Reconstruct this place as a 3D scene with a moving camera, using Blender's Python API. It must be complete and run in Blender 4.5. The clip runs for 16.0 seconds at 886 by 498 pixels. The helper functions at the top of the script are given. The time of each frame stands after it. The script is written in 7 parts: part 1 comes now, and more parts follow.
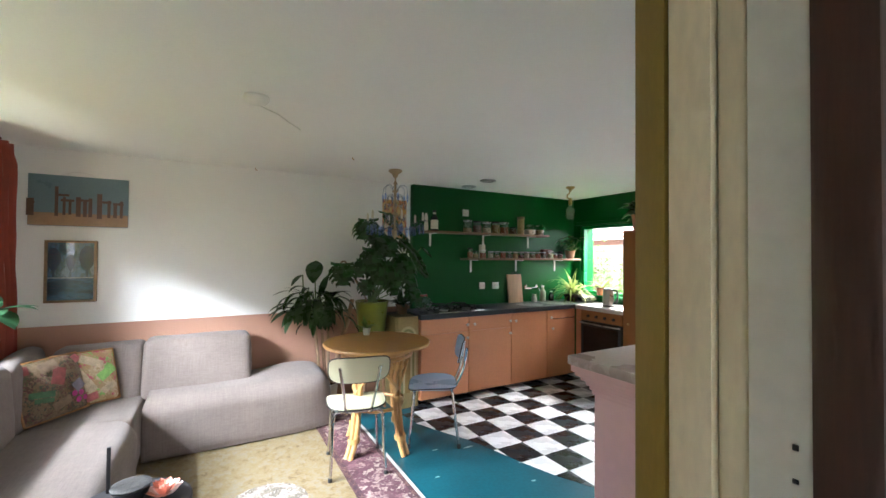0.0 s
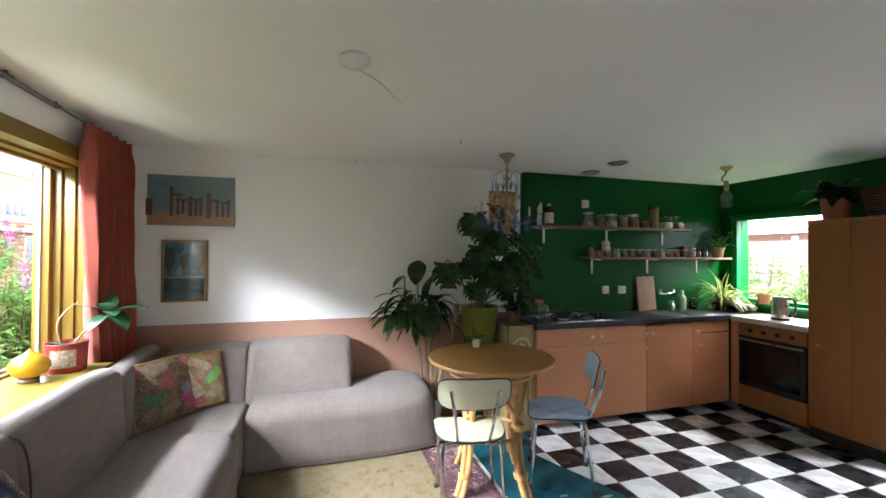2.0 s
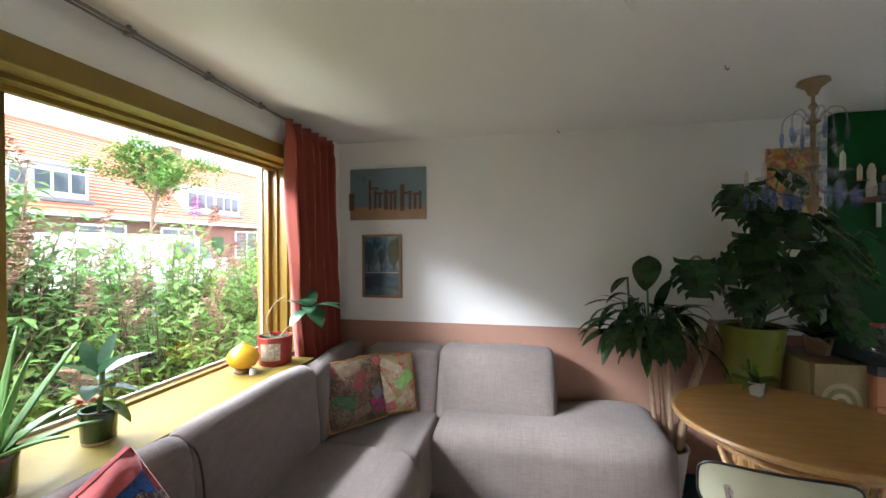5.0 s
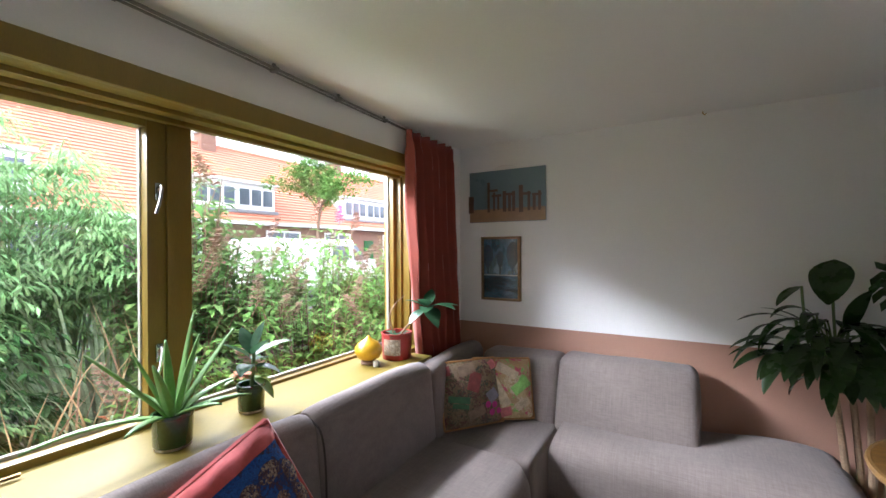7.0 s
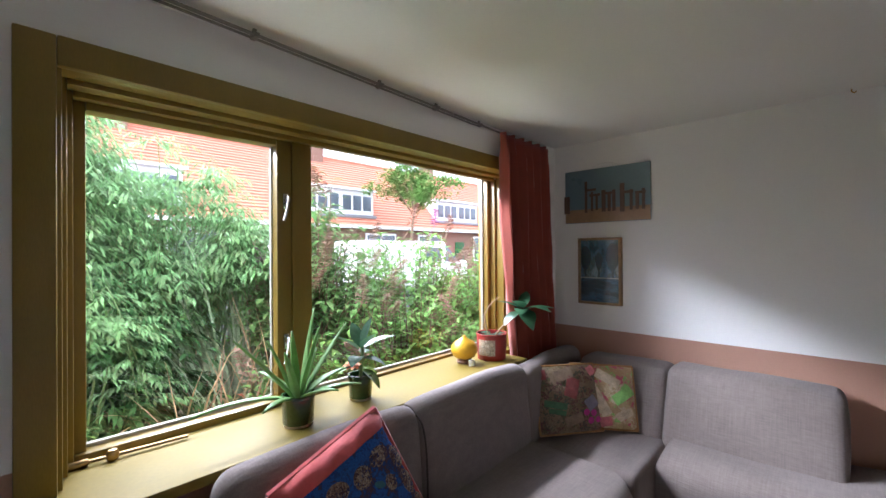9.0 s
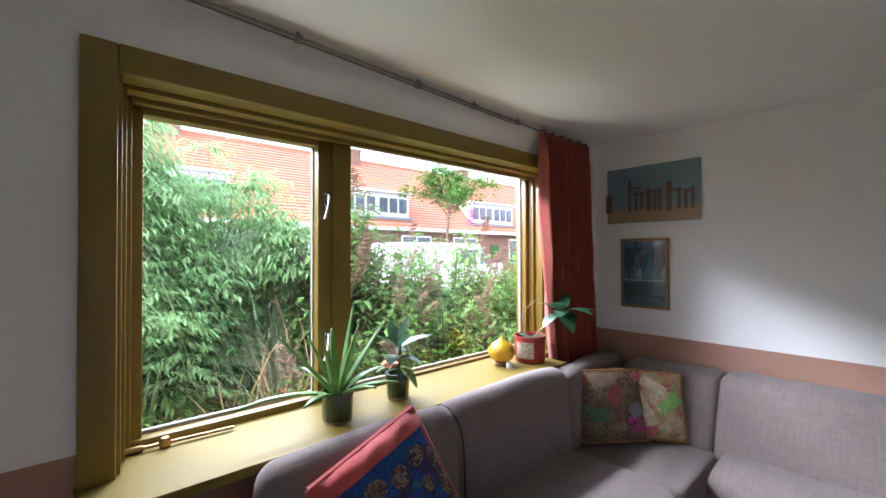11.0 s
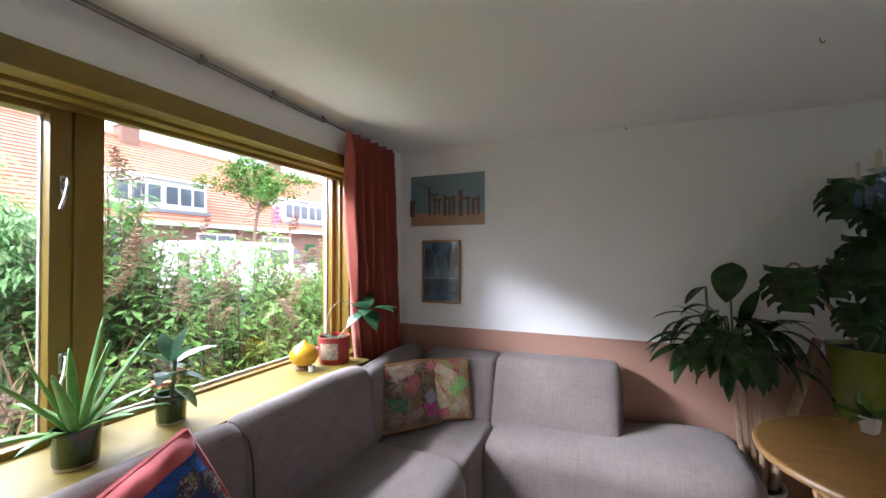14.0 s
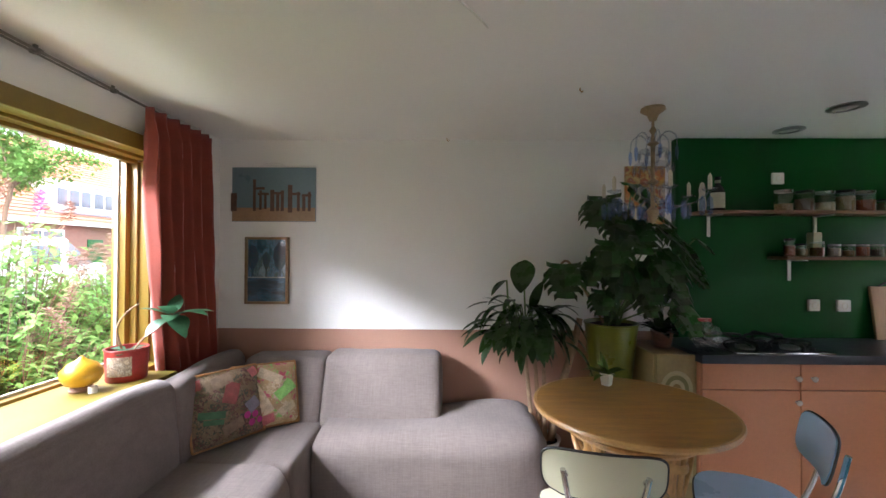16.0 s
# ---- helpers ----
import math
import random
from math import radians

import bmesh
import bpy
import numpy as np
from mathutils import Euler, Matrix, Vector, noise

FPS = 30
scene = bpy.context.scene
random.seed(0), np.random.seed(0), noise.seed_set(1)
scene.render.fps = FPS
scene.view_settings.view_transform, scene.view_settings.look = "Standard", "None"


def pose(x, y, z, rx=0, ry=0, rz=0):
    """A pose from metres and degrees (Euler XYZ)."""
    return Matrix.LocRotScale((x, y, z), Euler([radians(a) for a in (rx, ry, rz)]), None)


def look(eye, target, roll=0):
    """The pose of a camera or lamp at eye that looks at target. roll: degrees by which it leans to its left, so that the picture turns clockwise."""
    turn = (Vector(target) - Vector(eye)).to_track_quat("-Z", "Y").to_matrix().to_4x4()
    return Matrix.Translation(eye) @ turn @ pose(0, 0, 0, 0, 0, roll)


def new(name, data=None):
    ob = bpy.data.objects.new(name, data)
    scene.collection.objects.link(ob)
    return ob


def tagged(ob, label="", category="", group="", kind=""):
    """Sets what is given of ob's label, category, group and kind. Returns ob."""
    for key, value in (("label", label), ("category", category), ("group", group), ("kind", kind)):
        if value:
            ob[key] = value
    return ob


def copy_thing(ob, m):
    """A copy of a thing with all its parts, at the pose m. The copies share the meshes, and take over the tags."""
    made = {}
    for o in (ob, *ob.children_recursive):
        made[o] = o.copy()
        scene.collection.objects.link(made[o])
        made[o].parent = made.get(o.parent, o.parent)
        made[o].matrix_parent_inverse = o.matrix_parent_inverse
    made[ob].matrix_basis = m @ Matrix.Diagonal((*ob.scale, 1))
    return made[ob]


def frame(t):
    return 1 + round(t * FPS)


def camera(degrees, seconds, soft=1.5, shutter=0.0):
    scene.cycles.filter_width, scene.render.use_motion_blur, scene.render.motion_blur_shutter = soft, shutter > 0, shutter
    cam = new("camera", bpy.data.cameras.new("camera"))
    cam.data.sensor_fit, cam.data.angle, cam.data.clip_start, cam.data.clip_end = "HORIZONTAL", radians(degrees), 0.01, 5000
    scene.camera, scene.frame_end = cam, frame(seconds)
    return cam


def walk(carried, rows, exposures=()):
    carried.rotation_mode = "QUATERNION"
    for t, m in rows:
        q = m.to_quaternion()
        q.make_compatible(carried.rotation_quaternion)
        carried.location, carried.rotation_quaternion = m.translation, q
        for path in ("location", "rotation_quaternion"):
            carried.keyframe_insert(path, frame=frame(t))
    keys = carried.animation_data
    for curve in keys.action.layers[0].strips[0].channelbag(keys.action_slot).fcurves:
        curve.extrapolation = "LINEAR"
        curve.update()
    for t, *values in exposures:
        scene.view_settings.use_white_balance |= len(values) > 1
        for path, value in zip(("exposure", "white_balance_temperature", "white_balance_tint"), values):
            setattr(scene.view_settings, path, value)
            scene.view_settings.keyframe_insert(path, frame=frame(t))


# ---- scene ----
cam = camera(94.7, 16.0)
# seconds, place, yaw, pitch, roll
ROWS = [
    (0.0, -0.0084, 0.0784, 1.5147, -29.33, 0.96, -0.44),
    (0.5, 0.0380, 0.2327, 1.5166, -27.17, 0.97, -0.42),
    (1.0, 0.0562, 0.3418, 1.5088, -24.32, 0.86, -0.41),
    (1.5, 0.0495, 0.4931, 1.5106, -20.74, 0.82, -0.36),
    (2.0, 0.0445, 0.6483, 1.5127, -16.63, 0.71, -0.31),
    (2.5, 0.0465, 0.7881, 1.5128, -12.33, 0.46, -0.25),
    (3.0, 0.0808, 0.9466, 1.5206, -7.73, 0.25, -0.18),
    (3.5, 0.0939, 1.0678, 1.5161, -3.05, -0.09, -0.09),
    (4.0, 0.0820, 1.2003, 1.5184, 1.79, -0.33, 0.01),
    (4.5, 0.0904, 1.2731, 1.5200, 6.76, -0.46, 0.11),
    (5.0, 0.1213, 1.3317, 1.5217, 11.88, -0.41, 0.20),
    (5.5, 0.1614, 1.3748, 1.5230, 16.98, -0.28, 0.28),
    (6.0, 0.1977, 1.4012, 1.5236, 21.88, -0.13, 0.33),
    (6.5, 0.2169, 1.4095, 1.5230, 26.43, -0.03, 0.35),
    (7.0, 0.2275, 1.4078, 1.5208, 30.73, 0.01, 0.36),
    (7.5, 0.2326, 1.4054, 1.5194, 34.62, 0.06, 0.38),
    (8.0, 0.2312, 1.3960, 1.5206, 38.09, 0.13, 0.40),
    (8.5, 0.2285, 1.3790, 1.5215, 41.04, 0.19, 0.41),
    (9.0, 0.2263, 1.3636, 1.5243, 43.33, 0.28, 0.41),
    (9.5, 0.2219, 1.3575, 1.5236, 45.64, 0.37, 0.37),
    (10.0, 0.2139, 1.3568, 1.5197, 47.59, 0.47, 0.30),
    (10.5, 0.2061, 1.3603, 1.5144, 48.64, 0.57, 0.21),
    (11.0, 0.2023, 1.3670, 1.5098, 48.21, 0.64, 0.13),
    (11.5, 0.2061, 1.3758, 1.5077, 45.75, 0.69, 0.10),
    (12.0, 0.2210, 1.3914, 1.5076, 42.09, 0.71, 0.10),
    (12.5, 0.2310, 1.3969, 1.5074, 37.67, 0.71, 0.10),
    (13.0, 0.2413, 1.4045, 1.5074, 33.15, 0.71, 0.10),
    (13.5, 0.2547, 1.4106, 1.5075, 28.22, 0.68, 0.09),
    (14.0, 0.2690, 1.4056, 1.5077, 23.08, 0.66, 0.05),
    (14.5, 0.2813, 1.3993, 1.5059, 17.80, 0.63, -0.01),
    (15.0, 0.2916, 1.3951, 1.5037, 12.42, 0.59, -0.08),
    (15.5, 0.3083, 1.3788, 1.5031, 6.77, 0.58, -0.16),
    (16.0, 0.3301, 1.3544, 1.5021, 0.70, 0.57, -0.26),
]
walk(cam, [(t, pose(x, y, z, 90 + pitch, roll, yaw)) for t, x, y, z, yaw, pitch, roll in ROWS],
     exposures=[(0.0, 3.92, 6000, 11), (1.0, 3.58, 5950, 11), (2.0, 3.55, 5950, 11), (4.0, 3.40, 6000, 12), (7.0, 2.98, 5900, 16), (9.0, 2.80, 5700, 18), (13.0, 2.90, 5700, 18), (16.0, 3.46, 6000, 18)])

# ---- world and light: bright overcast day ----
world = bpy.data.worlds.new("overcast_sky")
scene.world = world
world.use_nodes = True
wn = world.node_tree.nodes
sky = wn.new("ShaderNodeTexSky")
sky.sky_type = "NISHITA"
sky.sun_disc = False
sky.sun_elevation = radians(48)
sky.sun_rotation = radians(180)
sky.air_density, sky.dust_density, sky.ozone_density = 1.0, 4.0, 1.0
soft = wn.new("ShaderNodeMixRGB")
soft.inputs["Fac"].default_value = 0.65
soft.inputs["Color2"].default_value = (10.0, 10.3, 10.8, 1)
world.node_tree.links.new(sky.outputs["Color"], soft.inputs["Color1"])
world.node_tree.links.new(soft.outputs["Color"], wn["Background"].inputs["Color"])
wn["Background"].inputs["Strength"].default_value = 0.085

sun_data = bpy.data.lights.new("sun", "SUN")
sun_data.energy, sun_data.angle, sun_data.color = 0.65, radians(16), (1.0, 0.96, 0.9)
sun = new("sun", sun_data)
sun.matrix_world = look((0.5, -20, 22), (0, 0, 0))


def fill_lamp(name, at, to, sx, sy, watts, colour):
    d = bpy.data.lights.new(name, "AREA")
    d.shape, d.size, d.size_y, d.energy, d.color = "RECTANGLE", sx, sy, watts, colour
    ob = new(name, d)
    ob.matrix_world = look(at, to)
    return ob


# lamps added outside, out of view above the window, standing in for skylight
fill_lamp("sky_fill_front", (-6.0, 1.8, 4.55), (0.0, 2.4, 5.6), 8.0, 0.9, 460, (0.95, 0.98, 1.0))
fill_lamp("sky_fill_front_high", (-2.62, 2.75, 2.78), (0.3, 2.9, 4.1), 2.9, 0.5, 115, (0.95, 0.98, 1.0))
# upward fill lamp added below the sill, out of view, to brighten the ceiling
fill_lamp("ceiling_fill_low", (-2.35, 2.6, -0.05), (-0.9, 2.7, 1.6), 2.4, 0.6, 20, (0.98, 1.0, 0.88))
# two more added lamps, unseen above the kitchen openings, in place of skylight
fill_lamp("sky_fill_kitchen", (5.25, 3.65, 2.65), (3.2, 3.3, 0.4), 0.9, 0.7, 46, (1.0, 0.97, 0.92))
fill_lamp("sky_fill_garden_door", (5.3, 1.85, 2.75), (0.8, 3.2, 1.0), 1.2, 0.8, 62, (1.0, 0.97, 0.92))

# ---- materials ----
def mat(name, colour, rough=0.6, metal=0.0, var=0.12, scale=6.0, fine=80.0, bump=0.05, dark=None, coat=0.0, sheen=0.0,
        stretch=(1, 1, 1), rand=0.0, spec=0.5, trans=0.0, rvar=0.1):
    """Paint, wood, cloth and so on: two scales of noise in colour, gloss and relief."""
    m = bpy.data.materials.new(name)
    m.use_nodes = True
    nt = m.node_tree
    b = nt.nodes["Principled BSDF"]
    tc = nt.nodes.new("ShaderNodeTexCoord")
    mp = nt.nodes.new("ShaderNodeMapping")
    mp.inputs["Scale"].default_value = stretch
    nt.links.new(tc.outputs["Object"], mp.inputs["Vector"])
    n1 = nt.nodes.new("ShaderNodeTexNoise")
    n1.inputs["Scale"].default_value, n1.inputs["Detail"].default_value = scale, 5
    n2 = nt.nodes.new("ShaderNodeTexNoise")
    n2.inputs["Scale"].default_value, n2.inputs["Detail"].default_value = fine, 3
    nt.links.new(mp.outputs["Vector"], n1.inputs["Vector"])
    nt.links.new(mp.outputs["Vector"], n2.inputs["Vector"])
    add = nt.nodes.new("ShaderNodeMath")
    add.operation = "MULTIPLY_ADD"
    add.inputs[1].default_value = 0.6
    half = nt.nodes.new("ShaderNodeMath")
    half.operation = "MULTIPLY"
    half.inputs[1].default_value = 0.4
    nt.links.new(n2.outputs["Fac"], half.inputs[0])
    nt.links.new(n1.outputs["Fac"], add.inputs[0])
    nt.links.new(half.outputs[0], add.inputs[2])
    ramp = nt.nodes.new("ShaderNodeValToRGB")
    e = ramp.color_ramp.elements
    d = dark if dark else tuple(c * (1 - var) for c in colour)
    l = tuple(min(1, c * (1 + var)) for c in colour)
    e[0].position, e[0].color = 0.32, (*d, 1)
    e[1].position, e[1].color = 0.68, (*l, 1)
    nt.links.new(add.outputs[0], ramp.inputs["Fac"])
    out = ramp.outputs["Color"]
    if rand:
        oi = nt.nodes.new("ShaderNodeObjectInfo")
        hsv = nt.nodes.new("ShaderNodeHueSaturation")
        mr = nt.nodes.new("ShaderNodeMapRange")
        mr.inputs["To Min"].default_value, mr.inputs["To Max"].default_value = 1 - rand, 1 + rand
        nt.links.new(oi.outputs["Random"], mr.inputs["Value"])
        nt.links.new(mr.outputs["Result"], hsv.inputs["Value"])
        nt.links.new(out, hsv.inputs["Color"])
        out = hsv.outputs["Color"]
    nt.links.new(out, b.inputs["Base Color"])
    rr = nt.nodes.new("ShaderNodeMapRange")
    rr.inputs["To Min"].default_value, rr.inputs["To Max"].default_value = max(0.02, rough - rvar), min(1, rough + rvar)
    nt.links.new(n1.outputs["Fac"], rr.inputs["Value"])
    nt.links.new(rr.outputs["Result"], b.inputs["Roughness"])
    b.inputs["Metallic"].default_value = metal
    b.inputs["Specular IOR Level"].default_value = spec
    b.inputs["Coat Weight"].default_value = coat
    b.inputs["Sheen Weight"].default_value = sheen
    b.inputs["Transmission Weight"].default_value = trans
    if bump:
        bp = nt.nodes.new("ShaderNodeBump")
        bp.inputs["Strength"].default_value = min(1, bump * 4)
        bp.inputs["Distance"].default_value = 0.004
        nt.links.new(add.outputs[0], bp.inputs["Height"])
        nt.links.new(bp.outputs["Normal"], b.inputs["Normal"])
    return m


def leafmat(name, colour, rough=0.45, var=0.35, spec=0.4, through_light=0.3):
    """Leaves: colour differs from leaf to leaf, some light passes through."""
    m = mat(name, colour, rough=rough, var=var, scale=14, fine=60, bump=0.03, spec=spec)
    nt = m.node_tree
    b = nt.nodes["Principled BSDF"]
    src = b.inputs["Base Color"].links[0].from_socket
    g = nt.nodes.new("ShaderNodeNewGeometry")
    mr = nt.nodes.new("ShaderNodeMapRange")
    mr.inputs["To Min"].default_value, mr.inputs["To Max"].default_value = 0.6, 1.45
    hsv = nt.nodes.new("ShaderNodeHueSaturation")
    mh = nt.nodes.new("ShaderNodeMapRange")
    mh.inputs["To Min"].default_value, mh.inputs["To Max"].default_value = 0.475, 0.515
    nt.links.new(g.outputs["Random Per Island"], mr.inputs["Value"])
    nt.links.new(g.outputs["Random Per Island"], mh.inputs["Value"])
    nt.links.new(mr.outputs["Result"], hsv.inputs["Value"])
    nt.links.new(mh.outputs["Result"], hsv.inputs["Hue"])
    nt.links.new(src, hsv.inputs["Color"])
    nt.links.new(hsv.outputs["Color"], b.inputs["Base Color"])
    tr = nt.nodes.new("ShaderNodeBsdfTranslucent")
    nt.links.new(hsv.outputs["Color"], tr.inputs["Color"])
    mx = nt.nodes.new("ShaderNodeMixShader")
    mx.inputs["Fac"].default_value = through_light
    nt.links.new(b.outputs["BSDF"], mx.inputs[1])
    nt.links.new(tr.outputs["BSDF"], mx.inputs[2])
    nt.links.new(mx.outputs["Shader"], nt.nodes["Material Output"].inputs["Surface"])
    return m


def spotted(name, colours, scale, rough=0.8, bump=0.1, stretch=(1, 1, 1), kind="VORONOI"):
    """Patchwork or mottled cloth: cells of several colours, broken by noise."""
    m = bpy.data.materials.new(name)
    m.use_nodes = True
    nt = m.node_tree
    b = nt.nodes["Principled BSDF"]
    tc = nt.nodes.new("ShaderNodeTexCoord")
    mp = nt.nodes.new("ShaderNodeMapping")
    mp.inputs["Scale"].default_value = stretch
    nz = nt.nodes.new("ShaderNodeTexNoise")
    nz.inputs["Scale"].default_value, nz.inputs["Detail"].default_value = scale * 1.5, 4
    mixv = nt.nodes.new("ShaderNodeMixRGB")
    mixv.inputs["Fac"].default_value = 0.12
    nt.links.new(tc.outputs["Object"], mp.inputs["Vector"])
    nt.links.new(mp.outputs["Vector"], nz.inputs["Vector"])
    nt.links.new(mp.outputs["Vector"], mixv.inputs["Color1"])
    nt.links.new(nz.outputs["Color"], mixv.inputs["Color2"])
    ramp = nt.nodes.new("ShaderNodeValToRGB")
    if kind == "VORONOI":
        v = nt.nodes.new("ShaderNodeTexVoronoi")
        v.inputs["Scale"].default_value = scale
        nt.links.new(mixv.outputs["Color"], v.inputs["Vector"])
        sep = nt.nodes.new("ShaderNodeSeparateColor")
        nt.links.new(v.outputs["Color"], sep.inputs["Color"])
        fac = sep.outputs["Red"]
        ramp.color_ramp.interpolation = "CONSTANT"
    else:
        v = nt.nodes.new("ShaderNodeTexNoise")
        v.inputs["Scale"].default_value, v.inputs["Detail"].default_value = scale, 8
        nt.links.new(mixv.outputs["Color"], v.inputs["Vector"])
        fac = v.outputs["Fac"]
    nt.links.new(fac, ramp.inputs["Fac"])
    e = ramp.color_ramp.elements
    k = len(colours)
    lo, hi = (0.0, 1.0) if kind == "VORONOI" else (0.33, 0.67)
    e[0].position, e[0].color = lo, (*colours[0], 1)
    e[1].position, e[1].color = lo + (hi - lo) * (k - 1) / k, (*colours[-1], 1)
    for i in range(1, k - 1):
        q = e.new(lo + (hi - lo) * i / k)
        q.color = (*colours[i], 1)
    fn = nt.nodes.new("ShaderNodeTexNoise")
    fn.inputs["Scale"].default_value = scale * 9
    nt.links.new(mp.outputs["Vector"], fn.inputs["Vector"])
    mul = nt.nodes.new("ShaderNodeMixRGB")
    mul.blend_type = "OVERLAY"
    mul.inputs["Fac"].default_value = 0.5
    nt.links.new(ramp.outputs["Color"], mul.inputs["Color1"])
    nt.links.new(fn.outputs["Fac"], mul.inputs["Color2"])
    nt.links.new(mul.outputs["Color"], b.inputs["Base Color"])
    b.inputs["Roughness"].default_value = rough
    bp = nt.nodes.new("ShaderNodeBump")
    bp.inputs["Strength"].default_value, bp.inputs["Distance"].default_value = min(1, bump * 4), 0.004
    nt.links.new(fn.outputs["Fac"], bp.inputs["Height"])
    nt.links.new(bp.outputs["Normal"], b.inputs["Normal"])
    return m


def glassmat(name, tint=(1, 1, 1), rough=0.0, base=0.025):
    """Thin window glass: mostly clear, a sharp reflection at grazing angles."""
    m = bpy.data.materials.new(name)
    m.use_nodes = True
    nt = m.node_tree
    nt.nodes.remove(nt.nodes["Principled BSDF"])
    t = nt.nodes.new("ShaderNodeBsdfTransparent")
    t.inputs["Color"].default_value = (*tint, 1)
    g = nt.nodes.new("ShaderNodeBsdfGlossy")
    g.inputs["Roughness"].default_value = rough
    fr = nt.nodes.new("ShaderNodeLayerWeight")
    fr.inputs["Blend"].default_value = 0.2
    pw = nt.nodes.new("ShaderNodeMath")
    pw.operation = "POWER"
    pw.inputs[1].default_value = 3.0
    nt.links.new(fr.outputs["Facing"], pw.inputs[0])
    ad = nt.nodes.new("ShaderNodeMath")
    ad.operation = "MULTIPLY_ADD"
    ad.inputs[1].default_value, ad.inputs[2].default_value = 0.7, base
    nt.links.new(pw.outputs[0], ad.inputs[0])
    mx = nt.nodes.new("ShaderNodeMixShader")
    nt.links.new(ad.outputs[0], mx.inputs["Fac"])
    nt.links.new(t.outputs["BSDF"], mx.inputs[1])
    nt.links.new(g.outputs["BSDF"], mx.inputs[2])
    nt.links.new(mx.outputs["Shader"], nt.nodes["Material Output"].inputs["Surface"])
    return m


M_WALL = mat("white_wall_paint", (0.86, 0.85, 0.82), 0.75, var=0.03, scale=1.5, fine=180, bump=0.04)
M_BROWN = mat("terracotta_wall_paint", (0.42, 0.235, 0.165), 0.7, var=0.06, scale=2, fine=160, bump=0.04)
M_CEIL = mat("ceiling_paint", (0.86, 0.85, 0.82), 0.85, var=0.03, scale=0.8, fine=140, bump=0.05)
M_GREEN = mat("green_gloss_paint", (0.002, 0.078, 0.012), 0.38, var=0.10, scale=2.5, fine=40, bump=0.03, spec=0.22)
M_OCHRE = mat("ochre_window_paint", (0.225, 0.15, 0.022), 0.38, var=0.12, scale=4, fine=90, bump=0.04, stretch=(3, 3, 0.6))
M_SILL = mat("ochre_sill_paint", (0.20, 0.145, 0.022), 0.6, var=0.10, scale=3, fine=70, bump=0.03, spec=0.25)
M_TEAL = mat("teal_floor_paint", (0.006, 0.066, 0.088), 0.40, var=0.25, scale=3, fine=45, bump=0.06, spec=0.3)
M_PALE = mat("bare_floor_patch", (0.35, 0.42, 0.40), 0.6, var=0.2, scale=20)
M_TBLACK = mat("black_vinyl_tile", (0.012, 0.013, 0.016), 0.28, var=0.25, scale=7, fine=60, bump=0.03, rand=0.3)
M_TWHITE = mat("white_vinyl_tile", (0.66, 0.66, 0.67), 0.28, var=0.06, scale=7, fine=60, bump=0.03, rand=0.06)
M_COUNTER = mat("black_worktop", (0.022, 0.024, 0.03), 0.32, var=0.3, scale=20, fine=200, bump=0.02)
M_LIGHTTOP = mat("pale_worktop", (0.55, 0.50, 0.46), 0.4, var=0.1, scale=20, fine=200, bump=0.02)
M_CAB = mat("salmon_cabinet_paint", (0.56, 0.235, 0.11), 0.45, var=0.07, scale=3, fine=60, bump=0.03)
M_TALL = mat("brown_cabinet_veneer", (0.27, 0.115, 0.036), 0.45, var=0.09, scale=3, fine=50, bump=0.02, stretch=(4, 4, 0.5), spec=0.25)
M_TALLSIDE = mat("orange_grained_panel", (0.40, 0.115, 0.045), 0.6, var=0.26, scale=7, fine=40, bump=0.05, stretch=(8, 8, 0.25))
M_BLACK = mat("black_plinth", (0.012, 0.012, 0.014), 0.5, var=0.2)
def weave(name, colour, warp, weft):
    """Heathered woven cloth: crossing threads of uneven tone, with soft worn patches."""
    m = mat(name, colour, 0.95, var=0.10, scale=4, fine=60, bump=0.0, sheen=0.15, spec=0.15)
    nt = m.node_tree
    b = nt.nodes["Principled BSDF"]
    src = b.inputs["Base Color"].links[0].from_socket
    tc = nt.nodes.new("ShaderNodeTexCoord")
    total = None
    for stretch in ((warp, weft, weft), (weft, warp, warp * 0.4)):
        mp = nt.nodes.new("ShaderNodeMapping")
        mp.inputs["Scale"].default_value = stretch
        n = nt.nodes.new("ShaderNodeTexNoise")
        n.inputs["Scale"].default_value, n.inputs["Detail"].default_value = 1.0, 3
        nt.links.new(tc.outputs["Object"], mp.inputs["Vector"])
        nt.links.new(mp.outputs["Vector"], n.inputs["Vector"])
        if total is None:
            total = n.outputs["Fac"]
        else:
            av = nt.nodes.new("ShaderNodeMath")
            av.operation = "ADD"
            nt.links.new(total, av.inputs[0])
            nt.links.new(n.outputs["Fac"], av.inputs[1])
            total = av.outputs[0]
    mr = nt.nodes.new("ShaderNodeMapRange")
    mr.inputs["From Min"].default_value, mr.inputs["From Max"].default_value = 0.7, 1.3
    mr.inputs["To Min"].default_value, mr.inputs["To Max"].default_value = 0.87, 1.13
    nt.links.new(total, mr.inputs["Value"])
    hsv = nt.nodes.new("ShaderNodeHueSaturation")
    nt.links.new(mr.outputs["Result"], hsv.inputs["Value"])
    nt.links.new(src, hsv.inputs["Color"])
    nt.links.new(hsv.outputs["Color"], b.inputs["Base Color"])
    bp = nt.nodes.new("ShaderNodeBump")
    bp.inputs["Strength"].default_value, bp.inputs["Distance"].default_value = 0.4, 0.002
    nt.links.new(total, bp.inputs["Height"])
    nt.links.new(bp.outputs["Normal"], b.inputs["Normal"])
    return m


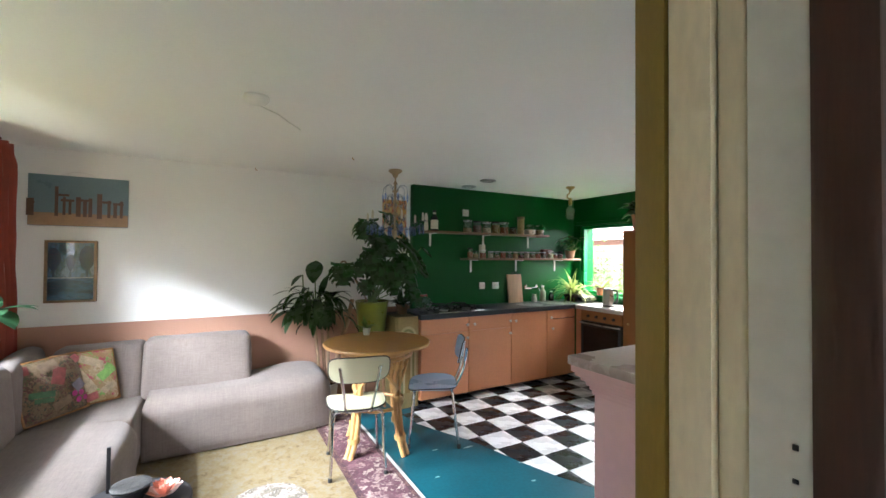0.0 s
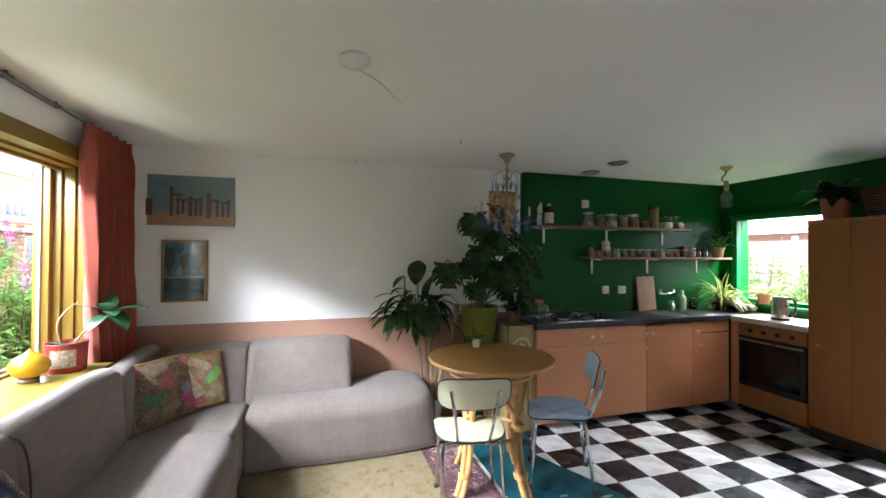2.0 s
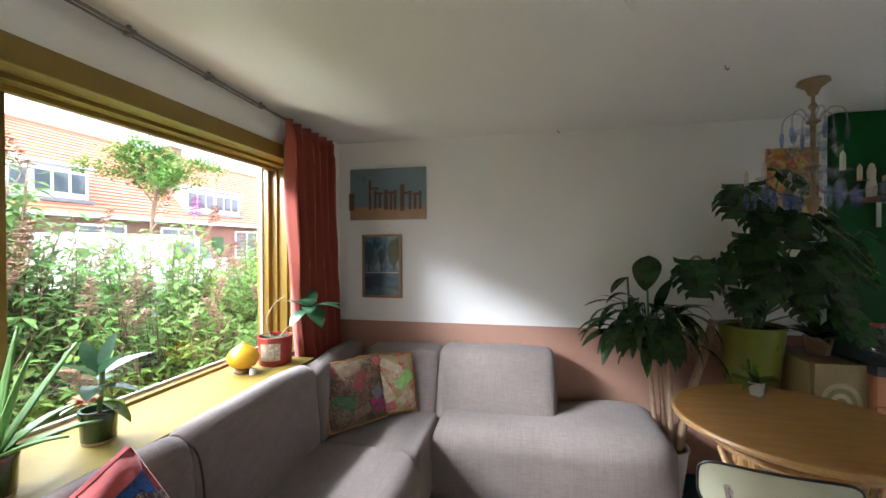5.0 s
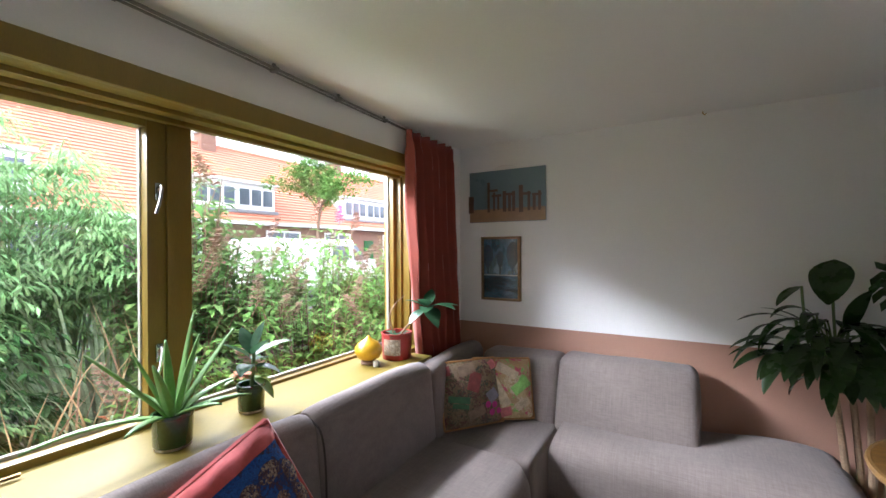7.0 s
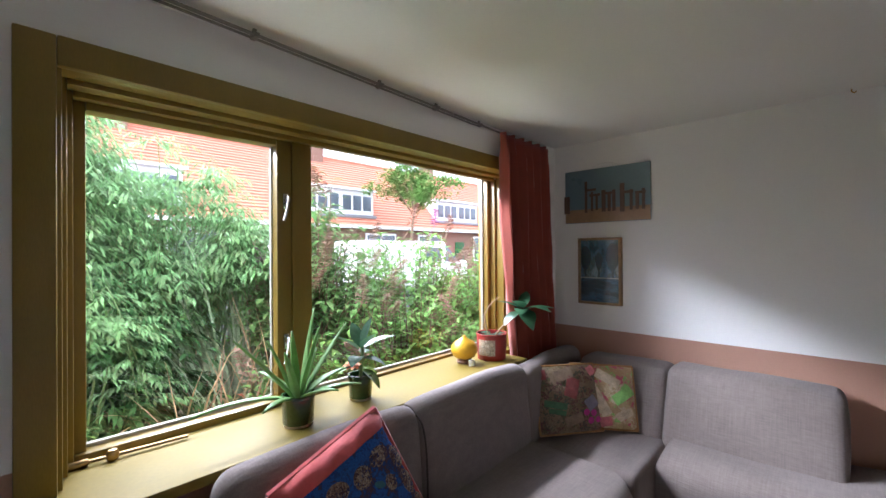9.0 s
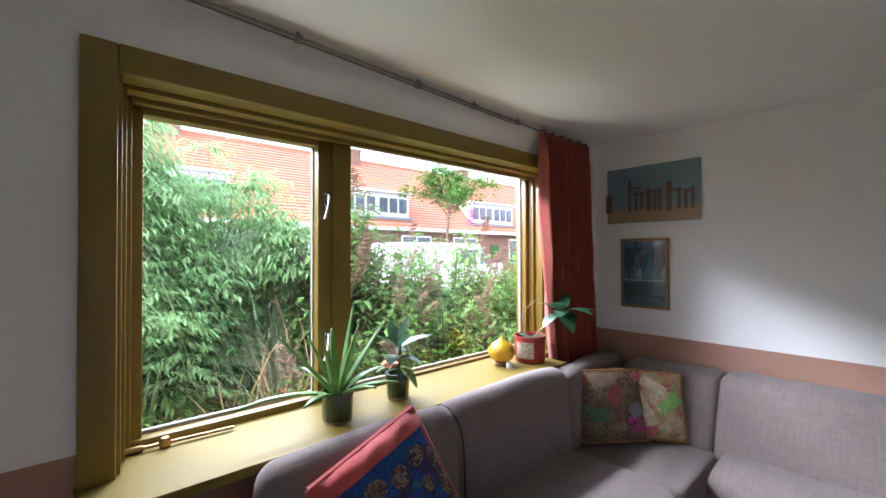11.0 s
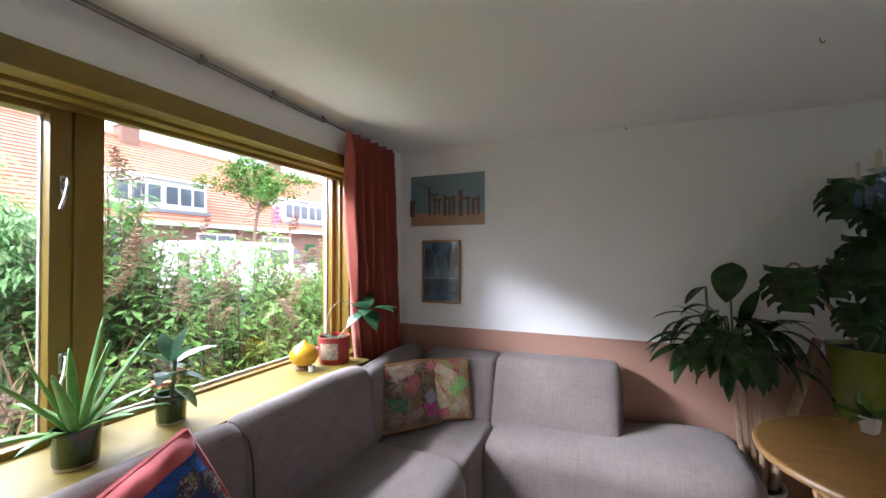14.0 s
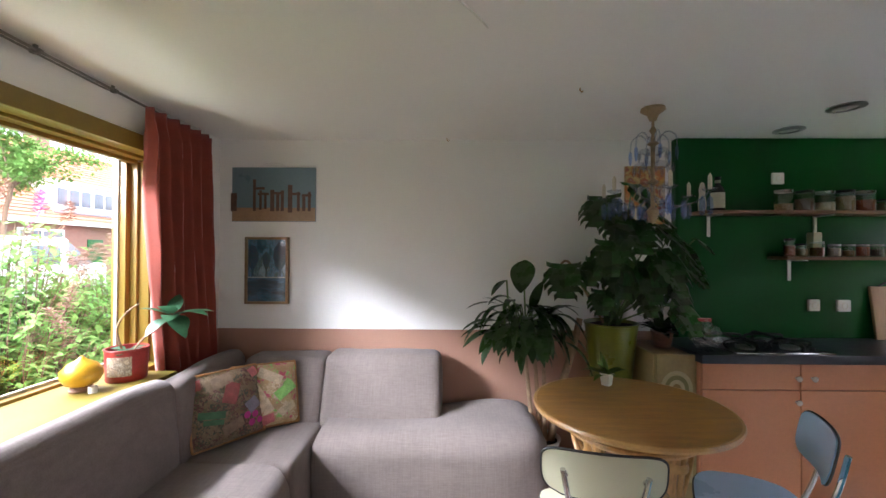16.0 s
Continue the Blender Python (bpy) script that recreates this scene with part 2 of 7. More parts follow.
M_SOFA = weave("taupe_woven_upholstery", (0.182, 0.150, 0.134), 14, 190)
M_WOOD = mat("oak_tabletop", (0.40, 0.215, 0.06), 0.38, var=0.22, scale=5, fine=60, bump=0.04, stretch=(1.2, 9, 9), dark=(0.27, 0.13, 0.035))
M_WOODEDGE = mat("oak_edge", (0.50, 0.29, 0.10), 0.4, var=0.2, scale=8)
M_RATTAN = mat("rattan_cane", (0.48, 0.27, 0.10), 0.42, var=0.28, scale=18, fine=70, bump=0.08, stretch=(3, 3, 0.7))
M_CHROME = mat("chrome", (0.62, 0.62, 0.62), 0.16, metal=1.0, var=0.05, bump=0.0, rvar=0.05)
M_CREAM = mat("cream_laminate", (0.68, 0.67, 0.47), 0.3, var=0.02, scale=3, fine=20, bump=0.0)
M_BLUE = mat("light_blue_laminate", (0.45, 0.66, 0.90), 0.3, var=0.02, scale=3, fine=20, bump=0.0)
M_EDGE = mat("black_edge_band", (0.02, 0.02, 0.02), 0.5)
M_RUBBER = mat("black_rubber", (0.015, 0.015, 0.015), 0.7)
M_PINK = mat("pink_gloss_paint", (0.72, 0.47, 0.49), 0.33, var=0.05, scale=3, fine=50, bump=0.03)
M_PINKTOP = mat("worn_pink_grey_top", (0.46, 0.37, 0.35), 0.3, var=0.12, scale=5, fine=70, bump=0.03)
M_CREAMWOOD = mat("cream_door_paint", (0.72, 0.61, 0.41), 0.5, var=0.12, scale=6, fine=60, bump=0.05, stretch=(2, 2, 0.6))
M_WHITEWOOD = mat("white_gloss_paint", (0.72, 0.72, 0.70), 0.35, var=0.05, scale=5, bump=0.03)
M_DOORBROWN = mat("dark_brown_door", (0.040, 0.012, 0.004), 0.42, var=0.3, scale=5, fine=40, bump=0.05, stretch=(6, 6, 0.5))
M_REBATE = mat("scuffed_pale_paint", (0.66, 0.63, 0.54), 0.45, var=0.10, scale=7, fine=40, bump=0.04)
M_CURTAIN = mat("rust_red_curtain", (0.26, 0.048, 0.028), 0.9, var=0.15, scale=10, fine=150, bump=0.08, sheen=0.3)
M_STEEL = mat("brushed_steel", (0.45, 0.45, 0.45), 0.3, metal=1.0, var=0.1, scale=10, fine=150, bump=0.02)
M_GREYRAIL = mat("grey_curtain_rail", (0.22, 0.21, 0.19), 0.5, var=0.1)
M_BRASS = mat("worn_brass", (0.45, 0.30, 0.13), 0.35, metal=1.0, var=0.2, scale=20, bump=0.03)
M_PLASTIC = mat("white_plastic", (0.75, 0.74, 0.70), 0.4, var=0.04, bump=0.0)
M_SHELF = mat("shelf_board", (0.20, 0.11, 0.06), 0.5, var=0.25, scale=8, fine=50, bump=0.04, stretch=(0.6, 6, 6))
M_SOIL = mat("potting_soil", (0.035, 0.025, 0.018), 0.95, var=0.5, scale=60, fine=200, bump=0.2)
M_STALK = mat("green_stalk", (0.10, 0.17, 0.05), 0.5, var=0.2)
M_BARK = mat("brown_bark", (0.14, 0.09, 0.055), 0.85, var=0.4, scale=20, fine=90, bump=0.2)
M_CANE = mat("pale_plant_stem", (0.30, 0.20, 0.12), 0.8, var=0.3, scale=20, fine=90, bump=0.12)
M_GLASS = glassmat("window_glass")
M_JAR = glassmat("jar_glass", (0.90, 0.93, 0.92), 0.04, 0.14)
M_CRYSTAL = glassmat("chandelier_glass", (0.85, 0.88, 0.92), 0.04, 0.16)
M_BLUEGLASS = glassmat("blue_tinted_glass", (0.62, 0.74, 0.97), 0.04, 0.12)
L_DARK = leafmat("dark_glossy_leaf", (0.028, 0.072, 0.017), 0.28)
L_MID = leafmat("mid_green_leaf", (0.045, 0.12, 0.025), 0.4)
L_LIGHT = leafmat("light_green_leaf", (0.11, 0.22, 0.03), 0.45)
L_LIME = leafmat("variegated_lime_leaf", (0.28, 0.36, 0.09), 0.45)
L_ALOE = leafmat("aloe_leaf", (0.17, 0.31, 0.10), 0.4, var=0.2)
L_BLUEGREEN = leafmat("blue_green_leaf", (0.032, 0.09, 0.045), 0.38)

# ---- shape helpers ----
def thing(name, label, category, at=(0, 0, 0), group="", turn=0.0, kind=""):
    ob = new(name)
    ob.empty_display_size = 0.1
    ob.matrix_world = pose(*at, 0, 0, turn)
    tagged(ob, label, category, group, kind)
    return ob


def part(name, bm, material, parent=None, label="", smooth=True, shift=None):
    """Links a bmesh as one mesh object under a thing or a part. shift: subtracts the thing's place from world coordinates."""
    me = bpy.data.meshes.new(name)
    if shift is not None:
        bmesh.ops.translate(bm, verts=bm.verts, vec=-Vector(shift))
    bm.to_mesh(me)
    bm.free()
    me.materials.append(material)
    if smooth:
        me.polygons.foreach_set("use_smooth", [True] * len(me.polygons))
        me.set_sharp_from_angle(angle=radians(38))
    ob = new(name, me)
    if parent:
        ob.parent = parent
    if label:
        ob["label"] = label
    return ob


def solo(name, bm, material, label, category, at=None, group="", kind="", smooth=True):
    """A thing of a single mesh; its origin is moved to at."""
    ob = part(name, bm, material, None, "", smooth, at)
    if at is not None:
        ob.location = at
    return tagged(ob, label, category, group, kind)


def box(x0, x1, y0, y1, z0, z1, bevel=0.0, seg=2, bm=None):
    bm2 = bmesh.new()
    bmesh.ops.create_cube(bm2, size=1)
    for v in bm2.verts:
        v.co = Vector((x0 if v.co.x < 0 else x1, y0 if v.co.y < 0 else y1, z0 if v.co.z < 0 else z1))
    if bevel:
        bmesh.ops.bevel(bm2, geom=bm2.edges[:], offset=bevel, segments=seg, profile=0.6, affect="EDGES")
    return merge(bm, bm2)


def merge(bm, bm2, m=None):
    if m is not None:
        bmesh.ops.transform(bm2, matrix=m, verts=bm2.verts)
    if bm is None:
        return bm2
    me = bpy.data.meshes.new("tmp")
    bm2.to_mesh(me)
    bm2.free()
    bm.from_mesh(me)
    bpy.data.meshes.remove(me)
    return bm


def lathe(profile, seg=24, at=(0, 0, 0), bm=None, cap=True, wave=0.0):
    """Turned shape: rows of (radius, height)."""
    bm2 = bmesh.new()
    rings = []
    for r, z in profile:
        rings.append([bm2.verts.new((at[0] + r * math.cos(a), at[1] + r * math.sin(a), at[2] + z + wave * r * math.sin(5 * a)))
                      for a in [2 * math.pi * i / seg for i in range(seg)]])
    for a, b in zip(rings, rings[1:]):
        for i in range(seg):
            bm2.faces.new((a[i], a[(i + 1) % seg], b[(i + 1) % seg], b[i]))
    if cap:
        if profile[0][0] > 1e-4:
            bm2.faces.new(rings[0][::-1])
        if profile[-1][0] > 1e-4:
            bm2.faces.new(rings[-1])
    return merge(bm, bm2)


def tube(points, radius, seg=8, bm=None, taper=None):
    """A bar bent along points (smoothed); taper: end radius."""
    pts = [Vector(p) for p in points]
    if len(pts) > 2:
        fine = []
        for i in range(len(pts) - 1):
            p0, p1, p2, p3 = pts[max(i - 1, 0)], pts[i], pts[i + 1], pts[min(i + 2, len(pts) - 1)]
            for k in range(5):
                s = k / 5
                fine.append(0.5 * ((2 * p1) + (p2 - p0) * s + (2 * p0 - 5 * p1 + 4 * p2 - p3) * s * s + (3 * p1 - p0 - 3 * p2 + p3) * s ** 3))
        pts = fine + [pts[-1]]
    bm2 = bmesh.new()
    rings = []
    side = None
    for i, p in enumerate(pts):
        d = (pts[min(i + 1, len(pts) - 1)] - pts[max(i - 1, 0)]).normalized()
        if side is None:
            side = d.orthogonal().normalized()
        side = (side - d * side.dot(d)).normalized()
        up = d.cross(side)
        r = radius if taper is None else radius + (taper - radius) * i / (len(pts) - 1)
        rings.append([bm2.verts.new(p + r * (math.cos(a) * side + math.sin(a) * up)) for a in [2 * math.pi * k / seg for k in range(seg)]])
    for a, b in zip(rings, rings[1:]):
        for k in range(seg):
            bm2.faces.new((a[k], a[(k + 1) % seg], b[(k + 1) % seg], b[k]))
    bm2.faces.new(rings[0][::-1])
    bm2.faces.new(rings[-1])
    return merge(bm, bm2)


def puff(x0, x1, y0, y1, z0, z1, rad=0.06, fat=0.015, bm=None, nx=10, shape=None, seed=0.0):
    """An upholstered block: rounded edges, slightly swollen and uneven. shape: moves a point."""
    bm2 = bmesh.new()
    bmesh.ops.create_cube(bm2, size=2)
    bmesh.ops.subdivide_edges(bm2, edges=bm2.edges[:], cuts=nx, use_grid_fill=True)
    h = Vector(((x1 - x0) / 2, (y1 - y0) / 2, (z1 - z0) / 2))
    c = Vector(((x1 + x0) / 2, (y1 + y0) / 2, (z1 + z0) / 2))
    for v in bm2.verts:
        q = Vector((math.sin(v.co.x * math.pi / 2) * h.x, math.sin(v.co.y * math.pi / 2) * h.y, math.sin(v.co.z * math.pi / 2) * h.z))
        r = 0.03 + (rad - 0.03) * min(1.0, (v.co.z + 1) * 0.7)
        inner = Vector([max(-h[k] + r, min(h[k] - r, q[k])) for k in range(3)])
        d = q - inner
        if d.length > 1e-6:
            q = inner + d.normalized() * r
        u = Vector((q.x / h.x, q.y / h.y, q.z / h.z))
        q.x += fat * u.x * (1 - u.y ** 2) * (1 - u.z ** 2)
        q.y += fat * u.y * (1 - u.x ** 2) * (1 - u.z ** 2)
        q.z += fat * u.z * (1 - u.x ** 2) * (1 - u.y ** 2)
        w2 = (q + c) + Vector((seed * 3, 0, 0))
        q += 0.008 * noise.noise_vector(w2 * 3) + 0.003 * noise.noise_vector(Vector((w2.x * 5, w2.y * 5, w2.z * 14)))
        q += c
        v.co = shape(q) if shape else q
    return merge(bm, bm2)


def blade(bm, base, out, length, width, droop=0.5, fold=0.15, seg=4, up=Vector((0, 0, 1)), tip=0.0, widest=0.4):
    """One leaf: a bent, folded strip that narrows to a point."""
    d = Vector(out).normalized()
    p = Vector(base)
    side = d.cross(up)
    if side.length < 1e-3:
        side = Vector((1, 0, 0))
    side.normalize()
    rows = []
    for i in range(seg + 1):
        s = i / seg
        w = width * 0.5 * (math.sin(math.pi * min(1.0, (s / widest) * 0.5 if s < widest else 0.5 + 0.5 * (s - widest) / (1 - widest))) ** 0.8 + 0.06)
        if i == seg:
            w = max(tip, width * 0.03)
        nrm = side.cross(d).normalized()
        rows.append((bm.verts.new(p - side * w + nrm * fold * w), bm.verts.new(p), bm.verts.new(p + side * w + nrm * fold * w)))
        d = (d - up * droop / seg).normalized()
        p = p + d * (length / seg)
    for a, b in zip(rows, rows[1:]):
        bm.faces.new((a[0], a[1], b[1], b[0]))
        bm.faces.new((a[1], a[2], b[2], b[1]))


def rnd(a, b):
    return random.uniform(a, b)


def way(az, el):
    return Vector((math.cos(az) * math.cos(el), math.sin(az) * math.cos(el), math.sin(el)))

# ---- setting ----
XW, XE, YN, YG, YS, H, DADO = -1.34, 4.48, 4.314, 4.25, 0.345, 2.325, 0.948


def setting(name, bm, material, label, category="wall", smooth=False):
    return tagged(part(name, bm, material, None, "", smooth), label, category, "", "structure")


setting("floor", box(-1.6, 4.75, -1.6, 4.55, -0.12, 0.0), M_TEAL, "worn teal-painted wooden floor with scuffs", "floor")
setting("ceiling", box(-1.6, 4.75, -1.6, 4.55, H, H + 0.2), M_CEIL, "matt off-white plaster ceiling", "ceiling")
# north wall: white above, terracotta below
setting("wall_north", box(-1.6, 1.97, YN, YN + 0.24, DADO, H), M_WALL, "white painted plaster wall above a terracotta band")
setting("wall_north_lower", box(-1.6, 1.97, YN, YN + 0.24, 0, DADO), M_BROWN, "terracotta-brown painted lower wall band")
b = box(1.94, 4.75, YG, YN + 0.24, 0, H, 0.018, 3)
setting("wall_kitchen", b, M_GREEN, "glossy dark green painted kitchen wall", "wall", True)
# west wall with the large window
b = box(-1.60, XW, -1.6, 1.44, DADO, H)
box(-1.60, XW, 3.76, YN, DADO, H, bm=b)
box(-1.60, XW, 1.44, 3.76, 2.09, H, bm=b)
setting("wall_west", b, M_WALL, "white painted wall round the front window")
b = box(-1.60, XW, -1.6, 1.44, 0, DADO)
box(-1.60, XW, 3.76, YN, 0, DADO, bm=b)
box(-1.60, XW, 1.44, 3.76, 0, 0.82, bm=b)
setting("wall_west_lower", b, M_BROWN, "terracotta-brown painted wall under the front window")
# east wall with the kitchen window and the garden door
b = box(XE, XE + 0.26, 3.16, YG, 1.94, H)
box(XE, XE + 0.26, 4.13, YG, 0.0, 1.94, bm=b)
box(XE, XE + 0.26, 3.16, 4.13, 0, 1.0, bm=b)
box(XE, XE + 0.26, 2.43, 3.16, 0, H, bm=b)
box(XE, XE + 0.26, -1.6, 1.30, 0, H, bm=b)
box(XE, XE + 0.26, 1.30, 2.43, 2.09, H, bm=b)
setting("wall_east", b, M_GREEN, "dark green painted kitchen wall round window and garden door")
# south wall with the doorway
b = box(-1.6, -0.50, 0.23, YS, 0, H)
box(0.455, XE, 0.23, YS, 0, H, bm=b)
box(-0.50, 0.455, 0.23, YS, 2.1, H, bm=b)
setting("wall_south", b, M_WALL, "white painted inner wall with a doorway")
b = box(-0.82, -0.70, -1.6, 0.23, 0, H)
box(1.30, 1.42, -1.6, 0.23, 0, H, bm=b)
# unseen opening added in the end wall so daylight reaches the door jamb
box(-0.70, 0.05, -1.6, -1.48, 0, H, bm=b)
box(0.62, 1.30, -1.6, -1.48, 0, H, bm=b)
box(0.05, 0.62, -1.6, -1.48, 2.1, H, bm=b)
setting("wall_hall", b, M_WALL, "plain white walls of the hallway with an unseen gap added for daylight")
setting("ground", box(-500, 500, -500, 500, -0.45, -0.25), mat("garden_soil", (0.09, 0.075, 0.05), 0.95, var=0.4, scale=2, fine=30, bump=0.2), "dark bare garden soil", "ground")

# ---- doorway ----
d1 = thing("door_1", "cream and ochre painted doorway with a dark brown door standing open", "door", (0.42, 0.29, 0), kind="structure")
part("jamb", box(0.418, 0.455, 0.299, 0.343, 0, 2.1, 0.003), M_CREAMWOOD, d1, "", True, (0.42, 0.29, 0))
part("jamb", box(-0.50, -0.465, 0.235, 0.343, 0, 2.1, 0.004), M_CREAMWOOD, d1, "", True, (0.42, 0.29, 0))
part("bead", box(0.426, 0.455, 0.272, 0.298, 0, 2.1, 0.005, 3), M_CREAMWOOD, d1, "", True, (0.42, 0.29, 0))
rebate = part("rebate", box(0.424, 0.455, 0.2235, 0.271, 0, 2.1, 0.003), M_REBATE, d1, "scuffed white rebate", True, (0.42, 0.29, 0))
for z, h in ((1.352, 0.005), (1.324, 0.004)):
    part("latch_hole", box(0.4225, 0.4245, 0.233, 0.2375, z, z + h, 0.0008), M_BLACK, rebate, "", True, (0.42, 0.29, 0))
part("architrave", box(0.415, 0.51, 0.345, 0.382, 0, 2.16, 0.006), M_OCHRE, d1, "ochre painted architrave", True, (0.42, 0.29, 0))
part("architrave", box(-0.56, -0.46, 0.345, 0.382, 0, 2.16, 0.006), M_OCHRE, d1, "", True, (0.42, 0.29, 0))
part("lintel", box(-0.46, 0.415, 0.345, 0.382, 2.07, 2.16, 0.006), M_OCHRE, d1, "", True, (0.42, 0.29, 0))
leaf = part("door_leaf", box(0.416, 1.25, 0.180, 0.2225, 0.01, 2.06, 0.004), M_DOORBROWN, d1, "dark brown stained door leaf", True, (0.42, 0.29, 0))
for x0, x1, z0, z1 in ((0.53, 1.14, 1.15, 1.95), (0.53, 1.14, 0.15, 0.95)):
    part("panel_mould", box(x0, x1, 0.172, 0.1805, z0, z1, 0.006, 3), M_DOORBROWN, leaf, "", True, (0.42, 0.29, 0))

# ---- front window ----
win = thing("window_1", "ochre-painted wooden window with a casement and a fixed pane", "window", (-1.5, 2.6, 0.86), kind="structure")
O = (-1.5, 2.6, 0.86)
# casing on the room side
part("casing", box(XW, -1.315, 1.366, 1.452, 0.62, 2.13, 0.006), M_OCHRE, win, "", True, O)
part("casing", box(XW, -1.315, 3.75, 3.84, 0.62, 2.13, 0.006), M_OCHRE, win, "", True, O)
part("casing", box(XW, -1.313, 1.452, 3.75, 2.045, 2.13, 0.006), M_OCHRE, win, "", True, O)
# stepped lining
for k, (a, x0, x1) in enumerate(((0.0, -1.42, -1.34), (0.016, -1.48, -1.42), (0.034, -1.52, -1.48))):
    part("lining", box(x0, x1, 1.44, 1.452 + a + 0.012, 0.86, 2.06 - a, 0.004), M_OCHRE, win, "", True, O)
    part("lining", box(x0, x1, 3.738 - a, 3.76, 0.86, 2.06 - a, 0.004), M_OCHRE, win, "", True, O)
    part("lining", box(x0, x1, 1.464 + a, 3.738 - a, 2.06 - a - 0.012, 2.09, 0.004), M_OCHRE, win, "", True, O)
# outer frame, post, sash
part("outer_frame", box(-1.60, -1.52, 1.44, 1.485, 0.86, 2.09, 0.004), M_OCHRE, win, "", True, O)
part("outer_frame", box(-1.60, -1.52, 3.672, 3.76, 0.86, 2.09, 0.004), M_OCHRE, win, "", True, O)
part("outer_frame", box(-1.60, -1.52, 1.485, 3.672, 2.048, 2.09, 0.004), M_OCHRE, win, "", True, O)
part("outer_frame", box(-1.60, -1.52, 1.485, 3.672, 0.82, 0.872, 0.004), M_OCHRE, win, "", True, O)
part("post", box(-1.60, -1.505, 2.225, 2.318, 0.872, 2.048, 0.006), M_OCHRE, win, "", True, O)
sash = part("casement", box(-1.58, -1.525, 1.487, 1.532, 0.875, 2.045, 0.005), M_OCHRE, win, "opening casement with ochre frame", True, O)
part("stile", box(-1.58, -1.512, 2.158, 2.223, 0.875, 2.045, 0.005), M_OCHRE, sash, "", True, O)
part("rail", box(-1.58, -1.512, 1.532, 2.158, 1.988, 2.045, 0.005), M_OCHRE, sash, "", True, O)
part("rail", box(-1.58, -1.505, 1.50, 2.158, 0.83, 0.884, 0.005), M_OCHRE, sash, "", True, O)
M_BEAD = mat("pale_glazing_bead", (0.34, 0.33, 0.27), 0.5, var=0.06)
for nm, y0, y1, z0, z1, par in (("pane", 1.532, 2.158, 0.884, 1.988, sash), ("pane", 2.318, 3.672, 0.872, 2.048, win)):
    g = part(nm, box(-1.556, -1.552, y0, y1, z0, z1), M_GLASS, par, "clear glass pane", False, O)
    g.visible_shadow = False
    if par is win:
        part("glazing_bead", box(-1.575, -1.558, y1 - 0.012, y1, z0, z1), M_BEAD, par, "", False, O)
        part("glazing_bead", box(-1.575, -1.558, y0, y1, z0, z0 + 0.014), M_BEAD, par, "", False, O)
    else:
        part("glazing_bead", box(-1.575, -1.558, y1 - 0.006, y1, z0, z1), M_BEAD, par, "", False, O)
        part("glazing_bead", box(-1.575, -1.558, y0, y1, z0, z0 + 0.012), M_BEAD, par, "", False, O)
part("window_sill", box(-1.52, -1.342, 3.5605, 3.738, 0.822, 0.858, 0.004), M_SILL, win, "", True, O)
part("window_sill", box(-1.52, -1.135, 1.36, 3.56, 0.822, 0.858, 0.008), M_SILL, win, "deep ochre-yellow painted sill board", True, O)
# casement handle and stay
for zc in (1.745, 1.13):
    hb = box(-1.512, -1.503, 2.182, 2.206, zc - 0.035, zc + 0.035, 0.003)
    tube([(-1.505, 2.194, zc + 0.02), (-1.478, 2.194, zc + 0.022), (-1.47, 2.185, zc - 0.03), (-1.47, 2.17, zc - 0.085)], 0.006, 8, hb)
    part("handle", hb, M_CHROME, sash, "chrome casement handle", True, O)
st = tube([(-1.470, 1.47, 0.872), (-1.450, 1.80, 0.868)], 0.006, 8)
tube([(-1.472, 1.45, 0.868), (-1.470, 1.53, 0.870)], 0.011, 10, st)
lathe([(0.016, 0), (0.018, 0.016), (0.012, 0.030), (0.0, 0.032)], 14, (-1.463, 1.59, 0.860), st)
part("stay", st, M_BRASS, win, "brass casement stay", True, O)

# ---- kitchen window ----
kw = thing("window_2", "green-framed kitchen window above the worktop", "window", (4.55, 3.65, 1.0), kind="structure")
O = (4.55, 3.65, 1.0)
M_BRIGHTGREEN = mat("bright_green_gloss", (0.01, 0.20, 0.045), 0.25, var=0.1, scale=3)
for q in ((4.50, 4.56, 3.16, 3.22, 1.0, 1.94), (4.50, 4.56, 4.08, 4.13, 1.0, 1.94), (4.50, 4.56, 3.22, 4.08, 1.90, 1.94), (4.50, 4.56, 3.22, 4.08, 1.0, 1.05)):
    part("window_frame", box(*q, 0.005), M_BRIGHTGREEN, kw, "", True, O)
part("window_sill", box(4.42, 4.50, 3.14, 4.13, 0.985, 1.012, 0.005), M_BRIGHTGREEN, kw, "", True, O)
part("head_trim", box(4.455, 4.50, 3.12, 4.20, 1.955, 2.0, 0.006), M_GREEN, kw, "", True, O)
g = part("pane", box(4.528, 4.532, 3.22, 4.08, 1.05, 1.90), M_GLASS, kw, "", False, O)
g.visible_shadow = False

# ---- garden door ----
gd = thing("door_2", "white glazed garden door beside the tall cabinet", "door", (4.55, 1.85, 0), kind="structure")
O = (4.55, 1.85, 0)
for q in ((4.46, 4.60, 2.33, 2.43, 0, 2.09), (4.46, 4.60, 1.30, 1.37, 0, 2.09), (4.46, 4.60, 1.37, 2.33, 2.03, 2.09)):
    part("door_frame", box(*q, 0.006), M_WHITEWOOD, gd, "", True, O)
dl = part("door_leaf", box(4.51, 4.555, 2.19, 2.325, 0.02, 2.025, 0.005), M_WHITEWOOD, gd, "white door with one large pane", True, O)
part("stile", box(4.51, 4.555, 1.375, 1.49, 0.02, 2.025, 0.005), M_WHITEWOOD, dl, "", True, O)
part("rail", box(4.51, 4.555, 1.49, 2.19, 1.97, 2.025, 0.005), M_WHITEWOOD, dl, "", True, O)
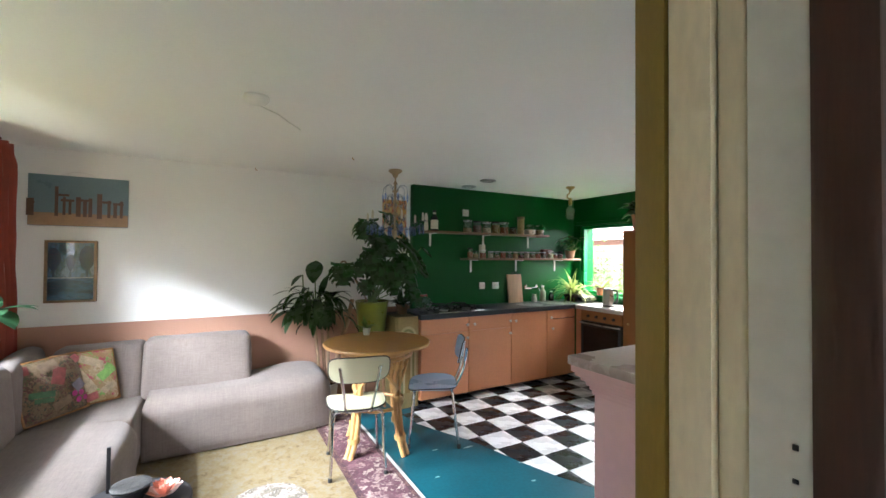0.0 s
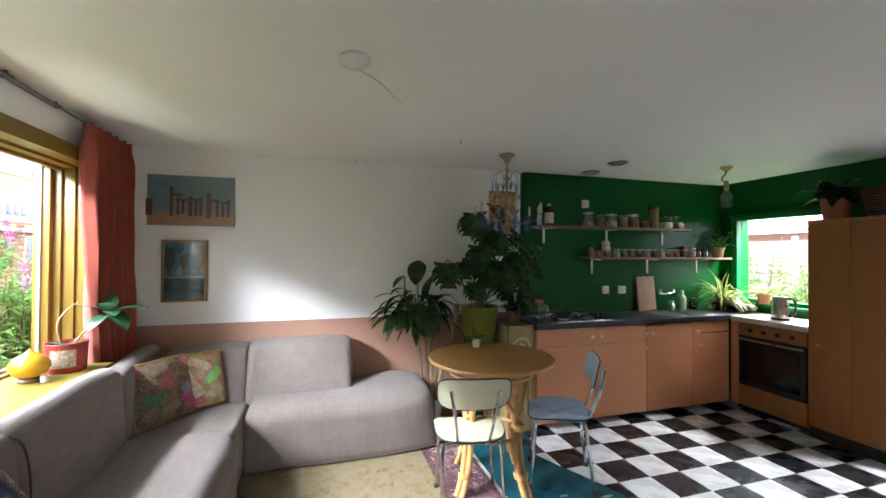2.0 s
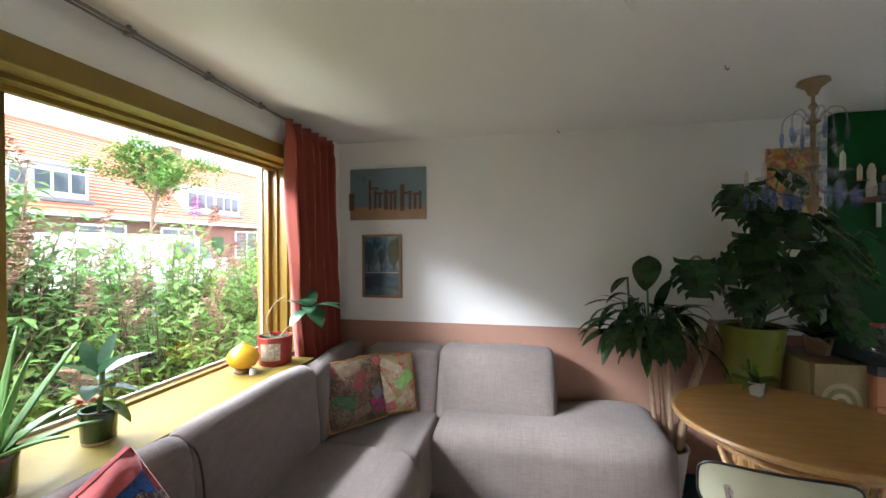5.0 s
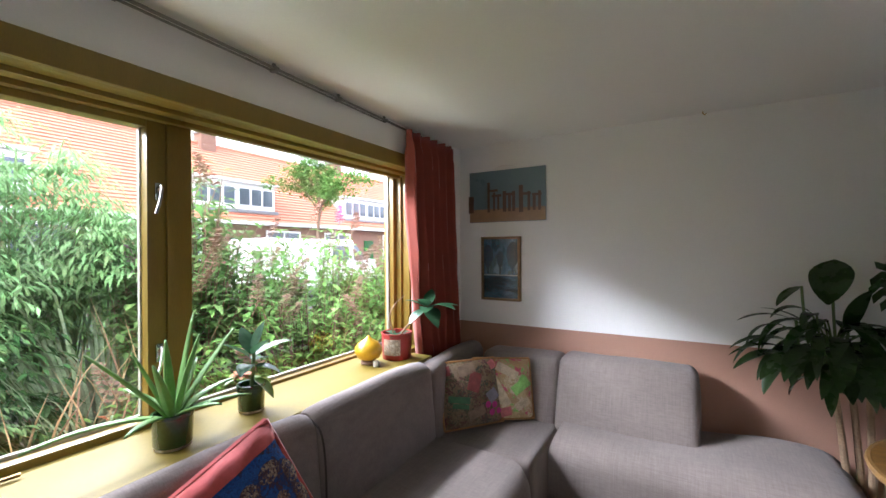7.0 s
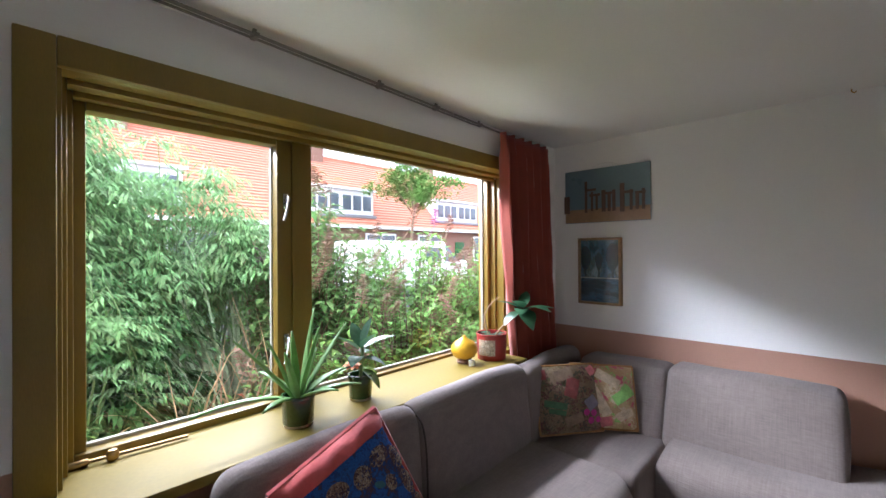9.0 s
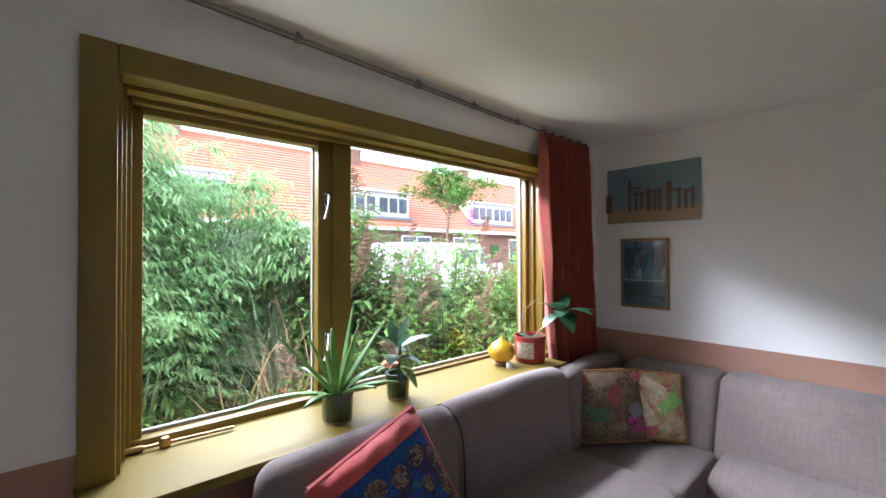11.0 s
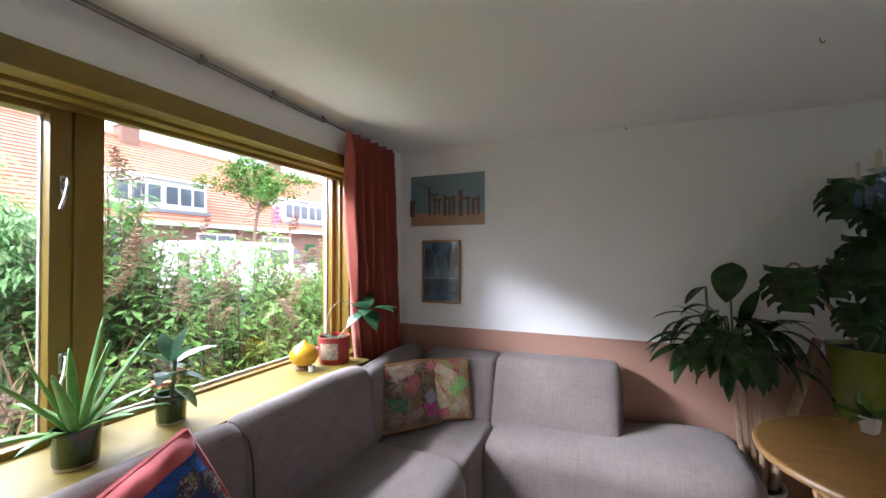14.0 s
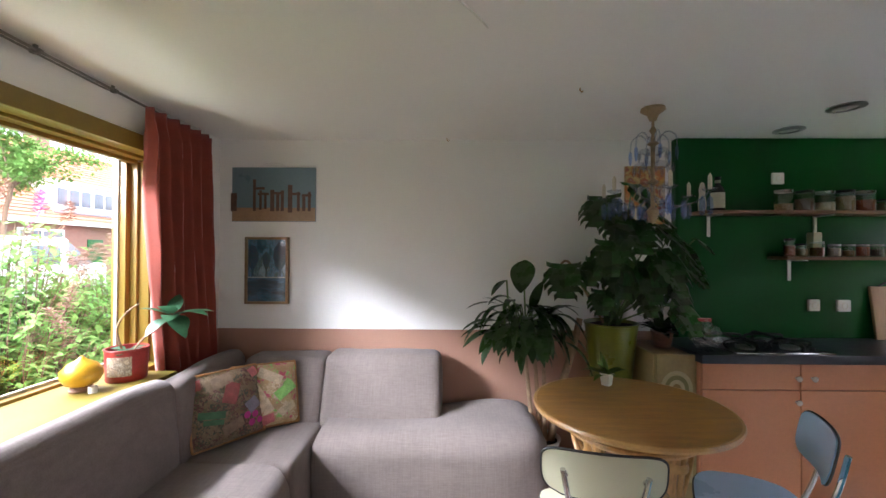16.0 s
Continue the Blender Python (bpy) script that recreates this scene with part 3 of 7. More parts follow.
part("panel", box(4.515, 4.55, 1.49, 2.19, 0.02, 0.84, 0.005), M_WHITEWOOD, dl, "", True, O)
g = part("pane", box(4.53, 4.534, 1.49, 2.19, 0.84, 1.97), M_GLASS, dl, "", False, O)
g.visible_shadow = False
hb = box(4.502, 4.511, 2.235, 2.265, 0.95, 1.13, 0.003)
tube([(4.505, 2.25, 1.06), (4.47, 2.25, 1.06), (4.465, 2.20, 1.06), (4.465, 2.14, 1.06)], 0.008, 8, hb)
part("door_handle", hb, M_STEEL, dl, "steel lever handle", True, O)

# ---- ventilation grille over the tall cabinet ----
O = (4.46, 2.56, 2.19)
vg = thing("wall_vent", "white slatted ventilation grille high on the green wall", "vent", O)
part("backing", box(4.474, 4.479, 2.42, 2.70, 2.07, 2.31), M_BLACK, vg, "", False, O)
for q in ((2.41, 2.42, 2.06, 2.32), (2.70, 2.71, 2.06, 2.32)):
    part("rim", box(4.455, 4.478, *q), M_PLASTIC, vg, "", False, O)
for k in range(8):
    part("slat", box(4.456, 4.472, 2.42, 2.70, 2.075 + k * 0.03, 2.093 + k * 0.03, 0.002), M_PLASTIC, vg, "", False, O)

# ---- sofa ----
O = (-0.6, 3.5, 0)
sofa = thing("corner_sofa", "large taupe woven corner sofa with loose back cushions", "sofa", O)


def hump(q):
    """Straight at the seam; the open end rises towards the wall and rolls down at its tip."""
    q.x = max(q.x, -0.438 + 0.015 * max(0.0, (q.z - 0.40) / 0.05))
    t = max(0.0, min(1.0, (q.x - 0.26) / 0.30)) * (1 - max(0.0, min(1.0, (q.x - 0.64) / 0.30)) ** 2)
    if q.z > 0.2:
        q.z += 0.04 * t * max(0.0, min(1.0, (q.y - 3.68) / 0.40)) * (q.z - 0.2) / 0.25
    if q.x > 0.5:
        k = (q.x - 0.5) / 0.42
        q.y += 0.05 * k * k if q.y < 3.95 else 0
    return q


part("seat", puff(-0.65, 0.93, 3.665, 4.285, 0.018, 0.455, 0.12, 0.008, nx=28, shape=hump, seed=1), M_SOFA, sofa, "long seat with a rounded open end", True, O)
part("seat", puff(-1.05, -0.452, 3.403, 4.06, 0.025, 0.430, 0.04, 0.008, nx=16, seed=2), M_SOFA, sofa, "", True, O)


def droop(q):
    lim = 3.40 - 0.028 * max(0.0, (q.z - 0.40) / 0.05)
    if q.x > -0.56:
        lim -= 0.11 * ((q.x + 0.56) / 0.145) ** 2
    q.y = min(q.y, lim)
    if q.x > -0.75:
        q.z -= 0.012 * ((q.x + 0.75) / 0.32) ** 2 if q.z > 0.3 else 0
    return q


part("seat", puff(-1.15, -0.415, 1.78, 3.56, 0.018, 0.455, 0.11, 0.010, nx=28, shape=droop, seed=3), M_SOFA, sofa, "chaise seat along the window", True, O)


def roll(q, y0=0.0, y1=9.0):
    """The backrest leans back, has a soft rolled top and is straight at its seams."""
    q.y = max(y0, min(y1, q.y))
    q.x -= 0.02 * max(0.0, q.z - 0.42) / 0.3
    return q


part("backrest", puff(-1.128, -0.988, 2.497, 3.40, 0.20, 0.873, 0.070, 0.020, nx=26, shape=lambda q: roll(q, 2.532, 3.385), seed=4), M_SOFA, sofa, "", True, O)
part("backrest", puff(-1.128, -0.988, 1.77, 2.562, 0.20, 0.868, 0.070, 0.020, nx=24, shape=lambda q: roll(q, 1.0, 2.528), seed=5), M_SOFA, sofa, "", True, O)


def corner(q):
    """The corner piece draws back towards the wall and sinks a little."""
    k = max(0.0, (q.y - 3.36) / 0.92)
    q.x -= 0.11 * k
    if q.z > 0.4:
        q.z -= 0.035 * k
    return q


part("backrest", puff(-1.15, -0.998, 3.375, 4.28, 0.20, 0.852, 0.07, 0.010, nx=20, shape=corner, seed=6), M_SOFA, sofa, "", True, O)


def lean(q):
    q.y += 0.14 * max(0.0, q.z - 0.4) / 0.4
    return q


part("backrest", puff(-1.02, -0.483, 3.92, 4.16, 0.25, 0.800, 0.045, 0.008, nx=14, shape=lean, seed=7), M_SOFA, sofa, "", True, O)
part("back_cushion", puff(-0.477, 0.285, 3.90, 4.13, 0.40, 0.822, 0.05, 0.012, nx=18, shape=lean, seed=8), M_SOFA, sofa, "loose back cushion", True, O)
# thin dark line laid along the gap between the two backrest pieces
M_SEAM = mat("dark_seam_line", (0.045, 0.036, 0.032), 0.95, var=0.2, scale=60)
part("seam", tube([(-1.135, 2.530, 0.842), (-1.07, 2.530, 0.848), (-1.01, 2.530, 0.822), (-0.985, 2.530, 0.765), (-0.972, 2.530, 0.66), (-0.968, 2.530, 0.48)], 0.004, 6), M_SEAM, sofa, "", True, O)
for x, y in ((0.80, 3.80), (0.80, 4.20), (-0.50, 3.60), (-0.52, 1.95), (-1.15, 1.95), (-1.15, 4.15)):
    part("foot", box(x - 0.03, x + 0.03, y - 0.03, y + 0.03, 0, 0.04, 0.004), M_BLACK, sofa, "", True, O)


# ---- cushions ----
def pillow(name, label, mats, m, w=0.43, h=0.43, fat=0.075, border=None):
    ob = thing(name, label, "cushion")
    bm = bmesh.new()
    bmesh.ops.create_grid(bm, x_segments=16, y_segments=16, size=0.5)
    back = bmesh.new()
    bmesh.ops.create_grid(back, x_segments=16, y_segments=16, size=0.5)
    for mesh, sgn in ((bm, 1), (back, -1)):
        for v in mesh.verts:
            u, t = v.co.x * 2, v.co.y * 2
            e = max(0, 1 - u * u) * max(0, 1 - t * t)
            pinch = 1 - 0.07 * (abs(u) ** 2) * (1 - t * t) - 0.02
            pinch2 = 1 - 0.07 * (abs(t) ** 2) * (1 - u * u) - 0.02
            v.co = Vector((v.co.x * w * pinch2, sgn * -fat * e ** 0.42 + 0.006 * noise.noise(Vector((u * 3, t * 3, sgn))), v.co.y * h * pinch))
        if sgn == -1:
            bmesh.ops.reverse_faces(mesh, faces=mesh.faces)
    part("front", bm, mats[0], ob)
    part("back", back, mats[1], ob)
    rim = bmesh.new()
    n = 16
    for k in range(4):
        pts = []
        for i in range(n + 1):
            s = -1 + 2 * i / n
            u, t = ((s, -1), (1, s), (-s, 1), (-1, -s))[k]
            p2 = 1 - 0.07 * (abs(t) ** 2) * (1 - u * u) - 0.02
            p1 = 1 - 0.07 * (abs(u) ** 2) * (1 - t * t) - 0.02
            pts.append((u * 0.5 * w * p2, 0, t * 0.5 * h * p1))
        tube(pts, 0.007 if border is None else 0.011, 6, rim)
    part("piping", rim, mats[2], ob)
    if border:
        fb = bmesh.new()
        n = 18
        for j in range(5):
            for i in range(n + 1):
                u, t = -1 + 2 * i / n, 1 - 0.24 * j / 4
                e = max(0, 1 - u * u) * max(0, 1 - t * t)
                y = -fat * e ** 0.42 - 0.010 - 0.006 * math.sin(11 * u + 1.5 * j) * (0.4 + 0.6 * u * u)
                fb.verts.new((u * 0.49 * w, y, t * 0.5 * h * (1 - 0.07 * u * u * (1 - t * t) - 0.02)))
        fb.verts.ensure_lookup_table()
        for j in range(4):
            for i in range(n):
                k = j * (n + 1) + i
                fb.faces.new([fb.verts[v] for v in (k, k + n + 1, k + n + 2, k + 1)])
        part("border_band", fb, mats[2], ob, "wide coral velvet band")
    ob.matrix_world = m
    return ob


M_PATCH1 = spotted("dark_patchwork_cloth", [(0.15, 0.09, 0.04), (0.10, 0.09, 0.04), (0.19, 0.13, 0.07), (0.11, 0.04, 0.035), (0.21, 0.15, 0.09), (0.06, 0.07, 0.045), (0.16, 0.11, 0.06)], 42, 0.7, 0.2)
M_PATCH2 = spotted("pale_patchwork_cloth", [(0.50, 0.38, 0.20), (0.42, 0.27, 0.13), (0.25, 0.50, 0.13), (0.55, 0.44, 0.30), (0.50, 0.10, 0.15), (0.44, 0.30, 0.16), (0.48, 0.36, 0.22), (0.40, 0.28, 0.15)], 26, 0.6, 0.2)
M_GOLD = mat("gold_brown_piping", (0.34, 0.17, 0.06), 0.6, var=0.2, scale=40)
M_PAISLEY = spotted("blue_floral_cloth", [(0.006, 0.035, 0.17), (0.008, 0.06, 0.26), (0.010, 0.09, 0.34), (0.008, 0.07, 0.28), (0.010, 0.03, 0.13), (0.06, 0.03, 0.05)], 22, 0.8, 0.25, kind="NOISE")
M_RED = mat("coral_red_velvet", (0.42, 0.055, 0.05), 0.85, var=0.18, scale=14, sheen=0.4)


def facing(top_right, u, w, width, height):
    """The pose of a cushion from its top right corner, its direction to the right and its upward direction."""
    u, w = Vector(u).normalized(), Vector(w).normalized()
    w = (w - u * w.dot(u)).normalized()
    n = w.cross(u)
    c = Vector(top_right) - u * width / 2 - w * height / 2
    return Matrix(((u.x, n.x, w.x, c.x), (u.y, n.y, w.y, c.y), (u.z, n.z, w.z, c.z), (0, 0, 0, 1)))


def patch(ob, m, uc, tc, a, b, turn, w, h, fat, disc=False, label=""):
    """A piece of cloth sewn on the cushion's front."""
    bm = bmesh.new()
    n = 6
    c, s = math.cos(turn), math.sin(turn)
    vs = []
    for j in range(n + 1):
        for i in range(n + 1):
            p, q = -1 + 2 * i / n, -1 + 2 * j / n
            if disc:
                p, q = p * math.sqrt(1 - q * q / 2), q * math.sqrt(1 - p * p / 2)
            u, t = uc + a * p * c - b * q * s, tc + a * p * s + b * q * c
            u, t = max(-0.96, min(0.96, u)), max(-0.96, min(0.96, t))
            e = max(0, 1 - u * u) * max(0, 1 - t * t)
            k1, k2 = 0.98 - 0.07 * u * u * (1 - t * t), 0.98 - 0.07 * t * t * (1 - u * u)
            vs.append(bm.verts.new((u * 0.5 * w * k2, -fat * e ** 0.42 - 0.009, t * 0.5 * h * k1)))
    for j in range(n):
        for i in range(n):
            k = j * (n + 1) + i
            bm.faces.new((vs[k], vs[k + 1], vs[k + n + 2], vs[k + n + 1]))
    part("patch", bm, m, ob, label)


def cloth(name, colour):
    return mat(name, colour, 0.7, var=0.35, scale=30, fine=160, bump=0.3, sheen=0.2)


M_MAGENTA = cloth("magenta_sequin_cloth", (0.42, 0.02, 0.20))
M_PINKSTRIP = cloth("rose_brocade", (0.50, 0.14, 0.15))
M_LEAFCLOTH = cloth("green_embroidery", (0.05, 0.13, 0.06))
M_LIME = cloth("lime_silk", (0.24, 0.50, 0.13))
M_GREYCLOTH = cloth("grey_blue_silk", (0.17, 0.165, 0.20))
M_MAROON = cloth("maroon_embroidery", (0.20, 0.04, 0.035))
M_TANCLOTH = cloth("tan_brocade", (0.20, 0.135, 0.085))
M_PALECLOTH = cloth("champagne_silk", (0.55, 0.44, 0.30))
dark_cushion = pillow("patchwork_cushion", "dark embroidered patchwork cushion leaning in the sofa corner", (M_PATCH1, M_GOLD, M_GOLD),
       facing((-0.840, 3.840, 0.825), (0.24, 0.32, 0.0), (-0.12, 0.04, 0.366), 0.40, 0.39), 0.40, 0.39, 0.055)
for m, u, t, a, b, turn, disc in ((M_GREYCLOTH, 0.62, -0.16, 0.20, 0.18, 0.5, False), (M_MAROON, 0.05, 0.32, 0.20, 0.30, -0.4, False), (M_TANCLOTH, -0.15, 0.72, 0.30, 0.16, 0.2, False), (M_LEAFCLOTH, -0.52, -0.16, 0.34, 0.10, -0.2, False), (M_LEAFCLOTH, -0.50, -0.36, 0.26, 0.07, -0.2, False),
                                  (M_PINKSTRIP, 0.82, 0.80, 0.13, 0.13, 0.4, False), (M_TANCLOTH, 0.0, -0.60, 0.30, 0.14, 0.3, False), (M_MAROON, -0.80, 0.75, 0.10, 0.14, 0.0, False),
                                  (M_MAGENTA, 0.42, -0.42, 0.10, 0.10, 0, True), (M_MAGENTA, 0.66, -0.46, 0.10, 0.10, 0, True), (M_MAGENTA, 0.55, -0.66, 0.10, 0.10, 0, True), (M_MAGENTA, 0.80, -0.66, 0.09, 0.09, 0, True)):
    patch(dark_cushion, m, u, t, a, b, turn, 0.40, 0.39, 0.055, disc)
pale_cushion = pillow("patchwork_cushion", "pale gold and pink patchwork cushion leaning on the sofa back", (M_PATCH2, M_GOLD, M_GOLD),
       facing((-0.670, 4.03, 0.795), (0.30, 0.25, -0.02), (-0.05, 0.13, 0.34), 0.39, 0.375), 0.39, 0.375, 0.05)
for m, u, t, a, b, turn in ((M_LIME, 0.55, 0.05, 0.36, 0.17, 0.6), (M_PINKSTRIP, -0.72, 0.30, 0.12, 0.62, 0.35), (M_PINKSTRIP, -0.02, -0.78, 0.20, 0.14, 0.2), (M_PALECLOTH, 0.10, 0.55, 0.40, 0.16, -0.5), (M_PALECLOTH, -0.20, -0.15, 0.16, 0.50, 0.5), (M_PALECLOTH, 0.60, -0.55, 0.26, 0.12, 0.5)):
    patch(pale_cushion, m, u, t, a, b, turn, 0.39, 0.375, 0.05)
floral = pillow("floral_cushion", "blue floral cushion with a coral red velvet border", (M_PAISLEY, M_RED, M_RED),
                facing((-1.035, 2.312, 0.935), (-0.06, 0.461, 0.132), (-0.13, -0.05, 0.33), 0.46, 0.50), 0.46, 0.50, 0.065, border=1)
M_PETAL = cloth("faded_cream_petal_print", (0.33, 0.25, 0.19))
M_PETALDARK = cloth("dark_plum_print", (0.07, 0.03, 0.035))
M_TEALCLOTH = cloth("teal_leaf_print", (0.02, 0.12, 0.16))
M_BROCADE = spotted("brown_paisley_print", [(0.05, 0.02, 0.03), (0.16, 0.09, 0.06), (0.26, 0.18, 0.12), (0.02, 0.03, 0.10), (0.10, 0.05, 0.04), (0.34, 0.26, 0.18)], 55, 0.8, 0.2)
for cu, ct, a, b, turn in ((-0.72, 0.48, 0.20, 0.13, 0.3), (-0.30, 0.52, 0.18, 0.12, -0.2), (0.12, 0.44, 0.17, 0.14, 0.2), (0.52, 0.50, 0.20, 0.12, 0.1), (0.82, 0.30, 0.12, 0.18, 0.0), (0.80, -0.10, 0.12, 0.20, 0.1),
                           (0.84, -0.52, 0.11, 0.18, 0.0), (-0.80, 0.05, 0.13, 0.20, 0.2), (-0.78, -0.45, 0.14, 0.18, 0.0), (0.55, -0.80, 0.20, 0.12, 0.0), (-0.30, -0.82, 0.22, 0.11, 0.2), (-0.42, 0.18, 0.12, 0.09, 0.6), (0.50, 0.10, 0.10, 0.12, 0.4)):
    patch(floral, M_BROCADE, cu, ct, a, b, turn, 0.46, 0.50, 0.065, True)
for cu, ct, size in ((0.22, -0.28, 0.24), (-0.42, -0.40, 0.20)):
    patch(floral, M_PETALDARK, cu, ct, size * 1.05, size * 1.05, 0, 0.46, 0.50, 0.066, True)
    for ring, n in ((0.74, 13), (0.42, 9)):
        for k in range(n):
            a = k * 2 * math.pi / n + ring * 3
            patch(floral, M_PETAL, cu + ring * size * math.cos(a), ct + ring * size * math.sin(a), 0.24 * size, 0.085 * size, a, 0.46, 0.50, 0.067 + 0.001 * (ring < 0.5), True)
for cu, ct, turn in ((-0.05, 0.08, 0.5), (0.05, -0.66, 1.2), (0.52, -0.48, 2.2), (-0.62, -0.15, 0.2), (0.30, 0.20, -0.6)):
    patch(floral, M_TEALCLOTH, cu, ct, 0.10, 0.045, turn, 0.46, 0.50, 0.066, True)
# ---- curtain and its rail ----
O = (-1.30, 2.8, 2.29)
rail = thing("curtain_rail", "grey metal curtain rail under the ceiling by the window", "curtain rail", O)
railx = lambda y: -1.251 - 0.0526 * (y - 1.965)
for dx, z, r in ((0.0, 2.299, 0.0065), (-0.020, 2.295, 0.005)):
    part("track", tube([(railx(0.6) + dx, 0.6, z), (railx(4.25) + dx, 4.25, z)], r, 8), M_GREYRAIL, rail, "", True, O)
for y in (0.95, 1.37, 1.965, 2.55, 2.95, 3.35, 3.9):
    hb = box(railx(y) - 0.03, railx(y) + 0.012, y - 0.010, y + 0.010, 2.289, 2.306, 0.002)
    box(railx(y) - 0.018, railx(y) - 0.006, y - 0.006, y + 0.006, 2.306, 2.3245, bm=hb)
    part("bracket", hb, M_GREYRAIL, rail, "", True, O)
cb = bmesh.new()
cols = 90
rowsz = 24
grid = []
for j in range(rowsz + 1):
    s = j / rowsz
    z = 2.262 - s * 1.62
    line = []
    for i in range(cols + 1):
        u = i / cols
        y = 3.45 + 0.12 * s ** 1.5 + (0.60 - 0.02 * s) * u
        ph = 2 * math.pi * 6.0 * u + 0.8 * noise.noise(Vector((u * 4, s * 1.5, 2)))
        amp = 0.050 + 0.018 * noise.noise(Vector((u * 6, 1, s * 2)))
        if s < 0.06:
            amp *= 0.7
        line.append(cb.verts.new((-1.255 + amp * math.sin(ph) + 0.012 * noise.noise(Vector((u * 9, s * 5, 7))), y + 0.012 * math.cos(ph), z)))
    grid.append(line)
for j in range(rowsz):
    for i in range(cols):
        cb.faces.new((grid[j][i], grid[j][i + 1], grid[j + 1][i + 1], grid[j + 1][i]))
cur = solo("curtain", cb, M_CURTAIN, "rust-red curtain gathered beside the window", "curtain", (-1.255, 3.9, 0.66))
sm = cur.modifiers.new("thickness", "SOLIDIFY")
sm.thickness = 0.004

# ---- pictures on the white wall ----
O = (-0.935, 4.30, 1.92)
poster = thing("wall_poster", "beach photo print of wooden posts on a white wall", "poster", O)
M_PSKY = mat("faded_blue_print", (0.17, 0.25, 0.28), 0.3, var=0.08, scale=3, bump=0.0)
M_PSAND = mat("sand_print", (0.36, 0.225, 0.13), 0.4, var=0.15, scale=12, bump=0.0)
M_PPOST = mat("dark_post_print", (0.12, 0.062, 0.04), 0.4, var=0.25, scale=25, bump=0.0)
part("board", box(-1.24, -0.63, 4.296, 4.304, 1.725, 2.118, 0.001), M_PSKY, poster, "", True, O)
part("sand", box(-1.238, -0.632, 4.2935, 4.2955, 1.728, 1.825), M_PSAND, poster, "", False, O)
for x, w, z0, z1 in ((-1.225, 0.030, 1.80, 1.93), (-1.075, 0.014, 1.80, 2.03), (-1.03, 0.012, 1.81, 1.95), (-0.995, 0.012, 1.815, 1.93), (-0.945, 0.020, 1.80, 1.955), (-0.905, 0.016, 1.80, 1.93),
                     (-0.872, 0.016, 1.80, 1.95), (-0.815, 0.022, 1.79, 1.99), (-0.755, 0.014, 1.80, 1.94), (-0.715, 0.016, 1.80, 1.92), (-0.675, 0.014, 1.80, 1.94)):
    part("post", box(x - w * 0.72, x + w * 0.72, 4.291, 4.2932, z0, z1), M_PPOST, poster, "", False, O)
for x0, x1, z in ((-1.238, -1.20, 1.90), (-1.08, -1.00, 1.965), (-1.05, -0.97, 1.925), (-0.96, -0.87, 1.93), (-0.83, -0.74, 1.925), (-0.73, -0.66, 1.915)):
    part("beam", box(x0, x1, 4.2905, 4.2932, z - 0.009, z + 0.009), M_PPOST, poster, "", False, O)
part("cord", tube([(-1.05, 4.30, 2.115), (-1.0, 4.305, 2.145), (-0.94, 4.306, 2.152), (-0.88, 4.305, 2.142), (-0.83, 4.30, 2.112)], 0.0025, 6), M_PLASTIC, poster, "", True, O)

O = (-0.98, 4.295, 1.37)
pic = thing("framed_picture", "small dark blue painting behind glass in a thin gilt frame", "picture", O)
# paint colours lifted to include the window's reflection in the glass
M_PAINT = spotted("blue_forest_with_sheen", [(0.04, 0.09, 0.12), (0.09, 0.19, 0.25), (0.16, 0.27, 0.40), (0.12, 0.18, 0.17), (0.30, 0.40, 0.48)], 9, 0.25, 0.02, (1, 1, 0.6), "NOISE")
part("canvas", box(-1.122, -0.836, 4.296, 4.302, 1.145, 1.60), M_PAINT, pic, "", False, O)
M_GILT = mat("dull_gilt_wood", (0.26, 0.165, 0.085), 0.45, metal=0.25, var=0.25, scale=30, bump=0.05)
M_POND = spotted("pond_painting", [(0.05, 0.10, 0.15), (0.10, 0.18, 0.26), (0.06, 0.09, 0.11)], 11, 0.25, 0.02, (0.5, 1, 2), "NOISE")
part("water", box(-1.121, -0.837, 4.293, 4.2955, 1.147, 1.32), M_POND, pic, "", False, O)
for q in ((-1.136, -1.118, 1.129, 1.612), (-0.840, -0.822, 1.129, 1.612), (-1.118, -0.840, 1.594, 1.612), (-1.118, -0.840, 1.129, 1.147)):
    part("frame_bar", box(q[0], q[1], 4.278, 4.313, q[2], q[3], 0.003), M_GILT, pic, "gilt frame bar", True, O)
M_SHORE = mat("pale_shore_paint", (0.42, 0.45, 0.44), 0.4, var=0.25, scale=40)
part("shoreline", box(-1.118, -0.840, 4.2915, 4.2928, 1.316, 1.325), M_SHORE, pic, "", False, O)
M_TREE = spotted("dark_tree_painting", [(0.02, 0.045, 0.06), (0.05, 0.10, 0.11), (0.03, 0.06, 0.10)], 30, 0.3, 0.02, (1, 1, 0.6), "NOISE")
for x, w, z1 in ((-1.085, 0.05, 1.55), (-0.985, 0.035, 1.50), (-0.885, 0.055, 1.57)):
    tb2 = lathe([(w * 0.15, 0.0), (w * 0.2, 0.05), (w * 0.7, 0.09), (w, 0.14), (w * 0.85, (z1 - 1.325) * 0.85), (w * 0.3, z1 - 1.325), (0, z1 - 1.322)], 14)
    bmesh.ops.transform(tb2, matrix=Matrix.Translation((x, 4.2945, 1.325)) @ Matrix.Diagonal((0.9, 0.03, 1, 1)), verts=tb2.verts)
    part("painted_tree", tb2, M_TREE, pic, "", True, O)
g = part("glass", box(-1.118, -0.840, 4.287, 4.289, 1.147, 1.594), M_GLASS, pic, "", False, O)
g.visible_shadow = False

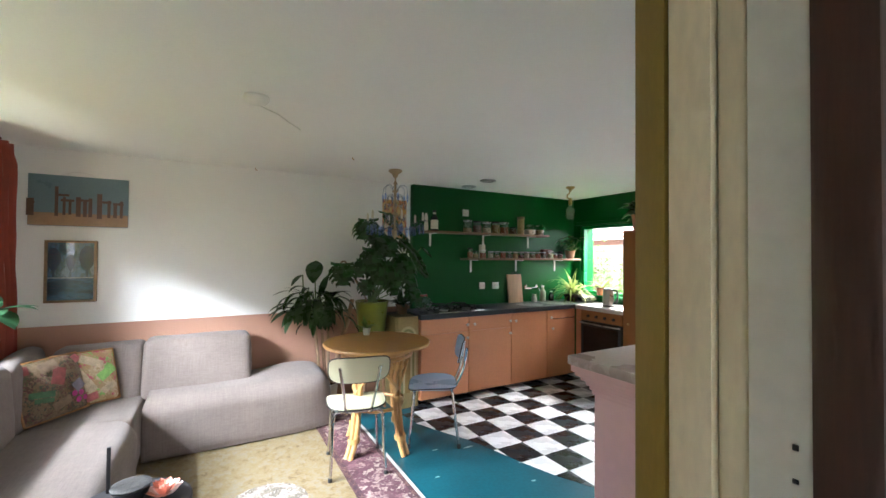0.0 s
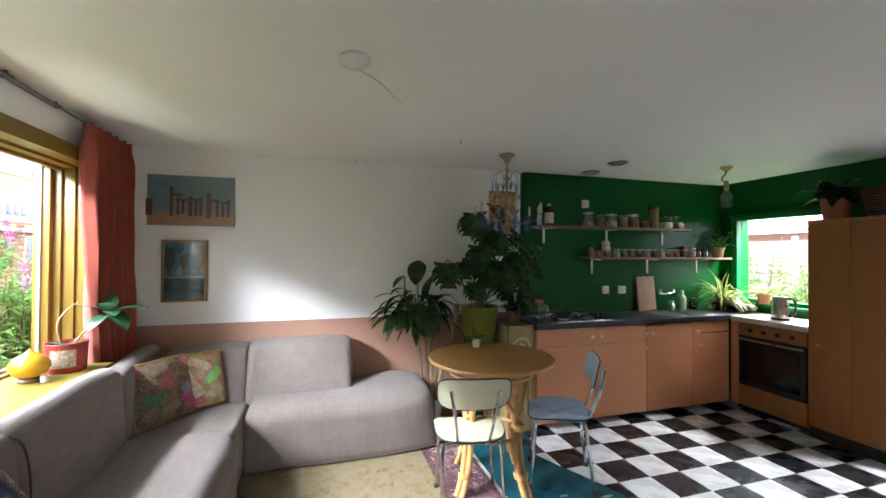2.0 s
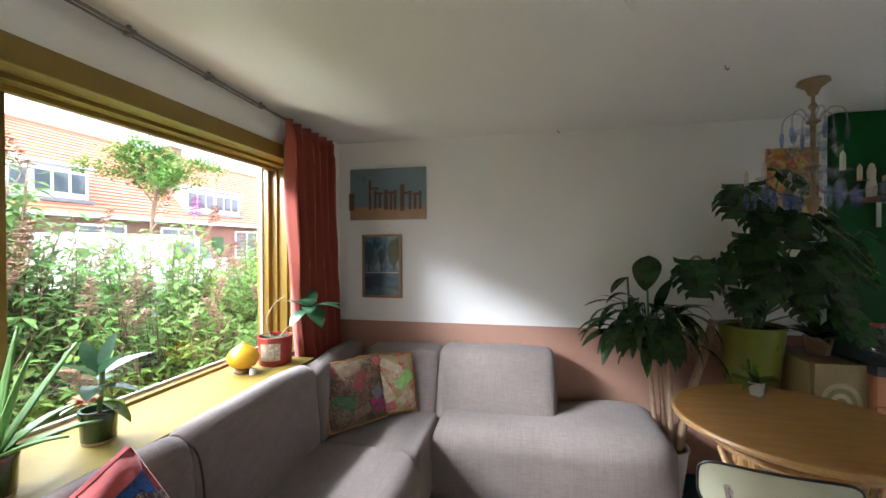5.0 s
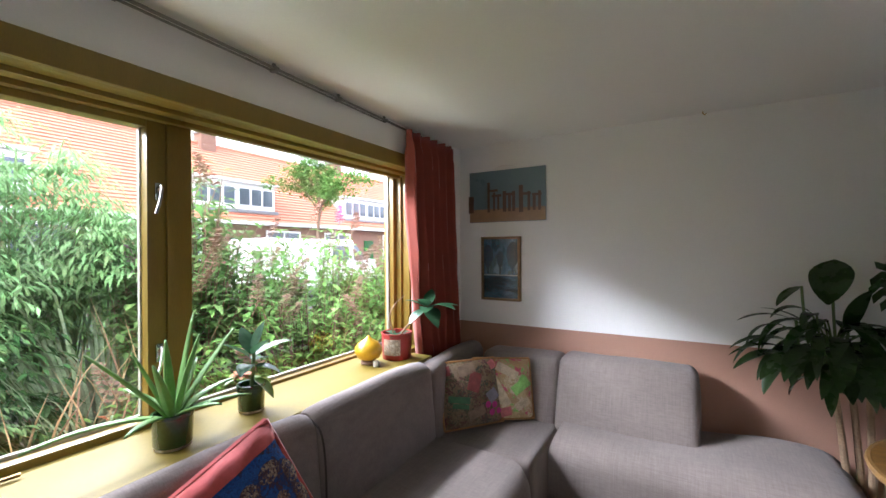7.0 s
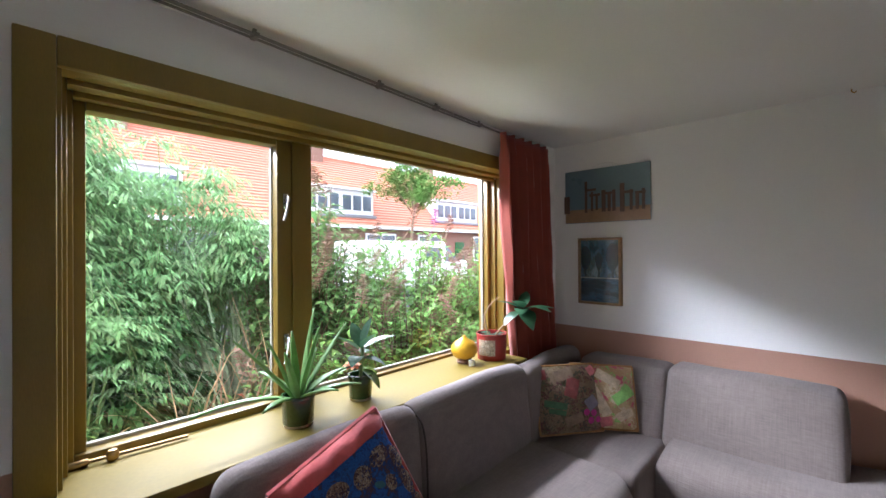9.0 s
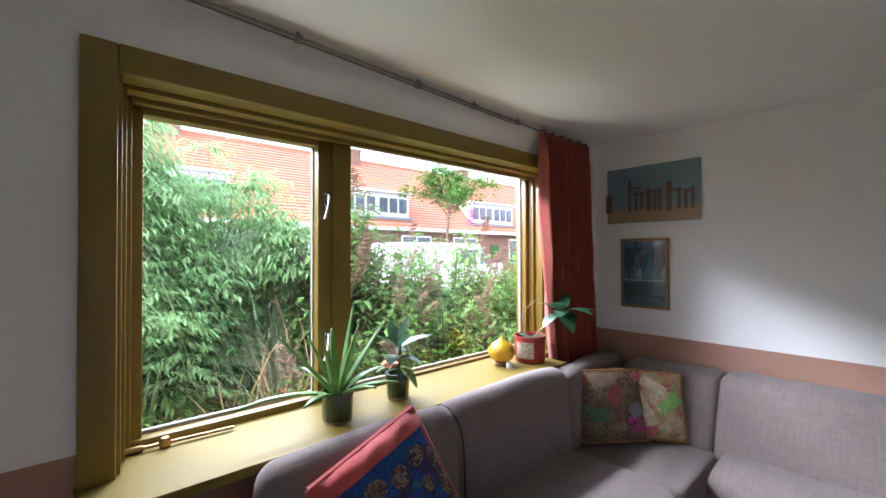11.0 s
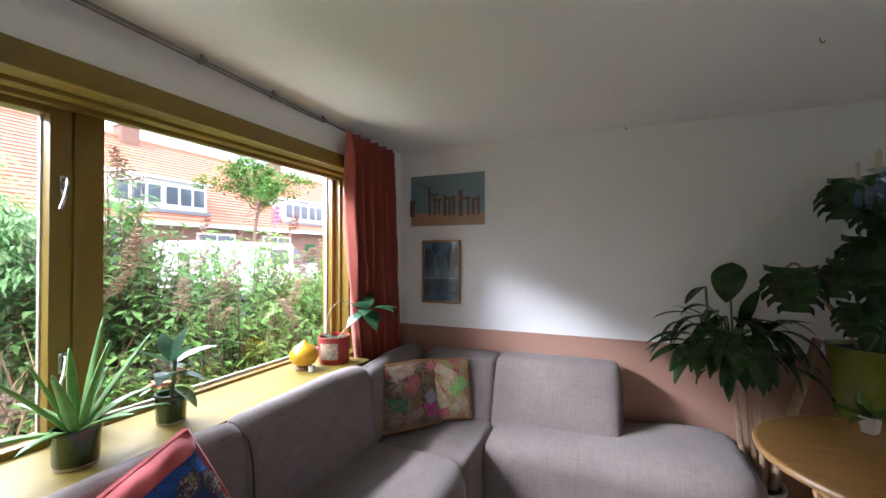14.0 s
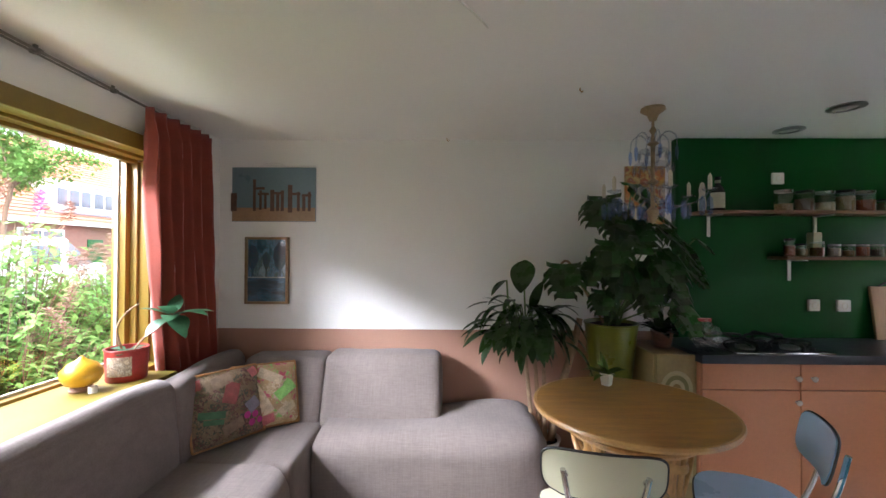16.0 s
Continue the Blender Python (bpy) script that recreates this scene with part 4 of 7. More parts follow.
# ---- round table ----
TX, TY, TZ = 1.146, 3.196, 0.829
OVAL = Matrix.Diagonal((1.012, 1.012, 1, 1))
O = (TX, TY, 0)
table = thing("round_table", "round oak-topped dining table on a bent rattan base", "table", O)
part("tabletop", lathe([(0.0, -0.022), (0.38, -0.022), (0.406, -0.012), (0.408, -0.006), (0.402, 0.0), (0.0, 0.0)], 64, (0, 0, TZ), cap=False), M_WOOD, table).matrix_local = OVAL
part("edge_band", lathe([(0.395, -0.024), (0.413, -0.021), (0.417, -0.010), (0.412, -0.001), (0.404, 0.001)], 64, (0, 0, TZ), cap=False), M_WOODEDGE, table).matrix_local = OVAL
for k in range(4):
    a = radians(-63 + 90 * k)
    c, s2 = math.cos(a), math.sin(a)
    lb = None
    for off in (-0.022, 0.022):
        o = Vector((-s2 * off, c * off, 0))
        lb = tube([Vector((c * 0.30, s2 * 0.30, 0.0)) + o, Vector((c * 0.24, s2 * 0.24, 0.16)) + o, Vector((c * 0.21, s2 * 0.21, 0.40)) + o, Vector((c * 0.215, s2 * 0.215, 0.60)) + o,
                   Vector((c * 0.25, s2 * 0.25, TZ - 0.035)) + o], 0.019, 9, lb)
    part("leg", lb, M_RATTAN, table, "pair of bent rattan canes")
    for zz in (0.13, 0.42, 0.66):
        part("binding", lathe([(0.044, -0.018), (0.047, 0.0), (0.044, 0.018)], 12, (c * (0.245 if zz < 0.2 else 0.215), s2 * (0.245 if zz < 0.2 else 0.215), zz), cap=False), M_WOODEDGE, table)
    a2 = a + radians(90)
    part("brace", tube([(c * 0.22, s2 * 0.22, 0.48), ((c + math.cos(a2)) * 0.17, (s2 + math.sin(a2)) * 0.17, 0.66), (math.cos(a2) * 0.22, math.sin(a2) * 0.22, 0.48)], 0.012, 8), M_RATTAN, table)
part("ring", tube([(0.27 * math.cos(2 * math.pi * i / 24), 0.27 * math.sin(2 * math.pi * i / 24), TZ - 0.06) for i in range(25)], 0.017, 8), M_RATTAN, table)
part("ring", tube([(0.27 * math.cos(2 * math.pi * i / 24), 0.27 * math.sin(2 * math.pi * i / 24), TZ - 0.10) for i in range(25)], 0.014, 8), M_RATTAN, table)
part("ring", tube([(0.20 * math.cos(2 * math.pi * i / 20), 0.20 * math.sin(2 * math.pi * i / 20), 0.34) for i in range(21)], 0.014, 8), M_RATTAN, table)


# ---- kitchen chairs ----
def chair(name, label, cmat, at, turn):
    """Chrome tube chair; its sitter looks along +y."""
    ob = thing(name, label, "chair", at, "kitchen chairs", turn)
    bm = bmesh.new()
    n = 28
    ring_t, ring_b = [], []
    ctr_t, ctr_b = bm.verts.new((0, 0.0, 0.462)), bm.verts.new((0, 0.0, 0.446))
    for i in range(n):
        a = 2 * math.pi * i / n
        cx, sy = math.cos(a), math.sin(a)
        x = 0.205 * math.copysign(abs(cx) ** 0.55, cx) * (1 + 0.06 * sy)
        y = 0.195 * math.copysign(abs(sy) ** 0.55, sy)
        z = 0.466 + 0.012 * (abs(x) / 0.2) ** 2 - (0.018 * max(0, y) / 0.195)
        ring_t.append(bm.verts.new((x, y, z)))
        ring_b.append(bm.verts.new((x * 0.985, y * 0.985, z - 0.016)))
    for i in range(n):
        j = (i + 1) % n
        bm.faces.new((ctr_t, ring_t[i], ring_t[j]))
        bm.faces.new((ring_t[i], ring_b[i], ring_b[j], ring_t[j]))
        bm.faces.new((ctr_b, ring_b[j], ring_b[i]))
    part("seat", bm, cmat, ob)
    part("seat_edge", tube([v for v in [(0.207 * math.copysign(abs(math.cos(a)) ** 0.55, math.cos(a)) * (1 + 0.06 * math.sin(a)), 0.197 * math.copysign(abs(math.sin(a)) ** 0.55, math.sin(a)),
                                         0.457 - 0.018 * max(0, math.sin(a)) + 0.012 * abs(math.cos(a))) for a in [2 * math.pi * i / 28 for i in range(29)]]], 0.0045, 6), M_EDGE, ob)
    # backrest: a curved, rounded plate
    bk = bmesh.new()
    cols, rws = 14, 8
    front, rear = [], []
    for j in range(rws + 1):
        for i in range(cols + 1):
            u, t = -1 + 2 * i / cols, -1 + 2 * j / rws
            hw = 0.205 if t > 0 else 0.205 - 0.035 * t * t
            k = (abs(u) ** 6 + abs(t) ** 6) ** (1 / 6) if (u or t) else 1
            sc = max(abs(u), abs(t)) / k if k else 1
            x, z = u * sc * hw, t * sc * 0.09
            y = 0.03 * (u * sc) ** 2 - 0.10 * (z / 0.5)
            front.append(bk.verts.new((x, -0.235 + y, 0.742 + z)))
            rear.append(bk.verts.new((x, -0.247 + y, 0.742 + z)))
    w = cols + 1
    for j in range(rws):
        for i in range(cols):
            q = (j * w + i, j * w + i + 1, (j + 1) * w + i + 1, (j + 1) * w + i)
            bk.faces.new([front[v] for v in q][::-1])
            bk.faces.new([rear[v] for v in q])
    edge = [i for i in range(w)] + [j * w + cols for j in range(1, rws + 1)] + [rws * w + i for i in range(cols - 1, -1, -1)] + [j * w for j in range(rws - 1, 0, -1)]
    for a, b2 in zip(edge, edge[1:] + edge[:1]):
        bk.faces.new((front[a], rear[a], rear[b2], front[b2]))
    rim = [(front[e].co + rear[e].co) / 2 for e in edge] + [(front[0].co + rear[0].co) / 2]
    part("backrest", bk, cmat, ob)
    part("edge_band", tube([p + Vector((0, -0.003, 0)) for p in rim], 0.0048, 6), M_EDGE, ob, "black edge band")
    for s in (-1, 1):
        part("back_support", tube([(s * 0.07, 0.02, 0.435), (s * 0.075, -0.10, 0.430), (s * 0.085, -0.175, 0.445), (s * 0.105, -0.245, 0.60), (s * 0.135, -0.275, 0.775)], 0.010, 8), M_CHROME, ob)
        part("leg", tube([(s * 0.05, -0.14, 0.437), (s * 0.12, -0.15, 0.437), (s * 0.165, -0.16, 0.41), (s * 0.175, -0.185, 0.2), (s * 0.185, -0.21, 0.012)], 0.0105, 8), M_CHROME, ob)
        part("leg", tube([(s * 0.05, 0.13, 0.437), (s * 0.12, 0.14, 0.437), (s * 0.165, 0.15, 0.41), (s * 0.175, 0.165, 0.2), (s * 0.185, 0.185, 0.012)], 0.0105, 8), M_CHROME, ob)
        for y in (-0.21, 0.185):
            part("rubber_foot", lathe([(0.014, 0), (0.014, 0.03), (0.011, 0.035)], 10, (s * 0.185, y, 0)), M_RUBBER, ob)
        part("screw", lathe([(0.012, 0), (0.010, 0.006), (0, 0.008)], 10, (0, 0, 0)), M_CHROME, ob).matrix_local = Matrix.Translation((s * 0.128, -0.266, 0.755)) @ Matrix.Rotation(radians(95), 4, "X")
    part("seat_bar", box(-0.12, 0.12, -0.15, 0.15, 0.425, 0.446, 0.005), M_STEEL, ob)
    return ob


chair("kitchen_chair", "cream laminate kitchen chair with chrome tube legs", M_CREAM, (0.91, 2.985, 0), -27 + 15)
chair("kitchen_chair", "light blue laminate kitchen chair with chrome tube legs", M_BLUE, (1.60, 3.10, 0), 62)

# ---- rug ----
O = (-0.2, 2.6, 0)
rug = thing("rug", "worn yellow patterned rug with a purple floral border", "rug", (-0.2, 2.6, 0.0))
M_FIELD = spotted("worn_yellow_pile", [(0.125, 0.088, 0.042), (0.17, 0.123, 0.055), (0.187, 0.14, 0.066), (0.195, 0.153, 0.077), (0.19, 0.16, 0.11)], 24, 0.95, 0.25, kind="NOISE")
M_BORDER = spotted("purple_floral_border", [(0.075, 0.03, 0.04), (0.10, 0.045, 0.055), (0.24, 0.16, 0.15), (0.09, 0.035, 0.05), (0.15, 0.07, 0.08), (0.30, 0.23, 0.20)], 26, 0.95, 0.25)
M_STRIPE = spotted("dark_red_stripe", [(0.06, 0.025, 0.03), (0.14, 0.07, 0.06), (0.05, 0.02, 0.03)], 50, 0.95, 0.25)
M_SELV = mat("grey_rug_selvedge", (0.36, 0.36, 0.34), 0.9, var=0.2, scale=60, bump=0.1)
part("field", box(-1.2, 0.79, 1.0, 3.98, 0.002, 0.010), M_FIELD, rug, "", False, (-0.2, 2.6, 0.0))
part("border", box(0.835, 1.11, 1.0, 3.98, 0.002, 0.0105), M_BORDER, rug, "", False, (-0.2, 2.6, 0.0))
part("stripe", box(0.79, 0.835, 1.0, 3.98, 0.002, 0.0102), M_STRIPE, rug, "", False, (-0.2, 2.6, 0.0))
part("stripe", box(1.11, 1.14, 1.0, 3.98, 0.002, 0.0102), M_STRIPE, rug, "", False, (-0.2, 2.6, 0.0))
part("selvedge", box(1.14, 1.165, 1.0, 3.98, 0.002, 0.009), M_SELV, rug, "", False, (-0.2, 2.6, 0.0))
M_LACE = spotted("grey_lace_motif", [(0.12, 0.10, 0.08), (0.28, 0.26, 0.23), (0.18, 0.155, 0.12), (0.31, 0.295, 0.27)], 40, 0.95, 0.2)
part("medallion", lathe([(0.0, 0.0), (0.24, 0.0)], 40, (0.49, 0.15, 0.0115), cap=False), M_LACE, rug, "grey medallion in the field", False)

# ---- pink half-height cabinet by the doorway ----
O = (1.3, 0.55, 0)
pk = thing("pink_cabinet", "glossy pink chest-high cabinet with a worn top", "cabinet", O)
part("body", box(0.765, 2.1, 0.349, 0.735, 0, 1.20, 0.004), M_PINK, pk, "", True, O)
for k, (o, z0, z1) in enumerate(((0.004, 1.196, 1.206), (0.008, 1.206, 1.216), (0.014, 1.216, 1.226), (0.022, 1.226, 1.236), (0.031, 1.236, 1.246), (0.037, 1.246, 1.2605))):
    part("moulding", box(0.765 - o, 2.1, 0.349, 0.735 + o, z0, z1 + 0.0005, 0.003), M_PINK, pk, "", True, O)
part("top", box(0.722, 2.1, 0.349, 0.778, 1.261, 1.284, 0.006), M_PINKTOP, pk, "worn grey-pink top board", True, O)

# ---- ceiling: rose with cord, hooks, smoke marks ----
O = (0.172, 2.365, H)
rose = thing("ceiling_rose", "white ceiling rose with a loose hanging cord", "ceiling rose", O)
part("cap", lathe([(0.062, 0.0), (0.064, -0.012), (0.05, -0.032), (0.02, -0.042), (0, -0.043)], 24), M_PLASTIC, rose)
part("cord", tube([(0.01, 0.01, -0.04), (0.08, 0.10, -0.03), (0.13, 0.18, -0.018), (0.20, 0.30, -0.014), (0.26, 0.40, -0.005), (0.30, 0.47, -0.003)], 0.0035, 6), M_PLASTIC, rose)
for x, y in ((0.982, 3.38), (0.32, 4.27)):
    solo("ceiling_hook", tube([(0, 0, 0), (0, 0, -0.012), (0.010, 0.004, -0.02), (0.016, 0.006, -0.012)], 0.003, 6), M_BRASS, "small brass hook screwed into the ceiling", "hook").location = (x, y, H)
for x, y in ((2.536, 3.639), (2.57, 4.06)):
    O = (x, y, H)
    sp = thing("ceiling_spot", "flat round recessed ceiling spotlight", "ceiling lamp", O, "ceiling spots")
    part("ring", lathe([(0.085, 0.0), (0.088, -0.008), (0.06, -0.014), (0.05, -0.006)], 24, cap=False), M_STEEL, sp)
    part("lens", lathe([(0.052, -0.004), (0.0, -0.006)], 20, cap=False), M_PLASTIC, sp)

# ---- kitchen base cabinets ----
F = 3.76
M_KNOB = mat("pale_ceramic_knob", (0.62, 0.55, 0.47), 0.25, var=0.08)


def knob(parent, x, z, O, y=F - 0.004):
    kb = lathe([(0.006, 0), (0.006, 0.012), (0.015, 0.018), (0.017, 0.026), (0.010, 0.033), (0, 0.034)], 14)
    bmesh.ops.transform(kb, matrix=Matrix.Translation((x, y, z)) @ Matrix.Rotation(radians(90), 4, "X"), verts=kb.verts)
    part("knob", kb, M_KNOB, parent, "pale round knob", True, O)


UNITS = [(1.815, 2.385, True, 2.355), (2.385, 2.96, True, 2.93), (2.96, 3.505, False, 3.02), (3.505, 3.975, False, 3.56)]
for i, (x0, x1, drawer, kx) in enumerate(UNITS):
    O = ((x0 + x1) / 2, 4.0, 0)
    un = thing("base_cabinet", "salmon-painted kitchen base cabinet with drawer and door" if drawer else "salmon-painted kitchen base cabinet with one tall door", "cabinet", O, "kitchen base cabinets")
    part("body", box(x0 + 0.001, x1 - 0.001, F + 0.022, 4.249, 0.06, 0.866), M_CAB, un, "", False, O)
    part("plinth", box(x0, x1, F + 0.115, F + 0.14, 0.0, 0.06), M_BLACK, un, "", False, O)
    if drawer:
        dr = part("drawer_front", box(x0 + 0.003, x1 - 0.003, F, F + 0.02, 0.716, 0.862, 0.003), M_CAB, un, "", True, O)
        knob(dr, kx, 0.785, O)
        if i == 1:
            knob(dr, x0 + 0.06, 0.785, O)
        do = part("door", box(x0 + 0.003, x1 - 0.003, F, F + 0.02, 0.062, 0.710, 0.003), M_CAB, un, "", True, O)
        knob(do, kx, 0.648, O)
    else:
        do = part("door", box(x0 + 0.003, x1 - 0.003, F, F + 0.02, 0.062, 0.862, 0.003), M_CAB, un, "", True, O)
        knob(do, x0 + 0.05, 0.78, O)
        if i == 3:
            knob(do, x0 + 0.075, 0.645, O)
            tb = tube([(x0 + 0.09, F, 0.765), (x0 + 0.09, F - 0.03, 0.765), (x1 - 0.03, F - 0.03, 0.765), (x1 - 0.03, F, 0.765)], 0.006, 8)
            part("towel_bar", tb, M_CHROME, un, "chrome towel bar", True, O)
O = (3.0, 4.0, 0.87)
wt = thing("worktop", "long black kitchen worktop along the green wall", "worktop", O)
part("slab", box(1.80, 4.478, F - 0.025, 4.248, 0.868, 0.92, 0.006), M_COUNTER, wt, "", True, O)
O = (4.2, 3.4, 0.87)
wt = thing("worktop", "pale stone-look worktop above the oven", "worktop", O)
part("slab", box(3.955, 4.478, 3.062, F - 0.027, 0.868, 0.918, 0.006), M_LIGHTTOP, wt, "", True, O)

# ---- oven ----
O = (4.2, 3.4, 0)
ov = thing("built_in_oven", "dark built-in oven with a glass door in a salmon surround", "oven", O)
part("surround", box(3.995, 4.478, 3.066, 3.758, 0.06, 0.866), M_TALL, ov, "", False, O)
part("side_strip", box(3.972, 3.994, 3.66, 3.735, 0.06, 0.864, 0.002), M_CAB, ov, "", True, O)
part("control_panel", box(3.968, 3.994, 3.07, 3.655, 0.745, 0.862, 0.003), M_TALL, ov, "", True, O)
part("oven_door", box(3.962, 3.994, 3.075, 3.65, 0.27, 0.738, 0.005), M_BLACK, ov, "", True, O)
M_OVENGLASS = mat("black_oven_glass", (0.006, 0.006, 0.007), 0.08, var=0.1, bump=0)
part("glass", box(3.958, 3.963, 3.12, 3.61, 0.32, 0.68, 0.001), M_OVENGLASS, ov, "", True, O)
part("door_handle", tube([(3.965, 3.12, 0.715), (3.93, 3.12, 0.715), (3.93, 3.61, 0.715), (3.965, 3.61, 0.715)], 0.008, 8), M_STEEL, ov, "", True, O)
part("drawer", box(3.966, 3.994, 3.075, 3.65, 0.07, 0.262, 0.004), M_TALL, ov, "", True, O)
part("plinth", box(4.06, 4.08, 3.07, 3.74, 0, 0.06), M_BLACK, ov, "", False, O)
for k in range(4):
    kb = lathe([(0.018, 0), (0.016, 0.018), (0, 0.019)], 14)
    bmesh.ops.transform(kb, matrix=Matrix.Translation((3.967, 3.18 + k * 0.12, 0.80)) @ Matrix.Rotation(radians(-90), 4, "Y"), verts=kb.verts)
    part("dial", kb, M_BLACK, ov, "", True, O)

# ---- tall cabinet ----
O = (4.2, 2.76, 0)
tc = thing("tall_cabinet", "tall brown veneer kitchen cabinet, orange cloth on its side", "cabinet", O)
part("body", box(3.985, 4.474, 2.475, 3.058, 0.095, 1.79), M_TALL, tc, "", False, O)
part("top_board", box(3.965, 4.474, 2.458, 3.060, 1.79, 1.812, 0.003), M_TALLSIDE, tc, "", True, O)
cl = bmesh.new()
lines = []
for j in range(25):
    s = j / 24
    row = []
    for i in range(45):
        u = i / 44
        y = 2.458 - (0.001 + 0.0022 * s) * (1 + math.sin(u * 23 + 1.5 * noise.noise(Vector((u * 3, s * 2, 4))))) - 0.02 * s * s
        row.append(cl.verts.new((3.978 + (0.45 + 0.012 * s) * u - 0.012 * s, y, 1.788 - 1.776 * s)))
    lines.append(row)
for j in range(24):
    for i in range(44):
        cl.faces.new((lines[j][i], lines[j][i + 1], lines[j + 1][i + 1], lines[j + 1][i]))
part("side_panel", box(3.985, 4.43, 2.460, 2.474, 0.0, 1.79, 0.003), M_TALL, tc, "", True, O)
part("side_cloth", cl, M_TALLSIDE, tc, "thin striped orange cloth hanging to the floor", True, O)
part("side_strip", box(4.43, 4.474, 2.455, 2.474, 0.0, 1.79, 0.003), mat("cream_pine_strip", (0.62, 0.42, 0.25), 0.5, var=0.15, stretch=(6, 6, 0.5)), tc, "", True, O)
for y0, y1, ky in ((2.7742, 3.056, 2.98), (2.477, 2.7732, 2.52)):
    do = part("door", box(3.962, 3.984, y0, y1, 0.10, 1.788, 0.003), M_TALL, tc, "", True, O)
    kb = lathe([(0.005, 0), (0.005, 0.012), (0.013, 0.018), (0.013, 0.024), (0, 0.030)], 12)
    bmesh.ops.transform(kb, matrix=Matrix.Translation((3.964, ky, 0.785)) @ Matrix.Rotation(radians(-90), 4, "Y"), verts=kb.verts)
    part("knob", kb, M_BRASS, do, "small brass knob", True, O)
part("plinth", box(3.975, 4.06, 2.478, 3.056, 0, 0.094), M_BLACK, tc, "black plinth", False, O)
part("edge_strip", box(3.956, 3.985, 2.4595, 2.4765, 0.10, 1.79, 0.002), M_CREAMWOOD, tc, "pale edge strip", True, O)
# black skirting run in the kitchen
setting("baseboard", box(4.455, 4.478, 1.3, 2.455, 0, 0.02), M_BLACK, "low black skirting", "baseboard")

# ---- side board with painted arches ----
O = (1.70, 3.95, 0)
M_ARCHB = mat("ochre_painted_board", (0.30, 0.23, 0.10), 0.6, var=0.15, scale=6, fine=50)
ab = thing("painted_side_board", "ochre side board with painted arches closing the counter", "panel", O)
part("board", box(1.575, 1.808, 3.80, 3.825, 0.0, 0.905, 0.004), M_ARCHB, ab, "", True, O)
part("side", box(1.565, 1.588, 3.827, 4.24, 0.0, 0.90, 0.004), M_ARCHB, ab, "", True, O)
for r, col in ((0.095, (0.42, 0.36, 0.20)), (0.072, (0.20, 0.19, 0.07)), (0.049, (0.45, 0.38, 0.22)), (0.028, (0.26, 0.17, 0.05))):
    am = mat("arch_paint", col, 0.6, var=0.12, scale=20)
    bm = bmesh.new()
    q = [bm.verts.new((1.69 + r * math.cos(a), 3.799 - (0.1 - r) * 0.012, 0.70 + r * 1.15 * math.sin(a))) for a in [math.pi * i / 20 for i in range(21)]]
    q += [bm.verts.new((1.69 - r, 3.799 - (0.1 - r) * 0.012, 0.15)), bm.verts.new((1.69 + r, 3.799 - (0.1 - r) * 0.012, 0.15))]
    bm.faces.new(q)
    part("arch", bm, am, ab, "", False, O)

# ---- hob ----
O = (2.3, 3.95, 0.92)
hob = thing("gas_hob", "black four-burner gas hob set in the worktop", "hob", O)
part("plate", box(2.01, 2.58, 3.76, 4.20, 0.921, 0.928, 0.003), M_BLACK, hob, "", True, O)
part("front_strip", box(2.01, 2.58, 3.748, 3.76, 0.921, 0.931, 0.002), M_CHROME, hob, "bright steel front strip", True, O)
for x in (2.15, 2.42):
    for y in (3.88, 4.09):
        part("burner", lathe([(0.05, 0), (0.05, 0.012), (0.035, 0.02), (0, 0.022)], 18, (x, y, 0.928)), M_STEEL, hob, "", True, O)
        gb = tube([(x - 0.11, y, 0.93), (x - 0.11, y, 0.972), (x + 0.11, y, 0.972), (x + 0.11, y, 0.93)], 0.0085, 6)
        tube([(x, y - 0.09, 0.93), (x, y - 0.09, 0.972), (x, y + 0.09, 0.972), (x, y + 0.09, 0.93)], 0.0085, 6, gb)
        part("grate", gb, M_BLACK, hob, "", True, O)
for k in range(4):
    part("dial", lathe([(0.017, 0), (0.015, 0.02), (0, 0.021)], 12, (2.52, 3.84 + 0.07 * k, 0.928)), M_BLACK, hob, "", True, O)

# ---- sink, tap, board, bottles ----
O = (3.55, 3.95, 0.92)
sk = thing("sink", "round stainless steel inset sink", "sink", O)
for x in (3.40, 3.80):
    part("basin", lathe([(0.17, 0.003), (0.165, 0.006), (0.15, 0.003), (0.148, 0.0015)], 28, (x, 3.95, 0.92), cap=False), M_STEEL, sk, "", True, O)
    part("bowl_floor", lathe([(0.149, 0.0012), (0.06, 0.0008), (0.0, 0.0006)], 28, (x, 3.95, 0.92), cap=False), M_STEEL, sk, "", True, O)
O = (3.62, 4.25, 1.10)
tp = thing("wall_tap", "chrome wall-mounted kitchen tap", "tap", O)
part("body", tube([(3.56, 4.25, 1.10), (3.56, 4.20, 1.10), (3.72, 4.20, 1.10), (3.72, 4.25, 1.10)], 0.013, 10), M_CHROME, tp, "", True, O)
part("spout", tube([(3.64, 4.20, 1.095), (3.64, 4.12, 1.10), (3.60, 4.02, 1.11), (3.60, 3.99, 1.085)], 0.009, 8), M_CHROME, tp, "", True, O)
for x in (3.55, 3.73):
    part("handle", lathe([(0.02, 0), (0.022, 0.02), (0.012, 0.035), (0, 0.036)], 12, (x, 4.20, 1.11)), M_CHROME, tp, "", True, O)
M_BOARD = mat("wooden_cutting_board", (0.42, 0.25, 0.14), 0.6, var=0.2, scale=4, stretch=(8, 8, 0.6))
O = (3.385, 4.2, 0.92)
cbd = thing("cutting_board", "pale wooden cutting board leaning on the green wall", "cutting board", O)
bb = box(-0.115, 0.115, -0.011, 0.011, 0, 0.365, 0.008, 3)
